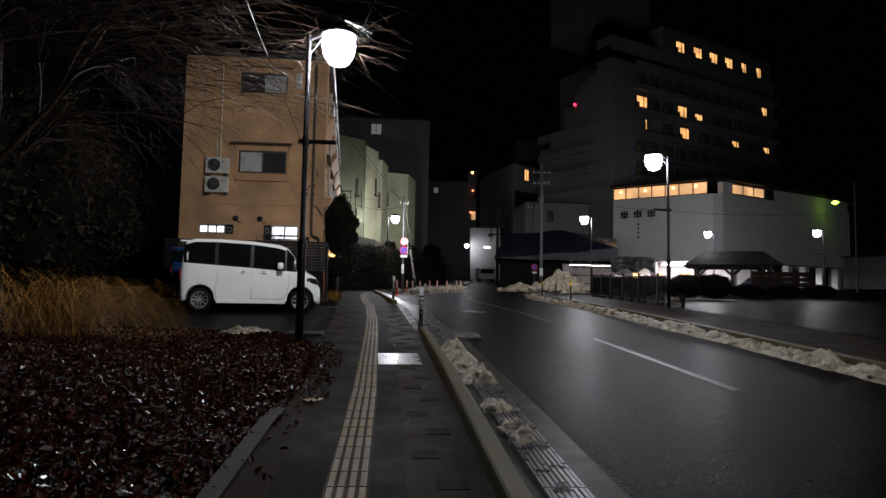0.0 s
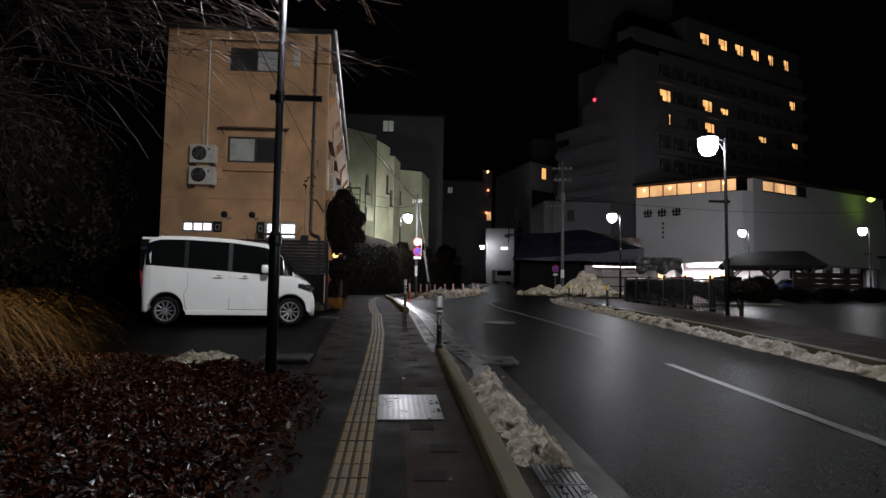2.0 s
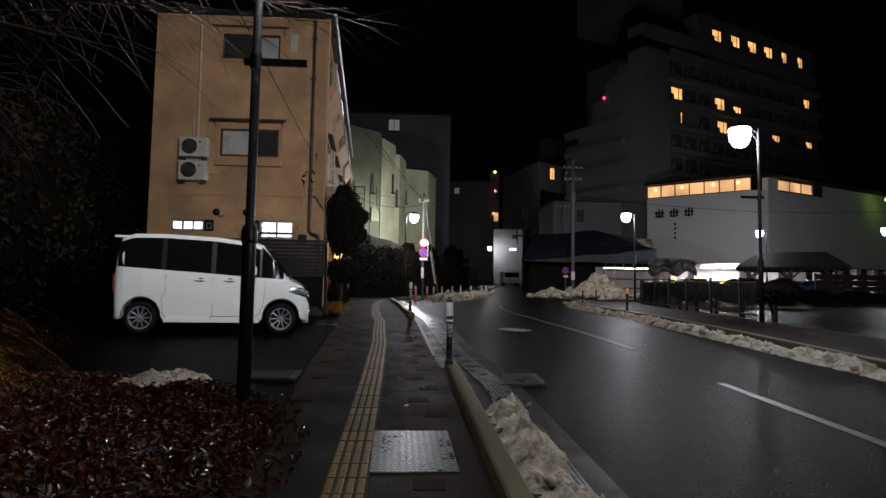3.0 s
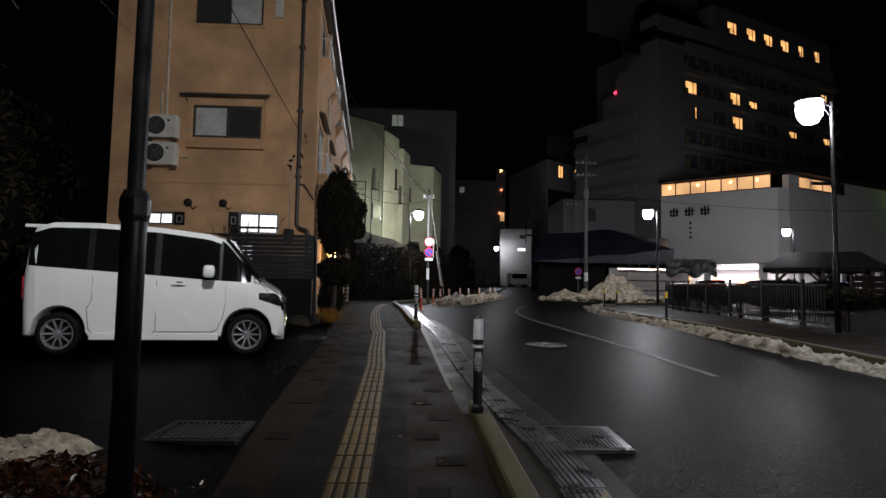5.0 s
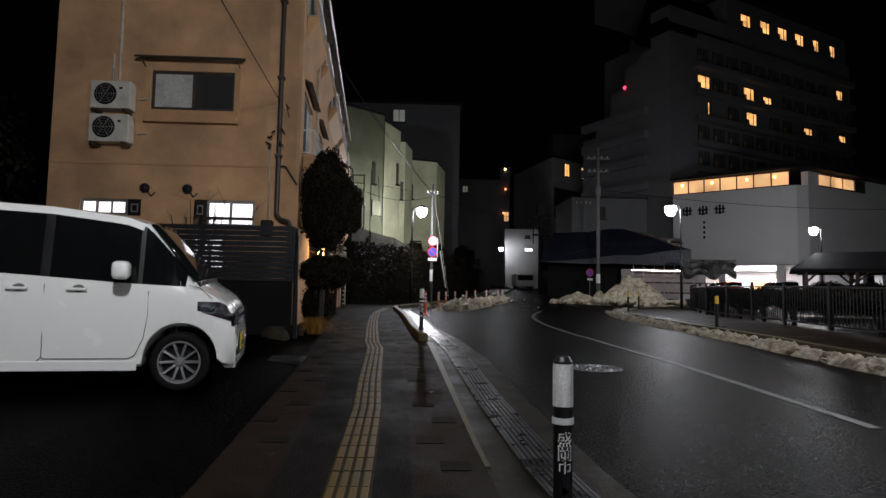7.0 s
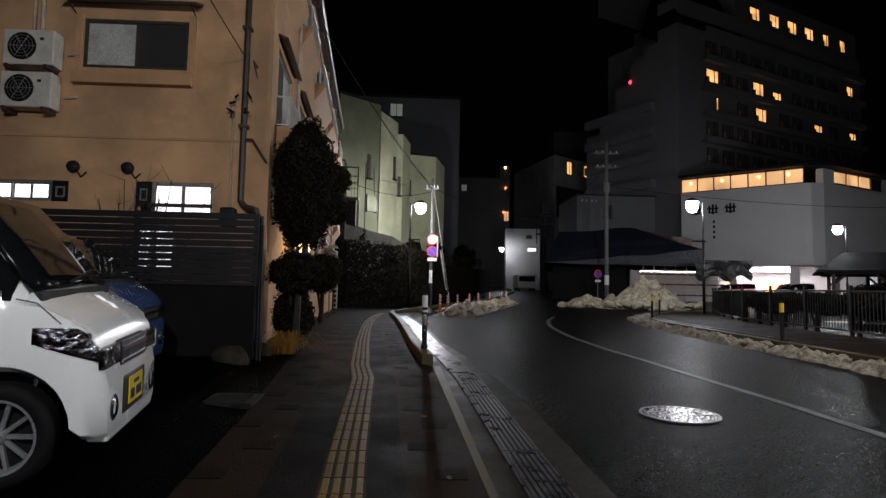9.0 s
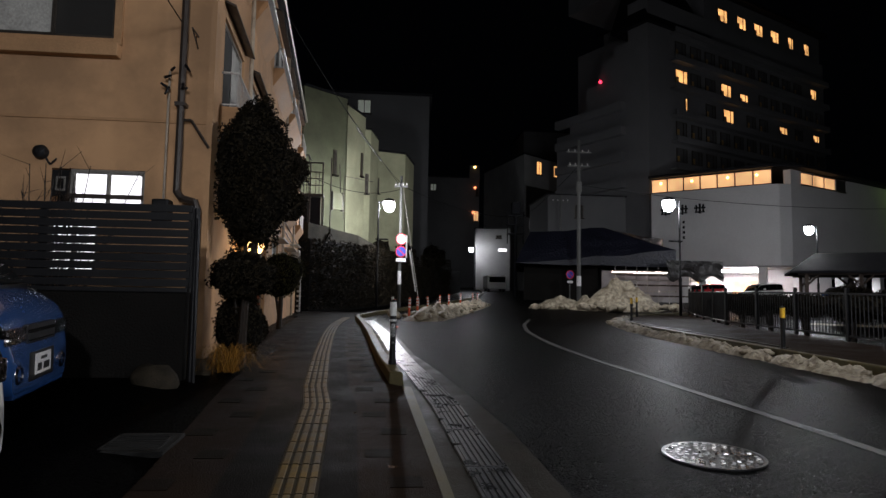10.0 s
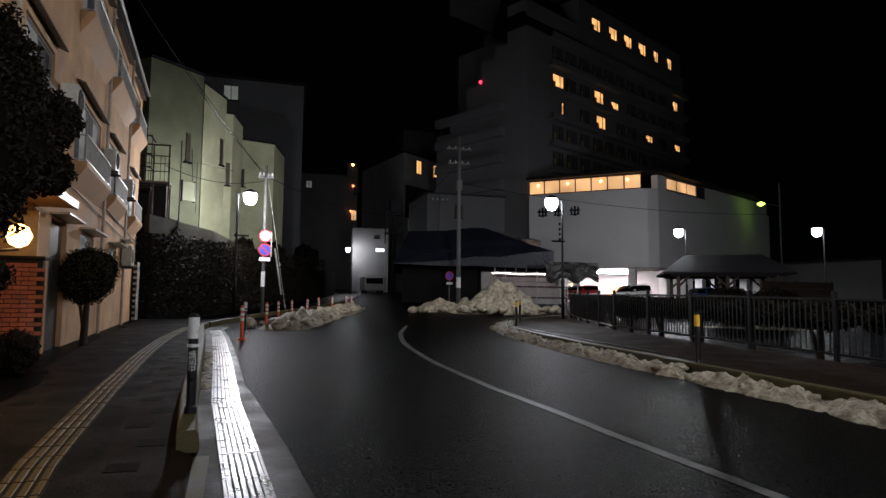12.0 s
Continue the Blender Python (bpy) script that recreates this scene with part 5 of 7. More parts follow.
bush(-2.2, 25.4, rise(25.4), 0.24, 0.5, 0.3, 1400, 76, "low dark evergreen shrub before the entrance", "shrub", 0.0, None, (0.03, 0.06))
for k, (x, y, s) in enumerate(((-2.15, 21.6, 0.18), (-1.95, 22.2, 0.14), (-2.3, 20.7, 0.2), (-2.0, 23.6, 0.16))):
    bm = lumps(bmesh.new(), 1, lambda r: (0, 0), (s, s), 80 + k, height=lambda a, b: 0.0)
    ob = part("border_stone", bm, M_ROCK, None, "rounded dull garden stone at the edge of the border", True)
    ob.location = (x, y, lot(x, y))
    tagged(ob, "", "stone", "stones along the border")
# twiggy shrub before the lit window
rnd = random.Random(15)
tw = bmesh.new()
for k in range(46):
    p = Vector((-3.9 + rnd.uniform(-0.15, 0.15), 21.6, 1.3))
    q = p + Vector((rnd.gauss(0, 0.35), rnd.gauss(0, 0.12), rnd.uniform(1.3, 2.3)))
    rod(tw, p, q, 0.012, 0.005, 4)
    for _ in range(4):
        s = p.lerp(q, rnd.uniform(0.55, 1))
        rod(tw, s, s + Vector((rnd.gauss(0, 0.16), rnd.gauss(0, 0.08), rnd.uniform(0.05, 0.3))), 0.005, 0.002, 3)
tagged(part("bare_shrub", tw, M_BARK, None, "leafless twiggy shrub before the lit window"), "", "shrub")
street_sign_z = rise(47)


# ---- cars ----
def car(m, paint, label, height=1.66, plate_mat=None):
    """A short tall wagon: x runs from the front bumper (0) to the tail (-3.38), z up from the ground."""
    g = thing("car", m, label, "car")
    L, HF, HR, HZ, R = 3.38, 0.5, 2.9, 0.275, 0.335
    top_s = (0.0, 0.03, 0.1, 0.22, 0.36, 0.6, 0.84, 1.05, 1.7, 2.5, 3.05, 3.3, 3.35, 3.38)
    top_z = (0.52, 0.72, 0.84, 0.92, 0.99, 1.3, 1.56, 1.63, 1.7, 1.73, 1.72, 1.64, 1.3, 0.95)

    def top(s):
        z = float(np.interp(s, top_s, top_z))
        return z if z < 0.99 else 0.99 + (z - 0.99) * (height - 0.99) / 0.67

    def sill(s):
        z = 0.23
        for c in (HF, HR):
            if abs(s - c) < R:
                z = max(z, HZ + math.sqrt(R * R - (s - c) ** 2))
        return z

    def half(s):
        return float(np.interp(s, (0, 0.05, 0.2, 0.5, 2.9, 3.2, 3.33, 3.38), (0.58, 0.65, 0.705, 0.735, 0.735, 0.71, 0.67, 0.6)))

    def belt(s):
        return min(top(s) - 0.02, float(np.interp(s, (0.3, 1.0, 1.9, 3.3), (0.95, 0.98, 1.04, 1.12))))

    def glass_y(s, z, off=0.0):
        b, t = belt(s), top(s)
        f = min(1, max(0, (z - b) / max(0.05, t - 0.05 - b)))
        return half(s) - 0.012 - f * 0.11 + off

    ss = sorted({*[round(L * i / 60, 4) for i in range(61)], *[round(c + R * math.cos(a * math.pi / 14), 4) for c in (HF, HR) for a in range(15)]})
    bm = bmesh.new()
    rows = []
    for s in ss:
        w, zb, zt, b = half(s), sill(s), top(s), belt(s)
        zb = min(zb, zt - 0.08)
        roof = max(0.3, w - 0.012 - (0.11 if zt > b + 0.1 else 0.02))
        mid = zb + (b - zb) * 0.5
        prof = [(0, zb), (w - 0.05, zb), (w - 0.012, zb + 0.03), (w, mid - 0.02), (w - 0.004, mid + (b - mid) * 0.6), (w - 0.012, b), (roof + 0.004, max(b, zt - 0.07)), (roof - 0.05, max(b, zt - 0.015)), (roof - 0.2, zt), (0, zt + 0.012)]
        rows.append([bm.verts.new((-s, -y, z)) for y, z in prof] + [bm.verts.new((-s, y, z)) for y, z in prof[-2:0:-1]])
    n = len(rows[0])
    for r, t in zip(rows, rows[1:]):
        for j in range(n):
            bm.faces.new((r[j], r[(j + 1) % n], t[(j + 1) % n], t[j]))
    bm.faces.new(rows[0])
    bm.faces.new(rows[-1][::-1])
    body = part("body", bm, paint, g, smooth=True)
    body.data.set_sharp_from_angle(angle=radians(38))
    for y in (-1, 1):
        for s0, s1, nm in ((0.47, 0.86, "quarter_glass"), (0.9, 1.66, "front_window"), (1.74, 2.5, "rear_window"), (2.58, 3.3, "tail_window"), (0.86, 0.9, "pillar"), (1.66, 1.74, "pillar"), (2.5, 2.58, "pillar")):
            bm = bmesh.new()
            cols = []
            for s in steps(s0, s1, 6):
                lo, hi = belt(s) + 0.02, top(s) - (0.085 if s > 0.88 else 0.04)
                hi = max(hi, lo + 0.02)
                cols.append([bm.verts.new((-s, y * glass_y(s, z, o), z)) for z, o in ((lo, 0.004), (hi, 0.004), (hi, -0.01), (lo, -0.01))])
            for a, b in zip(cols, cols[1:]):
                for j in range(4):
                    bm.faces.new((a[j], a[(j + 1) % 4], b[(j + 1) % 4], b[j]))
            bm.faces.new(cols[0])
            bm.faces.new(cols[-1][::-1])
            part(nm, bm, M_BLACK if nm == "pillar" else M_CARGLASS, g)
        part("sill_skirt", boxed(-2.52, -0.88, min(y * 0.72, y * 0.742), max(y * 0.72, y * 0.742), 0.2, 0.29, bevel=0.01), paint, g)
        for s in (1.42, 1.92):
            part("door_handle", boxed(-s - 0.09, -s + 0.09, min(y * 0.735, y * 0.765), max(y * 0.735, y * 0.765), 0.925, 0.952, bevel=0.012), paint, g)
        for line in (((0.8, 0.93), (0.8, 0.7), (0.83, 0.5), (0.9, 0.34), (0.96, 0.31), (1.68, 0.31), (1.7, 0.33), (1.7, 0.98)), ((1.7, 0.33), (1.74, 0.285), (2.48, 0.285), (2.53, 0.34), (2.56, 0.6), (2.5, 0.72), (2.5, 1.02)), ((2.5, 0.84), (3.36, 0.84)), ((0.22, 0.86), (0.34, 0.97), (0.44, 0.99))):
            bm = bmesh.new()
            for (s0, z0), (s1, z1) in zip(line, line[1:]):
                n = max(1, int(abs(s1 - s0) / 0.2))
                for q in range(n):
                    sa, sb = s0 + (s1 - s0) * q / n, s0 + (s1 - s0) * (q + 1) / n
                    za, zb = z0 + (z1 - z0) * q / n, z0 + (z1 - z0) * (q + 1) / n
                    rod(bm, (-sa, y * (half(sa) - 0.003 - 0.007 * (za > 0.75)), za), (-sb, y * (half(sb) - 0.003 - 0.007 * (zb > 0.75)), zb), 0.0045, seg=5)
            part("panel_gap", bm, M_SEAM, g)
        bm = bmesh.new()
        bmesh.ops.create_icosphere(bm, subdivisions=3, radius=1)
        for v in bm.verts:
            v.co = Vector([math.copysign(abs(c) ** 0.55, c) for c in v.co])
            v.co = Vector((-1.01 + v.co.x * 0.075, y * (0.87 + v.co.y * 0.1), 1.12 + v.co.z * (0.085 if v.co.y * y < 0.5 else 0.075)))
        part("mirror", bm, paint, g, smooth=True)
        # Grey bulge on the paint stands for the shade behind each handle
        bm = bmesh.new()
        bmesh.ops.create_icosphere(bm, subdivisions=2, radius=1)
        for v in bm.verts:
            v.co = Vector((v.co.x * 0.055, v.co.y * 0.008, v.co.z * 0.035))
        cup = mesh_of(bm, "handle_cup_shade", M_SEAM, True)
        for s in (1.42, 1.92):
            piece("handle_cup_shade", cup, g, pose(-s + 0.01, y * 0.729, 0.945))
        part("mirror_arm", boxed(-1.06, -1.0, min(y * 0.72, y * 0.79), max(y * 0.72, y * 0.79), 1.02, 1.07), M_BLACK, g)
        # headlight wraps the corner
        bm = bmesh.new()
        cols = []
        for s in steps(0.015, 0.36, 8):
            w = half(s) + 0.004
            hi = top(s) - 0.035 if s < 0.2 else 0.86
            hi = min(hi, 0.84)
            lo = 0.64 + 0.32 * s
            hi = max(hi, lo + 0.02)
            cols.append([bm.verts.new((-s + 0.006, y * yy, z)) for yy, z in ((w, lo), (w - 0.004, hi), (w - 0.05, hi), (w - 0.05, lo))])
        for a, b in zip(cols, cols[1:]):
            for j in range(4):
                bm.faces.new((a[j], a[(j + 1) % 4], b[(j + 1) % 4], b[j]))
        bm.faces.new(cols[0])
        bm.faces.new(cols[-1][::-1])
        part("headlight", bm, M_LENS, g, "clear headlight with chrome inside")
        part("headlight_front", boxed(-0.1, -0.012, min(y * 0.3, y * 0.63), max(y * 0.3, y * 0.63), 0.6, 0.72, bevel=0.012), M_LENS, g)
        fog = part("fog_lamp", lathe([(0.075, 0), (0.075, 0.02), (0.055, 0.03), (0.05, 0.012)], 18), M_CHROME, g)
        fog.matrix_basis = pose(-0.015, y * 0.46, 0.37, 0, 90, 0)
        part("tail_lamp", boxed(-3.395, -3.36, min(y * 0.5, y * 0.59), max(y * 0.5, y * 0.59), 0.7, 1.0, bevel=0.012), M_SIGNRED, g)
    bm = bmesh.new()
    cols = []
    for q in steps(0.385, 0.83, 8):
        d = (top(q + 0.02) - top(q - 0.02)) / 0.04
        nx, nz = d / math.hypot(1, d), 1 / math.hypot(1, d)
        w = half(q) - 0.085 - 0.1 * (q - 0.385) / 0.445
        cols.append([bm.verts.new((-q + nx * o, y, top(q) + 0.006 + nz * o)) for y, o in ((-w, 0.012), (-w * 0.5, 0.02), (w * 0.5, 0.02), (w, 0.012), (w, -0.02), (-w, -0.02))])
    for a, c in zip(cols, cols[1:]):
        for j in range(6):
            bm.faces.new((a[j], a[(j + 1) % 6], c[(j + 1) % 6], c[j]))
    bm.faces.new(cols[0])
    bm.faces.new(cols[-1][::-1])
    part("windscreen", bm, M_CARGLASS, g, smooth=True)
    part("cowl", boxed(-0.42, -0.345, -0.62, 0.62, top(0.37) - 0.03, top(0.37) + 0.022, bevel=0.01), M_BLACK, g)
    part("wiper", rods(((-0.38, -0.1, top(0.38) + 0.045), (-0.44, 0.5, top(0.44) + 0.04), 0.008)), M_BLACK, g)
    part("rear_glass", boxed(-3.375, -3.33, -0.52, 0.52, 1.08, 1.42, bevel=0.01), M_CARGLASS, g)
    part("roof_spoiler", boxed(-3.4, -3.05, -0.56, 0.56, height - 0.03, height + 0.015, bevel=0.012), paint, g)
    part("aerial", rods(((-2.9, -0.3, height + 0.03), (-3.12, -0.3, height + 0.13), 0.006)), M_BLACK, g)
    part("grille", boxed(-0.08, -0.006, -0.298, 0.298, 0.58, 0.73, bevel=0.008), M_BLACK, g)
    part("grille_bar", box(boxed(-0.006, 0.004, -0.298, 0.298, 0.665, 0.695), -0.006, 0.004, -0.298, 0.298, 0.6, 0.615), M_CHROME, g)
    part("lower_intake", boxed(-0.03, 0.004, -0.27, 0.27, 0.28, 0.515, bevel=0.015), M_BLACK, g)
    part("bumper", boxed(-0.12, 0.0, -0.54, 0.54, 0.19, 0.26, bevel=0.02), paint, g)
    pl = part("number_plate", boxed(0.006, 0.014, -0.165, 0.165, 0.325, 0.49, bevel=0.003), plate_mat or M_PLATE, g, "number plate")
    part("plate_marks", box(box(boxed(0.014, 0.016, -0.13, -0.04, 0.35, 0.41), 0.014, 0.016, 0.0, 0.13, 0.35, 0.41), 0.014, 0.016, -0.06, 0.07, 0.435, 0.46), M_BLACK, pl)
    # wheels
    tyre = lathe([(0.17, -0.08), (0.25, -0.085), (0.27, -0.07), (0.275, -0.04), (0.275, 0.04), (0.27, 0.07), (0.25, 0.085), (0.19, 0.085), (0.185, 0.03), (0.17, 0.03)], 36)
    tyre_mesh = mesh_of(tyre, "tyre", M_RUBBER, True)
    bm = lathe([(0.19, 0.03), (0.198, 0.09), (0.184, 0.088), (0.172, 0.04), (0.172, 0.03)], 36, False)
    for j in range(10):
        a = 6.2832 * j / 10
        d, e = Vector((math.cos(a), math.sin(a), 0)), Vector((-math.sin(a), math.cos(a), 0))
        vs = [bm.verts.new(p) for p in (d * 0.03 - e * 0.012 + Vector((0, 0, 0.05)), d * 0.03 + e * 0.012 + Vector((0, 0, 0.05)), d * 0.178 + e * 0.01 + Vector((0, 0, 0.08)), d * 0.178 - e * 0.01 + Vector((0, 0, 0.075)), d * 0.03 - e * 0.012 + Vector((0, 0, 0.03)), d * 0.03 + e * 0.012 + Vector((0, 0, 0.03)), d * 0.175 + e * 0.009 + Vector((0, 0, 0.045)), d * 0.175 - e * 0.009 + Vector((0, 0, 0.045)))]
        for f in ((0, 1, 2, 3), (0, 1, 5, 4), (1, 2, 6, 5), (2, 3, 7, 6), (3, 0, 4, 7)):
            bm.faces.new([vs[q] for q in f])
    rim_mesh = mesh_of(bm, "rim", M_ALLOY)
    hub_mesh = mesh_of(lathe([(0.04, 0.02), (0.042, 0.058), (0.03, 0.07), (0.005, 0.072)], 16), "hub_cap", M_ALLOY)
    disc_mesh = mesh_of(lathe([(0.172, -0.02), (0.172, 0.0), (0.01, 0.0)], 30), "brake_disc", M_BLACK)
    for s in (HF, HR):
        for y in (-1, 1):
            wh = new("wheel")
            wh.parent = g
            wh.matrix_basis = pose(-s, y * 0.645, HZ, 90 if y < 0 else -90, 0, 0)
            for nm, me in (("tyre", tyre_mesh), ("rim", rim_mesh), ("hub_cap", hub_mesh), ("brake_disc", disc_mesh)):
                o = new(nm, me)
                o.parent = wh
    return g


tilt = math.degrees(math.atan(0.05))
CY = 10.0
car(pose(-1.74, 16.72, lot(-3.0, 16.5), 0, 0, 0) @ pose(0, 0, 0, tilt, 0, CY) @ pose(-0.06, 0, 0) @ Matrix.Diagonal((0.965, 1, 1, 1)), M_CARWHITE, "white boxy kei wagon with alloy wheels parked beside the pavement")
car(pose(-2.75, 19.35, lot(-3.6, 19.2), 0, 0, 0) @ pose(0, 0, 0, tilt, 0, 8), M_CARBLUE, "dark blue compact car parked behind the white wagon", 1.52, plate_mat=M_SIGNWHITE)


# ---- retaining wall, houses and tower block beyond the bend ----
def wall_line(name, pts, t, h, material, label, base=-0.2):
    bm = bmesh.new()
    rows = []
    for k, (x, y) in enumerate(pts):
        p, q = pts[max(0, k - 1)], pts[min(len(pts) - 1, k + 1)]
        d = Vector((q[0] - p[0], q[1] - p[1])).normalized()
        s = Vector((-d.y, d.x)) * t
        z = rise(y)
        hh = h[k] if isinstance(h, (list, tuple)) else h
        rows.append([bm.verts.new(v) for v in ((x, y, z + base), (x, y, z + hh), (x + s.x, y + s.y, z + hh), (x + s.x, y + s.y, z + base))])
    for r, u in zip(rows, rows[1:]):
        for k in range(4):
            bm.faces.new((r[k], r[(k + 1) % 4], u[(k + 1) % 4], u[k]))
    bm.faces.new(rows[0])
    bm.faces.new(rows[-1][::-1])
    return setting(name, bm, material, label, "wall")


WALL = [(-9, 40.6), (-3.0, 41.3), (-0.95, 44.2), (-0.1, 47.5), (1.0, 52.5), (3.2, 60), (6.0, 69), (8.3, 80)]
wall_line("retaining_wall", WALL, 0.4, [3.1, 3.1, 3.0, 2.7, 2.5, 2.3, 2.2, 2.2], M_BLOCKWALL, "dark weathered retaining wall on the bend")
wall_line("parapet", [(x - 0.12, y + 0.12) for x, y in WALL[1:5]], 0.25, [3.8, 3.5, 3.2, 2.95], M_PARAPET, "grey parapet on the retaining wall", 2.3)
# earth terrace behind the wall, with ivy over the wall's face
bm = prism([(-9.4, 41.1), (-3.2, 41.8), (-1.3, 44.5), (-0.5, 47.6), (0.6, 52.6), (2.8, 60.1), (5.6, 69.1), (-20, 72), (-20, 44)], 1.0, 4.45)
setting("terrace", bm, M_SOIL, "dark earth terrace behind the retaining wall", "ground")
bm = bmesh.new()
ivy_rnd = random.Random(77)


def on_wall(q):
    k = q.choice((0, 1, 1, 2, 2, 3, 3, 4, 4, 5, 5))
    t = q.random()
    x, y = WALL[k][0] + (WALL[k + 1][0] - WALL[k][0]) * t, WALL[k][1] + (WALL[k + 1][1] - WALL[k][1]) * t
    d = Vector((WALL[k + 1][1] - WALL[k][1], WALL[k][0] - WALL[k + 1][0], 0)).normalized()
    f = q.random()
    swell = 0.15 + 0.2 * abs(noise.noise(Vector((x * 0.7, y * 0.7, f * 3))))
    return Vector((x, y, rise(y) + 0.1 + f * 3.0)) + d * q.random() * swell, d


leaf_cloud(bm, 9000, on_wall, (0.08, 0.2), ivy_rnd)
tagged(part("ivy", bm, M_GREEN, None, "dark ivy hanging over the retaining wall"), "", "ivy", "", "stuff")
for k, (x, y, z, r) in enumerate(((-2.6, 42.9, 4.4, 0.6), (-1.4, 45.6, 4.4, 0.5), (0.0, 52.8, 4.4, 0.8), (1.7, 57.5, 4.4, 1.0), (4.4, 67, 4.4, 1.5))):
    bush(x, y, z, r * 0.7, r, r * 0.8, 1000, 100 + k, "dark untidy shrub above the retaining wall", "shrub", 0.0, None, (0.08, 0.18), 0.35)


def quad_block(name, corners, z0, z1, material, label, cap=None, windows=()):
    """A building from a four-sided plan; windows: (side, along from, to, z0, z1, material)."""
    g = thing(name, Matrix(), label, "building")
    part("wall", prism(corners, z0, z1), material, g)
    if cap:
        cx, cy = sum(c[0] for c in corners) / 4, sum(c[1] for c in corners) / 4
        part("roof", prism([(cx + (x - cx) * 1.03, cy + (y - cy) * 1.03) for x, y in corners], z1 + 0.001, z1 + cap), M_SLATE, g)
    for s, a, b, wz0, wz1, m in windows:
        p, q = Vector(corners[s]), Vector(corners[(s + 1) % 4])
        d = (q - p).normalized()
        ang = math.degrees(math.atan2(d.y, d.x))
        w = new("window")
        w.parent = g
        o = p + d * a
        w.matrix_basis = pose(o.x, o.y, wz0, 0, 0, ang)
        ww, hh = b - a, wz1 - wz0
        fr = 0.06
        bm = bmesh.new()
        for r in ((0, ww, 0, fr), (0, ww, hh - fr, hh), (0, fr, fr, hh - fr), (ww - fr, ww, fr, hh - fr), (ww / 2 - fr / 2, ww / 2 + fr / 2, fr, hh - fr)):
            box(bm, r[0], r[1], -0.07, -0.002, r[2], r[3])
        part("window_frame", bm, M_BRONZE, w)
        part("pane", boxed(fr, ww - fr, -0.03, -0.003, fr, hh - fr), m, w)
        part("window_sill", boxed(-0.08, ww + 0.08, -0.14, -0.002, -0.08, -0.01), M_GUTTER, w)
    return g


house_shift = Matrix.Translation((0.3, 12, 1.9)) @ Matrix.Scale(1.1, 4) @ Matrix.Translation((-0.3, -12, -1.9))
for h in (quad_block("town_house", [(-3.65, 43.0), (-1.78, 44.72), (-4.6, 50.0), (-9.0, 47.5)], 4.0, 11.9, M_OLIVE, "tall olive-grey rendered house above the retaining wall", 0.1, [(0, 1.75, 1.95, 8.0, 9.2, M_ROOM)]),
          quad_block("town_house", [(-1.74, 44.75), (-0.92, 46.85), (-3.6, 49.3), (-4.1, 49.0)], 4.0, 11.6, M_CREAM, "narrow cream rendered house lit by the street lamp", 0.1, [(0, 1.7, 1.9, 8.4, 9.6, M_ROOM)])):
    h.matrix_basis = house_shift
# steel drying platform, meter panel and cable post before the olive house
deck = thing("steel_platform", Matrix(), "dark rusty steel drying platform standing before the olive house", "platform")
part("floor_plate", boxed(-3.85, -2.6, 42.3, 42.95, 6.62, 6.72, bevel=0.01), M_DARKTRIM, deck)
part("lower_cladding", boxed(-3.8, -2.75, 42.66, 42.72, 4.4, 6.61, bevel=0.005), M_SLATE, deck, "dark sheet cladding")
for x in (-3.8, -3.2, -2.65):
    for y in (42.35, 42.9):
        part("post", boxed(x - 0.03, x + 0.03, y - 0.03, y + 0.03, 4.2, 8.15 if y < 42.5 else 6.6), M_DARKTRIM, deck)
for z in (7.1, 7.4, 7.7, 8.12):
    part("rail", rods(((-3.85, 42.31, z), (-2.6, 42.31, z), 0.02 if z < 8 else 0.035), seg=6), M_DARKTRIM, deck)
for x in (-3.5, -3.35, -2.95, -2.8):
    part("baluster", rods(((x, 42.31, 6.72), (x, 42.31, 7.7), 0.012), seg=5), M_DARKTRIM, deck)
wall_at = pose(-3.65, 43.0, 0, 0, 0, 42.6)
panel = thing("meter_panel", wall_at, "olive-grey meter panel with conduits on the olive house wall", "meter box")
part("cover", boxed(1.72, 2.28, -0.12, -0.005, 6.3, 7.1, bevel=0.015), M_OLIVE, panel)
part("frame", box(boxed(1.69, 1.719, -0.13, -0.005, 6.25, 7.15), 2.281, 2.31, -0.13, -0.005, 6.25, 7.15), M_DARKTRIM, panel)
part("conduit", rods(((1.62, -0.06, 4.5), (1.62, -0.06, 8.75), 0.03), seg=8), M_DARKTRIM, panel)
part("conduit", rods(((2.2, -0.06, 7.16), (2.12, -0.06, 8.5), 0.022), seg=8), M_DARKTRIM, panel)
part("conduit", rods(((2.42, -0.05, 5.9), (2.42, -0.05, 8.0), 0.018), ((2.42, -0.05, 8.0), (4.3, -0.05, 8.0), 0.014), seg=8), M_DARKTRIM, panel)
quad_block("town_house", [(-2.2, 51.6), (-0.75, 52.0), (-0.3, 54.4), (-3.2, 56.0)], 4.3, 12.3, M_CREAM, "narrow cream rendered house lit by the street lamp", 0.1, [(0, 1.2, 1.4, 8.4, 9.6, M_ROOM)])
quad_block("town_house", [(-0.75, 58.2), (1.6, 59.0), (2.4, 62.5), (-3.6, 65)], 4.3, 12.5, M_CREAM, "cream rendered house with a low roof above the wall", 0.14, [(0, 0.3, 0.55, 9.5, 10.6, M_ROOM)])
quad_block("apartment_tower", [(-14, 74.6), (4.4, 74.6), (5.2, 90), (-14, 90)], 2.6, 21.95, M_GREYWALL, "tall dim grey apartment block with one lit window", 0.2, [(0, 11.45, 12.75, 20.0, 21.35, G_DIM)])
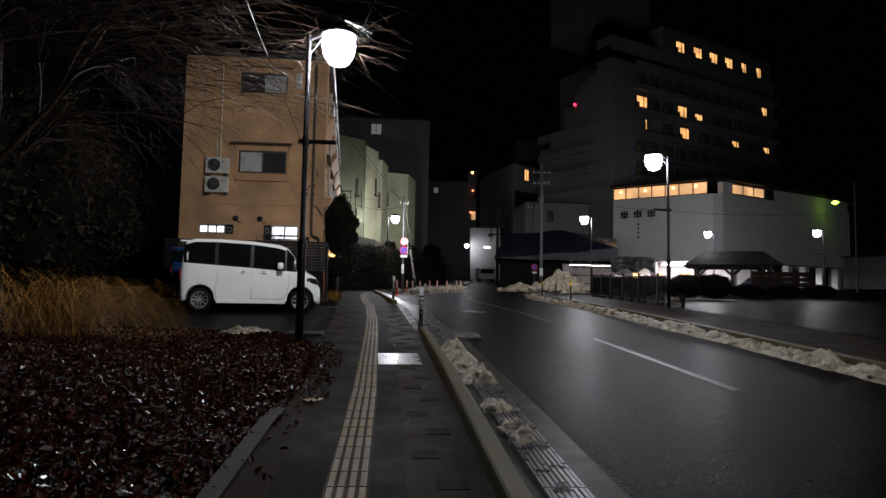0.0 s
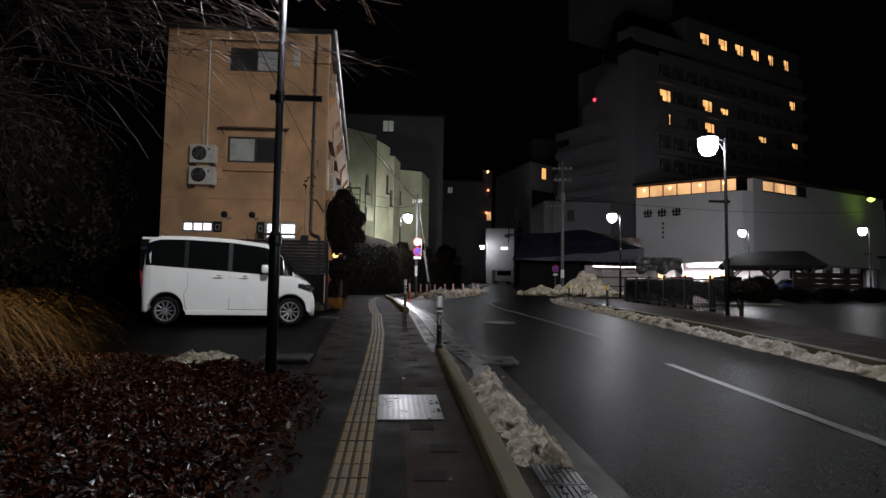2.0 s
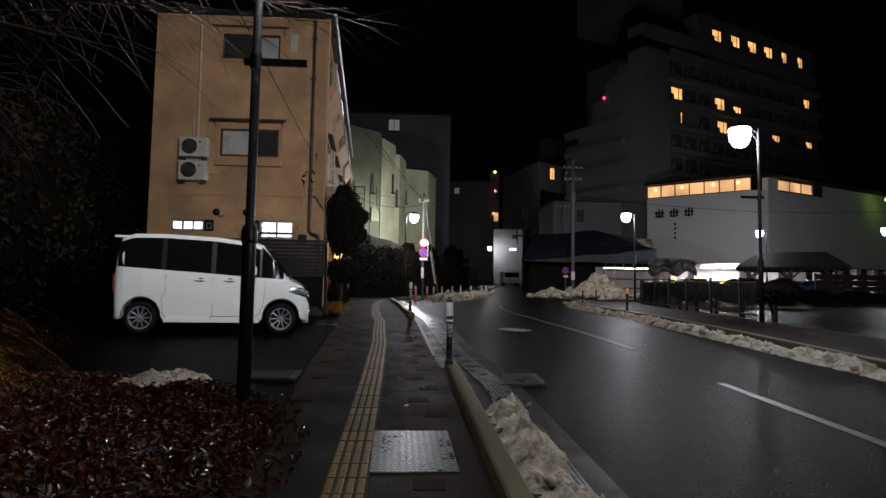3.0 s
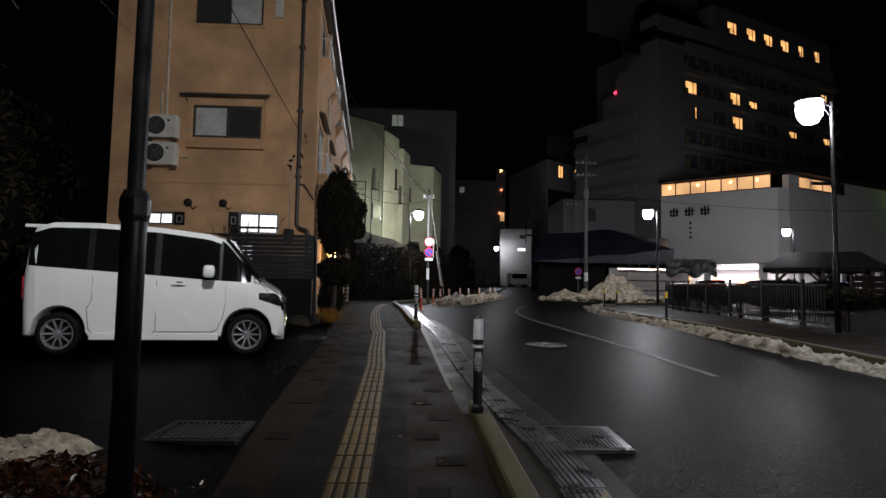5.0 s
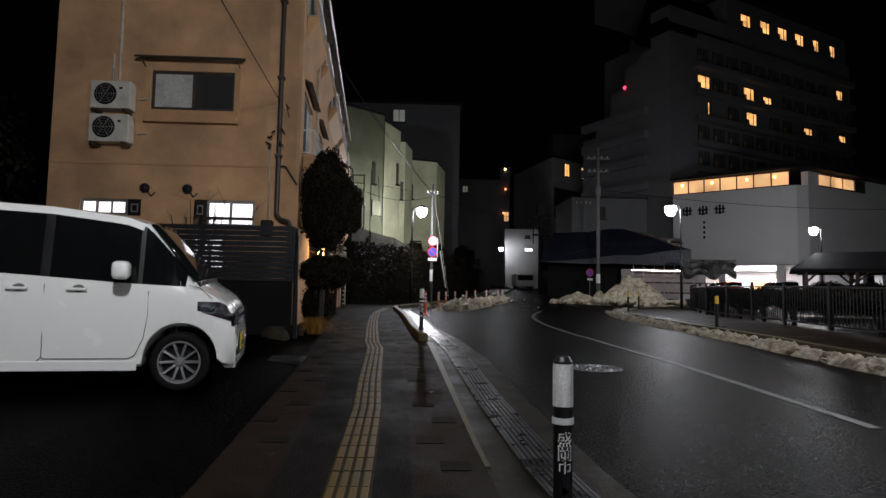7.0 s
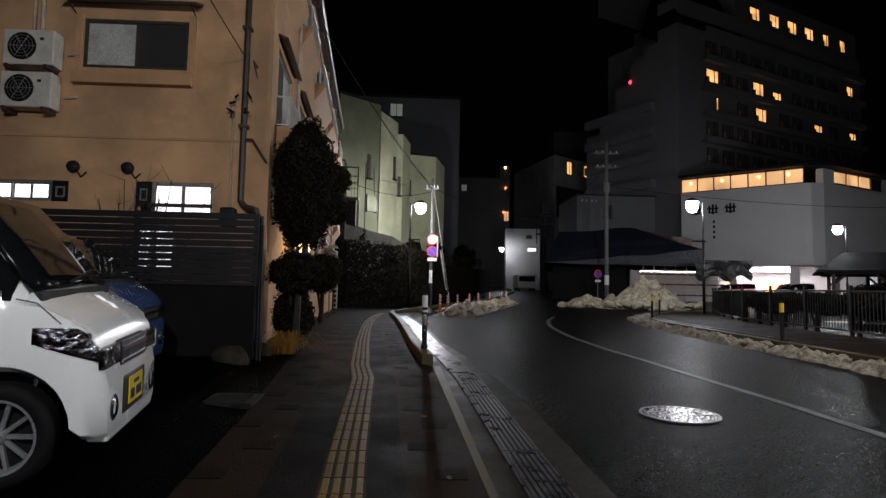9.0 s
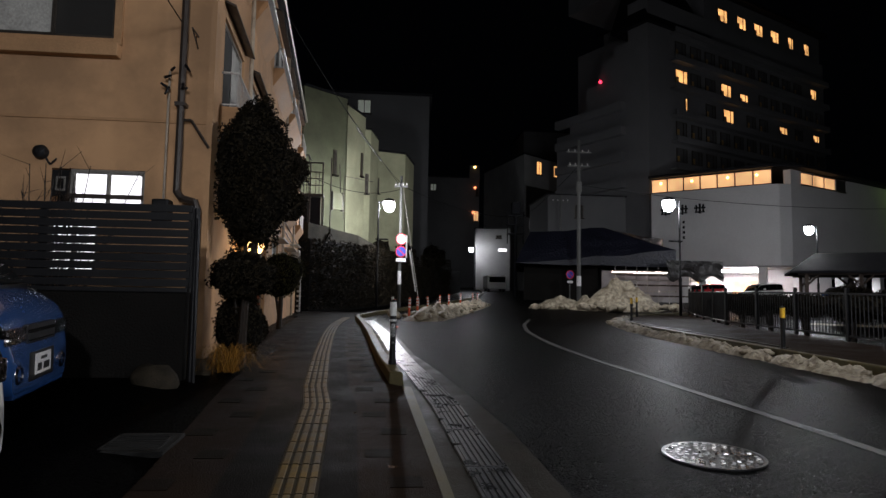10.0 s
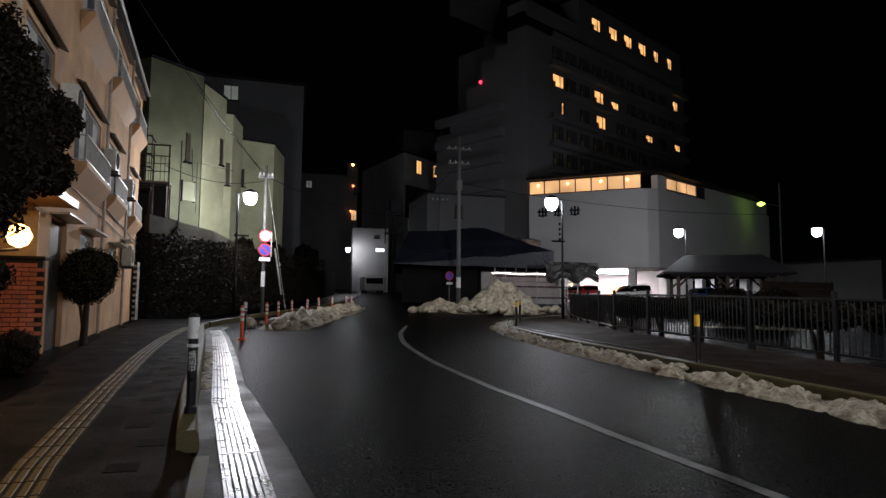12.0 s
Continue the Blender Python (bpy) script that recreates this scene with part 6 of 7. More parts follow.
# iron stair landing beside the first house
st = thing("iron_balcony", pose(-3.75, 42.2, 0), "black iron balcony on the side of the cream house", "balcony")
bm = bmesh.new()
for z in (6.4, 7.2, 7.7, 8.4):
    box(bm, -1.6, 0.5, -0.04, 0.04, z, z + 0.05)
    box(bm, 0.42, 0.5, 0, 1.0, z, z + 0.05)
for k in range(12):
    rod(bm, (-1.6 + k * 0.19, 0, 6.4), (-1.6 + k * 0.19, 0, 8.4), 0.015, seg=5)
part("railing", bm, M_BLACK, st)
part("landing", boxed(-1.6, 0.5, -0.04, 1.25, 6.3, 6.4), M_BLOCKWALL, st)
part("post", rods(((-1.55, 0.1, rise(42)), (-1.55, 0.1, 6.3), 0.04), ((0.45, 0.1, rise(42) + 2.5), (0.45, 0.1, 6.3), 0.04)), M_BLACK, st)


# ---- utility poles, signs and wires ----
def utility_pole(x, y, h, label, arms=(), boxz=None, r=0.15):
    g = thing("utility_pole", pose(x, y, rise(y)), label, "utility pole")
    part("pole", lathe([(r, -0.1), (r * 0.72, h), (0.02, h + 0.02)], 14), M_POLE, g, smooth=True)
    for z, w in arms:
        a = part("crossarm", boxed(-w / 2, w / 2, -0.05, 0.05, z, z + 0.09), M_POLE, g)
        for k in (-0.4, -0.15, 0.15, 0.4):
            part("insulator", rod(bmesh.new(), (w * k, 0, z + 0.09), (w * k, 0, z + 0.25), 0.04, 0.025, 8), M_SIGNWHITE, a)
    if boxz:
        part("transformer", lathe([(0.22, boxz), (0.22, boxz + 0.7), (0.1, boxz + 0.78)], 14), M_POLE, g)
    part("marker_band", lathe([(r + 0.004, 1.2), (r + 0.003, 1.9)], 14), M_SIGNWHITE, g)
    return g


def round_sign(parent, x, y, z, r, face, rim, bar=None):
    s = new("sign")
    s.parent = parent
    s.matrix_basis = pose(x, y, z, 90, 0, 8)
    part("disc", lathe([(r, 0), (r, 0.012), (r * 0.99, 0.014)], 28), rim, s)
    part("face", lathe([(r * 0.8, 0.0145), (r * 0.8, 0.017)], 28), face, s)
    if bar:
        b = part("bar", boxed(-r * 0.75, r * 0.75, -r * 0.09, r * 0.09, 0.0175, 0.02), bar, s)
        b.rotation_euler = (0, 0, radians(-45))


p1 = utility_pole(1.0, 47.0, 6.9, "slim grey utility pole with two round traffic signs", [(6.3, 0.7)], None, 0.09)
round_sign(p1, 0.05, -0.17, 3.55, 0.3, M_SIGNWHITE, M_SIGNRED)
round_sign(p1, 0.05, -0.17, 2.9, 0.3, M_SIGNBLUE, M_SIGNRED, M_SIGNRED)
part("sign_plate", boxed(-0.2, 0.3, -0.18, -0.165, 2.38, 2.56), M_SIGNWHITE, p1)
part("sign_back", boxed(0.3, 0.36, -0.2, 0.1, 2.6, 3.75), M_ALU, p1)
part("stay_wire", rods(((0.1, 0, 6.2), (1.05, 0, 0.2), 0.012), ((0.5, 0, 3.0), (0.85, 0, 0.85), 0.04)), M_ALU, p1)
p2 = utility_pole(13.75, 57.0, 11.5, "tall concrete utility pole with crossarms beside the snow heap", [(10.6, 1.8), (9.6, 1.6)], 7.8)
p3 = utility_pole(15.6, 68, 9.0, "tall concrete utility pole down the road", [(8.4, 1.6)])
s3 = thing("road_sign", pose(13.2, 57.3, rise(57.3)), "round blue and red no-parking sign on a thin post", "road sign")
part("post", rods(((0, 0, 0), (0, 0, 2.3), 0.035)), M_POLE, s3)
round_sign(s3, 0, -0.05, 1.98, 0.3, M_SIGNBLUE, M_SIGNRED, M_SIGNRED)
part("sub_plate", boxed(-0.2, 0.2, -0.06, -0.045, 1.4, 1.56), M_SIGNWHITE, s3)
tower = thing("signal_mast", pose(11.6, 68, rise(68)), "dark lattice mast with platforms and a small red light", "mast")
part("mast", lathe([(0.16, -0.1), (0.14, 8.3), (0.02, 8.32)], 12), M_SLATE, tower)
bm = bmesh.new()
for z in (5.4, 6.2, 7.0):
    box(bm, -0.75, 0.75, -0.3, 0.3, z, z + 0.1)
for x in (-0.7, 0.7):
    rod(bm, (x, 0, 4.6), (x, 0, 7.4), 0.05)
part("platforms", bm, M_SLATE, tower)
part("cabinet", boxed(-0.35, 0.35, -0.35, 0.35, 7.2, 8.2, bevel=0.03), M_SLATE, tower)
part("red_light", lathe([(0.05, 5.0), (0.09, 5.07), (0.05, 5.14)], 10), G_RED, tower)
part("white_light", boxed(-1.5, -0.8, -0.2, 0.0, 3.9, 4.15, bevel=0.05), G_WHITE, tower)


def wire(p, q, sag, r, label):
    bm = bmesh.new()
    p, q = Vector(p), Vector(q)
    pts = [p.lerp(q, t) - Vector((0, 0, 4 * sag * t * (1 - t))) for t in steps(0, 1, 20)]
    for a, b in zip(pts, pts[1:]):
        rod(bm, a, b, r, seg=5, caps=False)
    tagged(part("overhead_cable", bm, M_RUBBER if r < 0.03 else M_ALU, None, label), "", "cable")


wire((1.0, 47, street_sign_z + 6.5), (*side_xy(8.0, 0.16), 9.7), 0.35, 0.012, "thin black overhead cable to the apartment roof")
wire((1.0, 47, street_sign_z + 6.3), (-2.2, 41.0, 11.0), 0.05, 0.012, "thin service cable slanting to the house")
wire((-0.1, 44.96, street_sign_z + 7.23), (-1.25, 42.78, street_sign_z + 8.25), 0.0, 0.032, "pale sleeve round the slanting service cable")
wire((1.0, 47, street_sign_z + 6.2), (-3.0, 43.5, 7.6), 0.4, 0.015, "thin black overhead cable to the cream house")
wire((1.0, 47, street_sign_z + 6.4), (11.6, 68, rise(68) + 7.0), 0.5, 0.015, "thin black overhead cable along the road")
wire((11.6, 68, rise(68) + 6.5), (13.75, 57, rise(57) + 9.7), 0.3, 0.015, "thin black overhead cable along the road")
wire((-2.76, 22.42, 5.75), (-1.0, -8.0, 4.8), 0.12, 0.008, "thin black service cable to the building corner")
wire((13.75, 57, rise(57) + 8.3), (45, 62, rise(60) + 8.2), 0.6, 0.018, "thin black overhead cable before the hotel")


# ---- buildings at the end of the road ----
# Last entry paints a shaded recess as one wide dark pane
quad_block("office_building", [(18.4, 94.5), (26.0, 100.5), (24.0, 112.0), (15.3, 108.0)], 3.2, 21.4, M_OLDWHITE, "dim white mid-rise building with two lit windows", 0.15, [(0, 2.55, 3.65, 19.1, 20.9, G_WARM), (0, 6.3, 8.0, 19.25, 20.9, G_WARM), (0, 9.1, 9.55, 19.4, 20.3, G_WARM), (0, 0.4, 9.2, 13.2, 17.3, M_ROOM)])
eb = thing("entrance_beam", Matrix(), "pale beam of a gallery between two buildings", "gallery")
part("beam", boxed(18.25, 23.0, 90.6, 91.2, 11.2, 12.2, bevel=0.03), M_OLDWHITE, eb)
part("support", boxed(18.5, 19.0, 90.7, 91.1, 3.3, 11.2), M_OLDWHITE, eb)
part("support", boxed(22.4, 22.9, 90.7, 91.1, 3.3, 11.2), M_OLDWHITE, eb)
quad_block("white_shed", [(11.75, 92.5), (16.1, 92.2), (16.2, 95.0), (12.0, 95.0)], 3.2, 11.2, M_OLDWHITE, "plain white low building lit by a street lamp", 0.1, [(0, 2.6, 3.3, 10.0, 10.4, M_ROOM)])
quad_block("far_block", [(21.8, 110), (36, 110), (36, 120), (21.8, 120)], 4.0, 28.7, M_GREYWALL, "dark tall block behind the hotel", 0.2)
quad_block("dim_apartment", [(3.0, 112), (15.2, 112), (15.2, 124), (3.0, 124)], 3.8, 21.4, M_GREYWALL, "dark apartment block with small stair lights", 0.2, [(0, 4.5, 5.4, 19.2, 20.3, G_DIM), (0, 11.3, 12.1, 14.6, 16.2, G_WARM_LOW), (0, 11.6, 12.1, 18.6, 19.8, M_ROOM)])
for x, z, m in ((14.4, 23.1, G_AMBER), (14.5, 19.85, G_ORANGE), (14.2, 15.95, G_ORANGE)):
    ob = part("stair_light", lathe([(0.05, -0.2), (0.22, 0), (0.05, 0.2)], 12), m, None, "small glowing stair light on the dark block")
    ob.location = (x, 111.7, z)
    tagged(ob, "", "lamp", "stair lights")
part("stair_shaft", boxed(13.6, 15.2, 111.72, 111.99, 21.0, 23.4), M_GREYWALL, bpy.data.objects["dim_apartment"])
quad_block("box_building", [(15.0, 70), (22.3, 70), (23.5, 77), (15.0, 77)], 2.4, 11.85, M_GREYWALL, "plain dim grey box-shaped building", 0.1, [(0, 2.5, 3.3, 9.8, 11.0, M_ROOM)])
van = thing("parked_van", pose(11.9, 84, rise(84)), "small white van parked at the end of the road", "van")
part("body", boxed(0, 2.2, 0, 3.4, 0.35, 1.9, bevel=0.2), M_CARWHITE, van)
part("windscreen", boxed(0.2, 2.0, -0.01, 0.05, 1.1, 1.7, bevel=0.02), M_CARGLASS, van)
for x in (0.25, 1.95):
    for y in (0.7, 2.7):
        part("wheel", rods(((x - 0.1, y, 0.3), (x + 0.1, y, 0.3), 0.3), seg=18), M_RUBBER, van)

# low building under sheeting, with lit scaffolding below
site = thing("sheeted_building", Matrix(), "low building under dark blue sheeting with lit scaffolding below", "building")
bm = bmesh.new()
v = [bm.verts.new(p) for p in ((9.9, 60, 4.9), (21.3, 58, 6.0), (26.5, 72, 5.0), (13.0, 74, 5.0), (11.5, 62, 7.5), (17.0, 61, 7.8), (24.0, 66.0, 7.6), (14.5, 72, 7.6), (21.3, 58, 4.7), (26.4, 71.9, 4.2))]
for f in ((0, 1, 5, 4), (1, 2, 6, 5), (2, 3, 7, 6), (3, 0, 4, 7), (4, 5, 6, 7), (0, 8, 1), (8, 9, 2, 1)):
    bm.faces.new([v[k] for k in f])
bmesh.ops.subdivide_edges(bm, edges=bm.edges, cuts=5, use_grid_fill=True)
for q in bm.verts:
    q.co.z += 0.16 * noise.noise(q.co * 0.7) + 0.08 * noise.noise(q.co * 1.9)
part("sheeted_roof", bm, M_TARP, site, "dark blue plastic sheeting")
part("core", prism([(11, 62), (16.5, 61), (18.5, 71), (13.5, 72)], 2.0, 5.2), M_BLOCKWALL, site)
for k in range(9):
    t = k / 8
    x, y = 17.2 + 6.3 * t, 59.2 - 0.6 * t
    part("scaffold_standard", rods(((x, y, rise(y)), (x, y, 5.0), 0.03), seg=6), M_ALU, site)
for z in (3.0, 3.8, 4.5):
    part("scaffold_ledger", rods(((17.2, 59.16, z), (23.5, 58.56, z), 0.03), seg=6), M_ALU, site)
for k in range(4):
    part("strip_light", boxed(17.3 + 1.6 * k, 18.8 + 1.6 * k, 60.0, 60.06, 4.42 - 0.02 * (k % 2), 4.47 - 0.02 * (k % 2)), G_SITE, site)
for k in range(7):
    part("brace", rods(((17.3 + 0.85 * k, 59.3, 2.2), (18.1 + 0.85 * k, 59.25, 4.4), 0.02), seg=5), M_ALU, site)
for z in (2.6, 3.4, 4.15):
    part("toe_board", boxed(17.2, 23.5, 59.5, 59.53, z, z + 0.12), M_TIMBER, site)
part("hoarding", boxed(17.0, 24.0, 61.5, 61.6, 2.0, 4.6), M_OLDWHITE, site)
bm = bmesh.new()
rows = []
for i in range(9):
    row = []
    for j in range(16):
        x = 20.2 + 4.2 * j / 15
        row.append(bm.verts.new((x, 57.2 + 0.35 * noise.noise(Vector((x * 1.6, i * 0.4, 3))), 5.2 - 1.3 * i / 8 - 0.25 * math.sin(j * 0.9) * (i / 8))))
    rows.append(row)
for r, u in zip(rows, rows[1:]):
    for j in range(15):
        bm.faces.new((r[j], r[j + 1], u[j + 1], u[j]))
part("netting", bm, M_NETTING, site)

# ---- hotel: white podium, stepped tower ----
U, W = Vector((0.893, 0.45)), Vector((-0.45, 0.893))


def hotel_point(o, a, b):
    p = Vector(o) + U * a + W * b
    return (p.x, p.y)


HO = (26.4, 74.0)
hotel = thing("hotel_tower", Matrix(), "tall concrete hotel with stepped storeys and a few warm lit windows", "building")
part("main_block", prism([hotel_point(HO, 0, 0), hotel_point(HO, 33.8, 0), hotel_point(HO, 33.8, 16), hotel_point(HO, 6, 16), hotel_point(HO, 6, 2.6), hotel_point(HO, 0, 2.6)], 3, 33.4), M_HOTEL, hotel)
part("top_storey", prism([hotel_point(HO, 9.6, 0.3), hotel_point(HO, 33.6, 0.3), hotel_point(HO, 33.6, 15), hotel_point(HO, 9.6, 15)], 33.4, 36.9), M_HOTEL, hotel)
bm = bmesh.new()
for a0, a1, b0, zlo, zhi in ((-0.6, 10.2, -0.5, 30.6, 36.5),):
    lo = [hotel_point(HO, a0, b0), hotel_point(HO, a1, b0), hotel_point(HO, a1, 4.5), hotel_point(HO, a0, 4.5)]
    hi = [hotel_point(HO, a0 + 2.2, b0 + 3.0), hotel_point(HO, a1, b0 + 3.0), hotel_point(HO, a1, 4.4), hotel_point(HO, a0 + 2.2, 4.4)]
    v = [bm.verts.new((*p, zlo)) for p in lo] + [bm.verts.new((*p, zhi)) for p in hi]
    for f in ((0, 1, 2, 3), (4, 5, 6, 7), (0, 1, 5, 4), (1, 2, 6, 5), (2, 3, 7, 6), (3, 0, 4, 7)):
        bm.faces.new([v[k] for k in f])
part("mansard_roof", bm, M_SLATE, hotel)
part("penthouse", prism([hotel_point(HO, 1.5, 4), hotel_point(HO, 11.5, 4), hotel_point(HO, 11.5, 13), hotel_point(HO, 1.5, 13)], 36.5, 43.5), M_HOTEL, hotel)
part("eave", prism([hotel_point(HO, 9.4, -0.6), hotel_point(HO, 34.2, -0.6), hotel_point(HO, 34.2, 16), hotel_point(HO, 9.4, 16)], 36.91, 37.3), M_SLATE, hotel)
for b0, b1, z in ((2.6, 4.4, 29.4), (4.4, 6.4, 28.4), (6.4, 8.6, 26.0), (8.6, 11.2, 23.2), (11.2, 13.4, 21.4)):
    part("terrace_block", prism([hotel_point(HO, 0.0, b0 + 0.002), hotel_point(HO, 5.99, b0 + 0.002), hotel_point(HO, 5.99, b1), hotel_point(HO, 0.0, b1)], 3, z), M_HOTEL, hotel)
for z in (14.0, 16.8, 19.6, 22.2):
    led = part("terrace_ledge", prism([hotel_point(HO, -0.7, 3.0), hotel_point(HO, -0.003, 3.0), hotel_point(HO, -0.003, 13.0), hotel_point(HO, -0.7, 13.0)], z, z + 0.9), M_HOTEL, hotel)
for z in (16.0, 18.8, 21.55, 24.4, 27.35, 30.3):
    ang = math.degrees(math.atan2(U.y, U.x))
    led = part("balcony_ledge", boxed(3.4, 33.6, -0.8, -0.003, -0.15, 0.0), M_HOTEL, hotel)
    led.matrix_basis = pose(HO[0], HO[1], z, 0, 0, ang)
    par = part("balcony_parapet", boxed(3.4, 33.6, -0.8, -0.7, 0.001, 0.5), M_HOTEL, hotel)
    par.matrix_basis = pose(HO[0], HO[1], z, 0, 0, ang)


def hotel_window(a, z, w, h, m, b=0.0, bars=2):
    ang = math.degrees(math.atan2(U.y, U.x))
    g = new("window")
    g.parent = hotel
    p = hotel_point(HO, a, b)
    g.matrix_basis = pose(p[0], p[1], z, 0, 0, ang)
    f = 0.08
    bm = bmesh.new()
    for r in ((0, w, 0, f), (0, w, h - f, h), (0, f, f, h - f), (w - f, w, f, h - f), (w * 0.64, w * 0.64 + f, f, h - f)):
        box(bm, r[0], r[1], -0.09, -0.003, r[2], r[3])
    part("window_frame", bm, M_BRONZE, g)
    part("pane", boxed(f, w - f, -0.04, -0.004, f, h - f), m, g)
    part("curtain", boxed(0.1, w * 0.3, -0.055, -0.041, f, h * 0.45), M_WOODPANEL, g)


HOTEL_LIT = ((4.15, 25.15, 2.0, 1.5), (11.9, 25.15, 1.9, 1.5), (15.4, 25.25, 1.6, 0.9), (12.3, 22.3, 1.9, 1.5), (5.7, 22.4, 0.5, 1.4), (23.3, 22.7, 1.7, 0.9), (30.8, 22.8, 1.5, 0.9), (30.5, 28.3, 1.4, 1.3))
for k in range(12):
    for z in (16.75, 19.55, 22.3, 25.15, 28.1):
        if not any(abs(4.2 + 2.5 * k - a) < 2.3 and abs(z - zl) < 1 for a, zl, w, h in HOTEL_LIT):
            hotel_window(4.2 + 2.5 * k, z, 1.7, 1.5, M_GREYWALL)
for a, z, w, h in HOTEL_LIT:
    hotel_window(a, z, w, h, G_WARM)
for k, a in enumerate((12.0, 15.6, 19.0, 22.4, 26.2, 29.8)):
    hotel_window(a, 33.95, 1.8 if k < 4 else 1.2, 1.5, G_WARM, 0.29)
ob = part("aircraft_light", lathe([(0.05, -0.2), (0.2, 0), (0.05, 0.2)], 10), G_RED, hotel)
ob.location = (23.45, 79.7, 26.2)
far_shift = Matrix.Translation((0.3, 9, 1.9)) @ Matrix.Scale(1.024, 4) @ Matrix.Translation((-0.3, -9, -1.9))
hotel.matrix_basis = far_shift

# podium: faces the road along the W axis
podium = thing("hotel_podium", Matrix(), "white curved hotel podium over an open lit car park", "building")
PA, PC = (26.75, 74.5), (60, 78.5)
Pcut1, Pcut2 = (34.9, 67.4), (36.6, 67.2)
poly = [PA, Pcut1, (35.4, 67.1), Pcut2, PC, (60, 91.5), (27.6, 75.6)]
part("upper_wall", prism(poly, 5.7, 13.05), M_PODIUM, podium)
d = (Vector(Pcut1) - Vector(PA)).normalized()
ang = math.degrees(math.atan2(d.y, d.x))
ln = (Vector(Pcut1) - Vector(PA)).length
part("restaurant_roof", prism([(PA[0] - 0.5, PA[1] - 0.4), (Pcut1[0] - 0.5, Pcut1[1] - 0.7), (Pcut2[0] + 0.6, Pcut2[1] - 0.8), (PC[0] + 0.5, PC[1] - 0.4), (60.5, 91), (27.4, 75.2)], 14.5, 14.75), M_SLATE, podium)
band_w = new("window_band")
band_w.parent = podium
band_w.matrix_basis = pose(PA[0], PA[1], 13.06, 0, 0, ang)
bm = bmesh.new()
box(bm, 0, ln, 0.1, 0.25, 0, 0.1)
box(bm, 0, ln, 0.1, 0.25, 1.33, 1.43)
for k in range(8):
    a = ln * k / 7
    box(bm, max(0, a - 0.06), min(ln, a + 0.06), 0.1, 0.25, 0.1, 1.33)
part("window_frame", bm, M_DARKTRIM, band_w)
for k in range(7):
    part("pane", boxed(ln * k / 7 + 0.06, ln * (k + 1) / 7 - 0.06, 0.15, 0.19, 0.1, 1.33), G_WARM_LOW, band_w)
for k in (0.6, 2.5, 4.6, 6.2):
    ob = part("pendant_lamp", lathe([(0.04, -0.12), (0.13, 0), (0.04, 0.12)], 12), G_AMBER, band_w)
    ob.location = (ln * k / 7, 0.12, 0.95)
d2 = (Vector(PC) - Vector(Pcut2)).normalized()
ang2 = math.degrees(math.atan2(d2.y, d2.x))
for k in range(4):
    w2 = new("window")
    w2.parent = podium
    o = Vector(Pcut2) + d2 * (2.0 + k * 2.0)
    w2.matrix_basis = pose(o.x, o.y, 13.3, 0, 0, ang2)
    part("pane", boxed(0, 1.6, 0.1, 0.16, 0, 1.0), G_WARM_LOW if k < 3 else M_ROOM, w2)
    part("window_head", boxed(-0.1, 1.7, 0.06, 0.2, 1.0, 1.1), M_DARKTRIM, w2)
    part("window_sill", boxed(-0.1, 1.7, 0.06, 0.2, -0.1, 0.0), M_DARKTRIM, w2)
part("clerestory_wall", prism([(Pcut2[0] + 0.2, Pcut2[1] + 0.3), (PC[0], PC[1] + 0.3), (PC[0] - 0.3, PC[1] + 0.9), (Pcut2[0] - 0.1, Pcut2[1] + 0.9)], 13.06, 14.49), M_PODIUM, podium)
# emblem of three dark shapes and a column of small marks
em = new("emblem")
em.parent = podium
em.matrix_basis = pose(PA[0], PA[1], 9.8, 0, 0, ang)
for k in range(3):
    bm = bmesh.new()
    x = 0.9 + 1.6 * k
    for b in ((0, 1.7, 0.9, 1.15), (0.7, 1.0, 0.1, 1.7), (0.1, 1.6, 0.25, 0.45), (0.2, 0.45, 0.4, 1.5), (1.25, 1.5, 0.4, 1.6)):
        box(bm, x + b[0] * 0.6, x + b[1] * 0.6, -0.12, -0.01, b[2] * 0.6 + 0.9, b[3] * 0.6 + 0.9)
    part("character_shape", bm, M_SLATE, em)
bm = bmesh.new()
for k in range(4):
    box(bm, 3.0, 3.2, -0.08, -0.01, -1.4 + 0.5 * k, -1.15 + 0.5 * k)
part("small_marks", bm, M_SLATE, em)
# ground floor: columns, back wall, ceiling, tubes
part("car_park_ceiling", prism([(x, y) for x, y in poly], 5.6, 5.69), M_OLDWHITE, podium)
for a, b in ((0.6, 0.3), (4.6, 0.4), (9.8, 0.4)):
    c = part("column", boxed(a - 0.35, a + 0.35, b, b + 0.7, 2.0, 5.59, bevel=0.04), M_PODIUM, podium)
    c.matrix_basis = pose(PA[0], PA[1], 0, 0, 0, ang)
for k in range(7):
    c = part("column", boxed(2 + 3.6 * k, 2.8 + 3.6 * k, 0.4, 1.2, 2.0, 5.59, bevel=0.04), M_PODIUM, podium)
    c.matrix_basis = pose(Pcut2[0], Pcut2[1], 0, 0, 0, ang2)
c = part("back_wall", boxed(1.5, ln + 4, 5.0, 5.2, 2.0, 5.59), M_PODIUM, podium)
c.matrix_basis = pose(PA[0], PA[1], 0, 0, 0, ang)
for a0, a1 in ((3.0, 4.4), (6.4, 8.6)):
    c = part("lobby_window", boxed(a0, a1, 4.9, 4.99, 2.7, 4.5, bevel=0.02), G_WARM, podium)
    c.matrix_basis = pose(PA[0], PA[1], 0, 0, 0, ang)
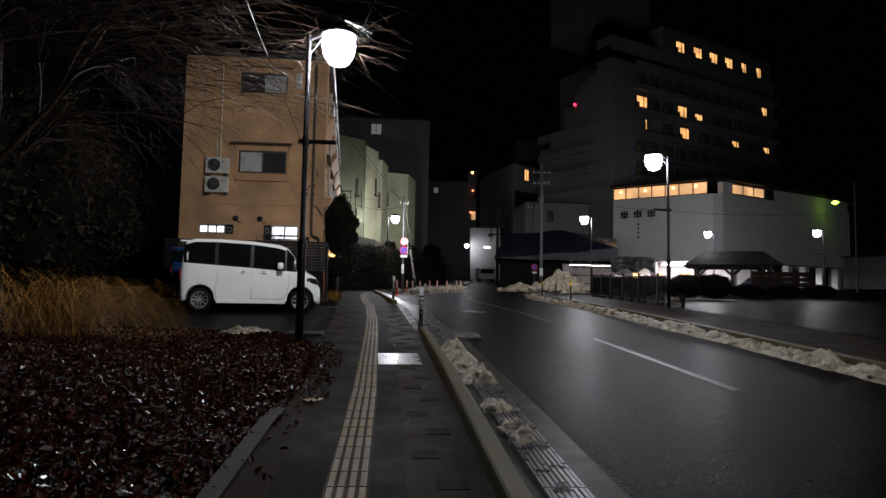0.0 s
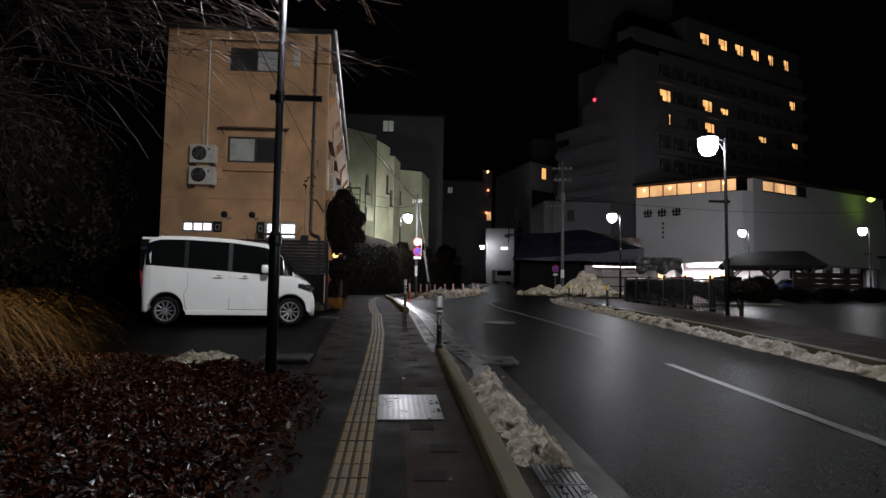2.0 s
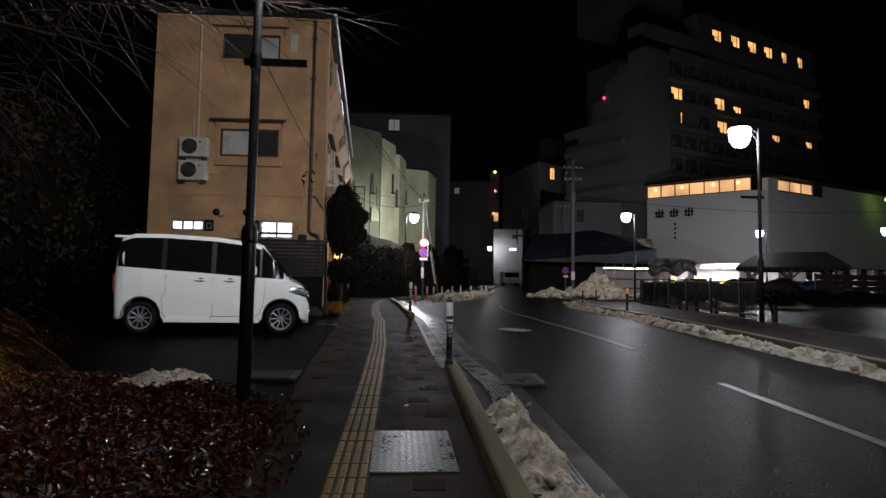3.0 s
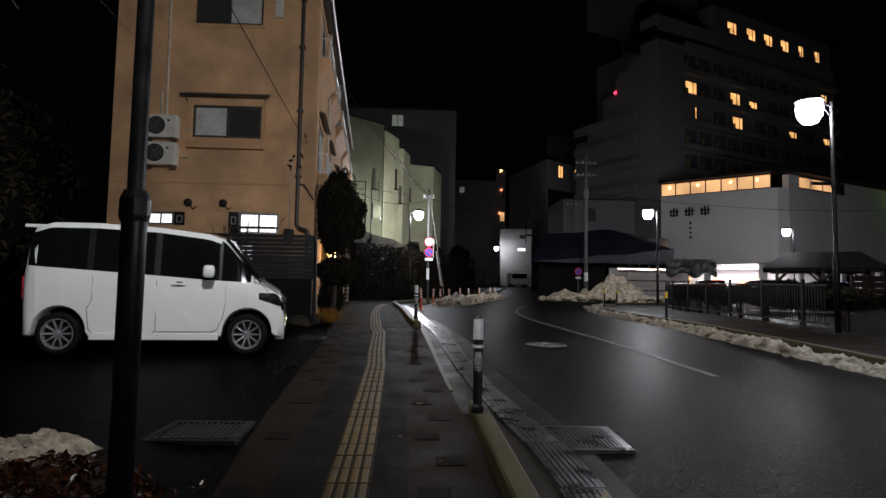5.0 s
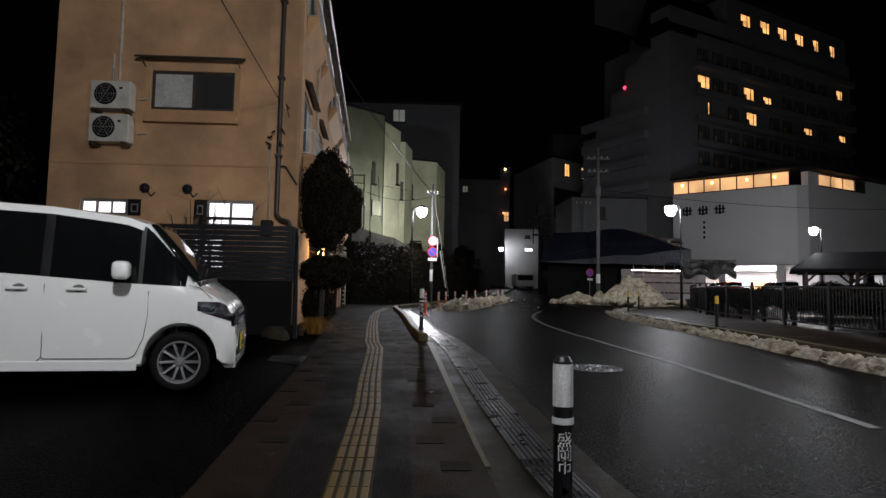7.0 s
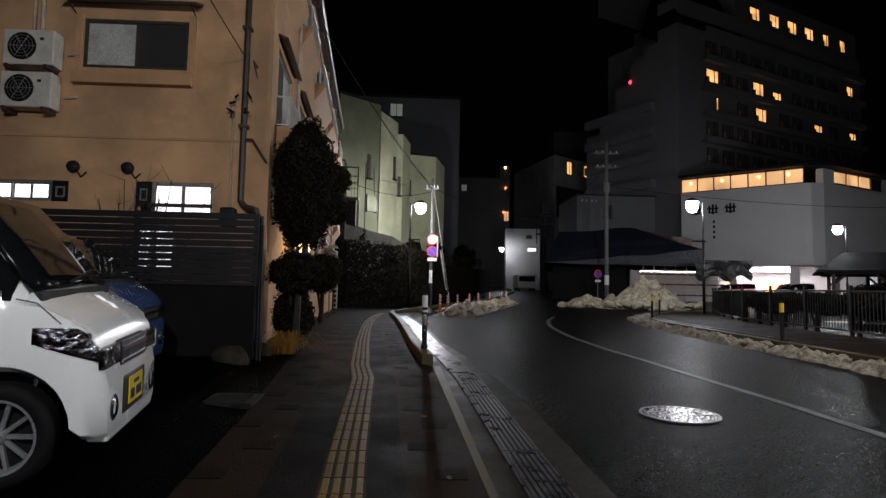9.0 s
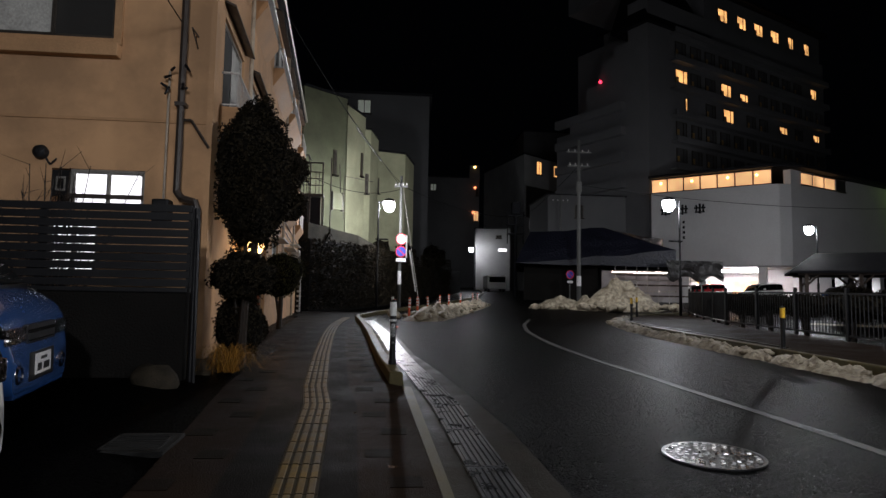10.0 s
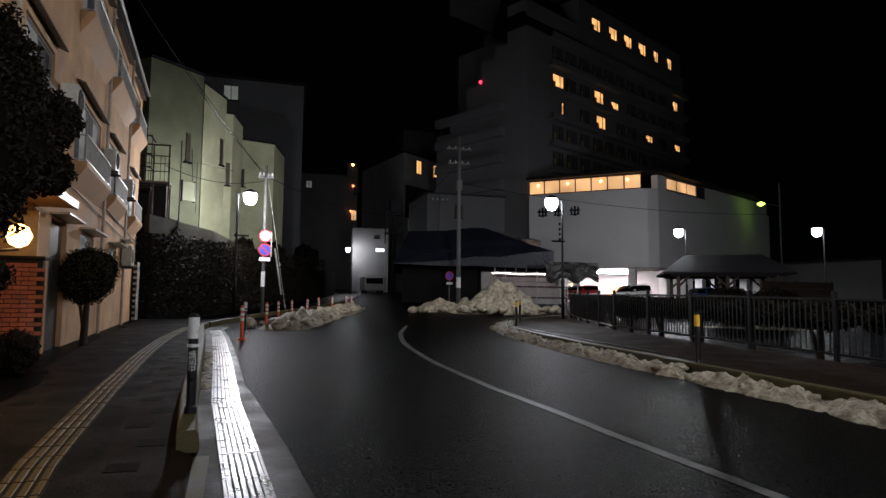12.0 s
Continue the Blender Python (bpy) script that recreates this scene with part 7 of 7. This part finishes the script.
for a0, a1, b in ((2.9, 4.3, 0.6), (5.6, 9.4, 0.6), (7.5, 9.6, 2.0)):
    t = part("ceiling_tube", boxed(a0, a1, b, b + 0.3, 5.2, 5.42, bevel=0.03), G_TUBE, podium)
    t.matrix_basis = pose(PA[0], PA[1], 0, 0, 0, ang)
for a0, a1, m, z0 in ((3.5, 5.2, G_WARM_LOW, 3.3), (6.5, 9.5, G_WARM, 3.4), (11.5, 14.0, G_WARM_LOW, 3.3)):
    t = part("lobby_window", boxed(a0, a1, -0.09, -0.01, z0, z0 + 1.3), m, podium)
    t.matrix_basis = far_shift @ pose(HO[0], HO[1], 0, 0, 0, math.degrees(math.atan2(U.y, U.x)))
data = bpy.data.lights.new("car_park_light", "AREA")
data.shape, data.size, data.size_y, data.energy, data.color = "RECTANGLE", 6, 1.2, 1100, (1.0, 0.88, 0.9)
cl = new("car_park_light", data)
cl.parent = podium
cl.matrix_basis = pose(PA[0], PA[1], 0, 0, 0, ang) @ pose(6.0, 2.2, 5.15)
data = bpy.data.lights.new("car_park_light", "AREA")
data.shape, data.size, data.size_y, data.energy, data.color = "RECTANGLE", 14, 1.5, 3000, (0.95, 0.95, 1.0)
cl = new("car_park_light", data)
cl.parent = podium
cl.matrix_basis = pose(Pcut2[0], Pcut2[1], 0, 0, 0, ang2) @ pose(10, 4.0, 5.15)
car(pose(30.4, 64.2, rise(64), 0, 0, 195), M_CARWHITE, "white wagon parked before the lit hotel car park", 1.6, plate_mat=M_SIGNWHITE)
car(pose(26.2, 65.5, rise(65.5), 0, 0, 200), M_CARRED, "red car parked before the hotel", 1.45, plate_mat=M_SIGNWHITE)
car(pose(36.6, 63.0, rise(63), 0, 0, 190), M_CARBLUE, "dark car parked before the hotel", 1.45, plate_mat=M_SIGNWHITE)
quad_block("long_building", [(62, 66), (110, 84), (108, 98), (58, 80)], 3, 7.0, M_GREYWALL, "low grey building behind the car park lamps", 0.2, [(0, 3 + 5 * k, 6 + 5 * k, 5.6, 6.8, G_DIM) for k in range(8)])

# ---- park: fence, shelter, screen ----
FENCE = [(14.2, 42.0), (12.2, 37.2), (10.6, 32.6), (9.95, 27), (9.7, 21.5)]
fence = thing("park_fence", Matrix(), "black steel park fence with thin upright bars", "fence")
bar_mesh = mesh_of(rods(((0, 0, 0.12), (0, 0, 1.02), 0.011), seg=5), "bar", M_BLACK)
post_mesh = mesh_of(boxed(-0.035, 0.035, -0.035, 0.035, -0.05, 1.15, bevel=0.008), "post", M_BLACK)
acc = 0
many = bmesh.new()
count = 0
for a, b in zip(FENCE, FENCE[1:]):
    a, b = Vector(a), Vector(b)
    n = int((b - a).length / 0.125)
    for k in range(n):
        p = a.lerp(b, k / n)
        if acc % 16 == 0:
            piece("post", post_mesh, fence, pose(p.x, p.y, rise(p.y) + 0.09))
        elif count < 280:
            piece("bar", bar_mesh, fence, pose(p.x, p.y, rise(p.y) + 0.09))
            count += 1
        else:
            rod(many, (p.x, p.y, rise(p.y) + 0.21), (p.x, p.y, rise(p.y) + 1.1), 0.011, seg=5)
        acc += 1
    m = max(1, int((b - a).length / 2))
    for z in (0.12, 1.02):
        bm = bmesh.new()
        for k in range(m):
            p, q = a.lerp(b, k / m), a.lerp(b, (k + 1) / m)
            rod(bm, (p.x, p.y, rise(p.y) + 0.09 + z), (q.x, q.y, rise(q.y) + 0.09 + z), 0.022, seg=6)
        part("rail", bm, M_BLACK, fence)
tagged(part("bars_beyond", many, M_BLACK, fence), kind="stuff")

shelter = thing("park_shelter", pose(25.86, 46.25, rise(46.3) - 0.1, 0, 0, -30), "open timber park shelter with a dark hipped roof", "shelter")
bm = bmesh.new()
v = [bm.verts.new(p) for p in ((-3.3, -2.2, 2.3), (3.3, -2.2, 2.3), (3.3, 2.2, 2.3), (-3.3, 2.2, 2.3), (-1.9, 0, 3.5), (2.1, 0, 3.5), (-3.3, -2.2, 2.42), (3.3, -2.2, 2.42), (3.3, 2.2, 2.42), (-3.3, 2.2, 2.42))]
for f in ((0, 1, 2, 3), (0, 1, 7, 6), (1, 2, 8, 7), (2, 3, 9, 8), (3, 0, 6, 9), (6, 7, 5, 4), (7, 8, 5), (8, 9, 4, 5), (9, 6, 4)):
    bm.faces.new([v[k] for k in f])
part("roof", bm, M_SLATE, shelter)
for x in (-2.5, 0, 2.5):
    for y in (-1.7, 1.7):
        part("post", boxed(x - 0.09, x + 0.09, y - 0.09, y + 0.09, 0, 2.35, bevel=0.01), M_TIMBER, shelter)
        for s in (-1, 1):
            if abs(x + s * 0.7) < 2.9:
                part("brace", rods(((x, y, 1.65), (x + s * 0.7, y, 2.33), 0.06), seg=6), M_TIMBER, shelter)
for y in (-1.7, 1.7):
    part("beam", boxed(-2.9, 2.9, y - 0.07, y + 0.07, 2.2, 2.34), M_TIMBER, shelter)
part("bench", boxed(-2.4, 2.4, 1.0, 1.4, 0.4, 0.47, bevel=0.01), M_TIMBER, shelter)
scr = thing("board_screen", pose(25.2, 42.6, rise(42.6)), "dark boarded screen before the park shelter", "screen fence")
for k in range(5):
    part("board", boxed(0, 4.6, -0.03, 0.03, 0.1 + 0.36 * k, 0.44 + 0.36 * k, bevel=0.006), M_TIMBER, scr)
for x in (0.05, 2.3, 4.55):
    part("post", boxed(x - 0.05, x + 0.05, 0.031, 0.13, 0, 1.95), M_TIMBER, scr)
for k, (x, y) in enumerate(((12.4, 36.2), (11.7, 34.4), (11.2, 32.6), (10.95, 30.8), (10.75, 29.0), (10.6, 27.2), (10.45, 25.4), (10.4, 23.6), (10.35, 21.8))):
    bush(x, y, rise(y), 0.42, 1.0, 0.3, 800, 140 + k, "dark clipped hedge behind the park fence", "hedge", 0.5, None, (0.05, 0.1), 0.12)
for k in range(6):
    bush(17.0 + 2.2 * k, 41.5 - 0.4 * k, rise(41), 1.3, 0.6, 0.5, 900, 160 + k, "low dark clipped hedge in the park", "hedge", 0.0, None, (0.06, 0.13), 0.12)
for k, (x, y) in enumerate(((16.9, 35.2), (18.3, 34.6))):
    bush(x, y, rise(y), 1.0, 0.8, 0.75, 2200, 180 + k, "large dark clipped hedge block in the park", "hedge", 0.0, None, (0.06, 0.13), 0.12)
# tall thin pole with a green-white lamp far off
gl = thing("tall_lamp", pose(57.5, 74.2, rise(74)), "tall thin lamp post with a greenish light far off", "street lamp")
part("pole", lathe([(0.1, 0), (0.07, 13.5), (0.02, 13.52)], 10), M_POLE, gl)
part("arm", rods(((0, 0, 10.8), (-2.4, 0, 11.0), 0.05)), M_POLE, gl)
o = part("lamp_head", lathe([(0.1, -0.25), (0.45, 0), (0.1, 0.25)], 14), G_GREEN, gl)
o.location = (-2.6, 0, 10.9)

# wooded hill that closes the view behind the houses
bm = bmesh.new()
rows = []
for i in range(40):
    a = math.pi * (0.02 + 0.96 * i / 39)
    rows.append([bm.verts.new((260 * math.cos(a) * (1 + 0.05 * j), 120 + 200 * math.sin(a) * (1 + 0.05 * j), 2 + (0, 8, 14, 18)[j] * (1 + 0.4 * noise.noise(Vector((a * 5, j, 0)))))) for j in range(4)])
for r, u in zip(rows, rows[1:]):
    for j in range(3):
        bm.faces.new((r[j], r[j + 1], u[j + 1], u[j]))
setting("backdrop", bm, M_CORE, "dark wooded hills in the night", "hill", True)
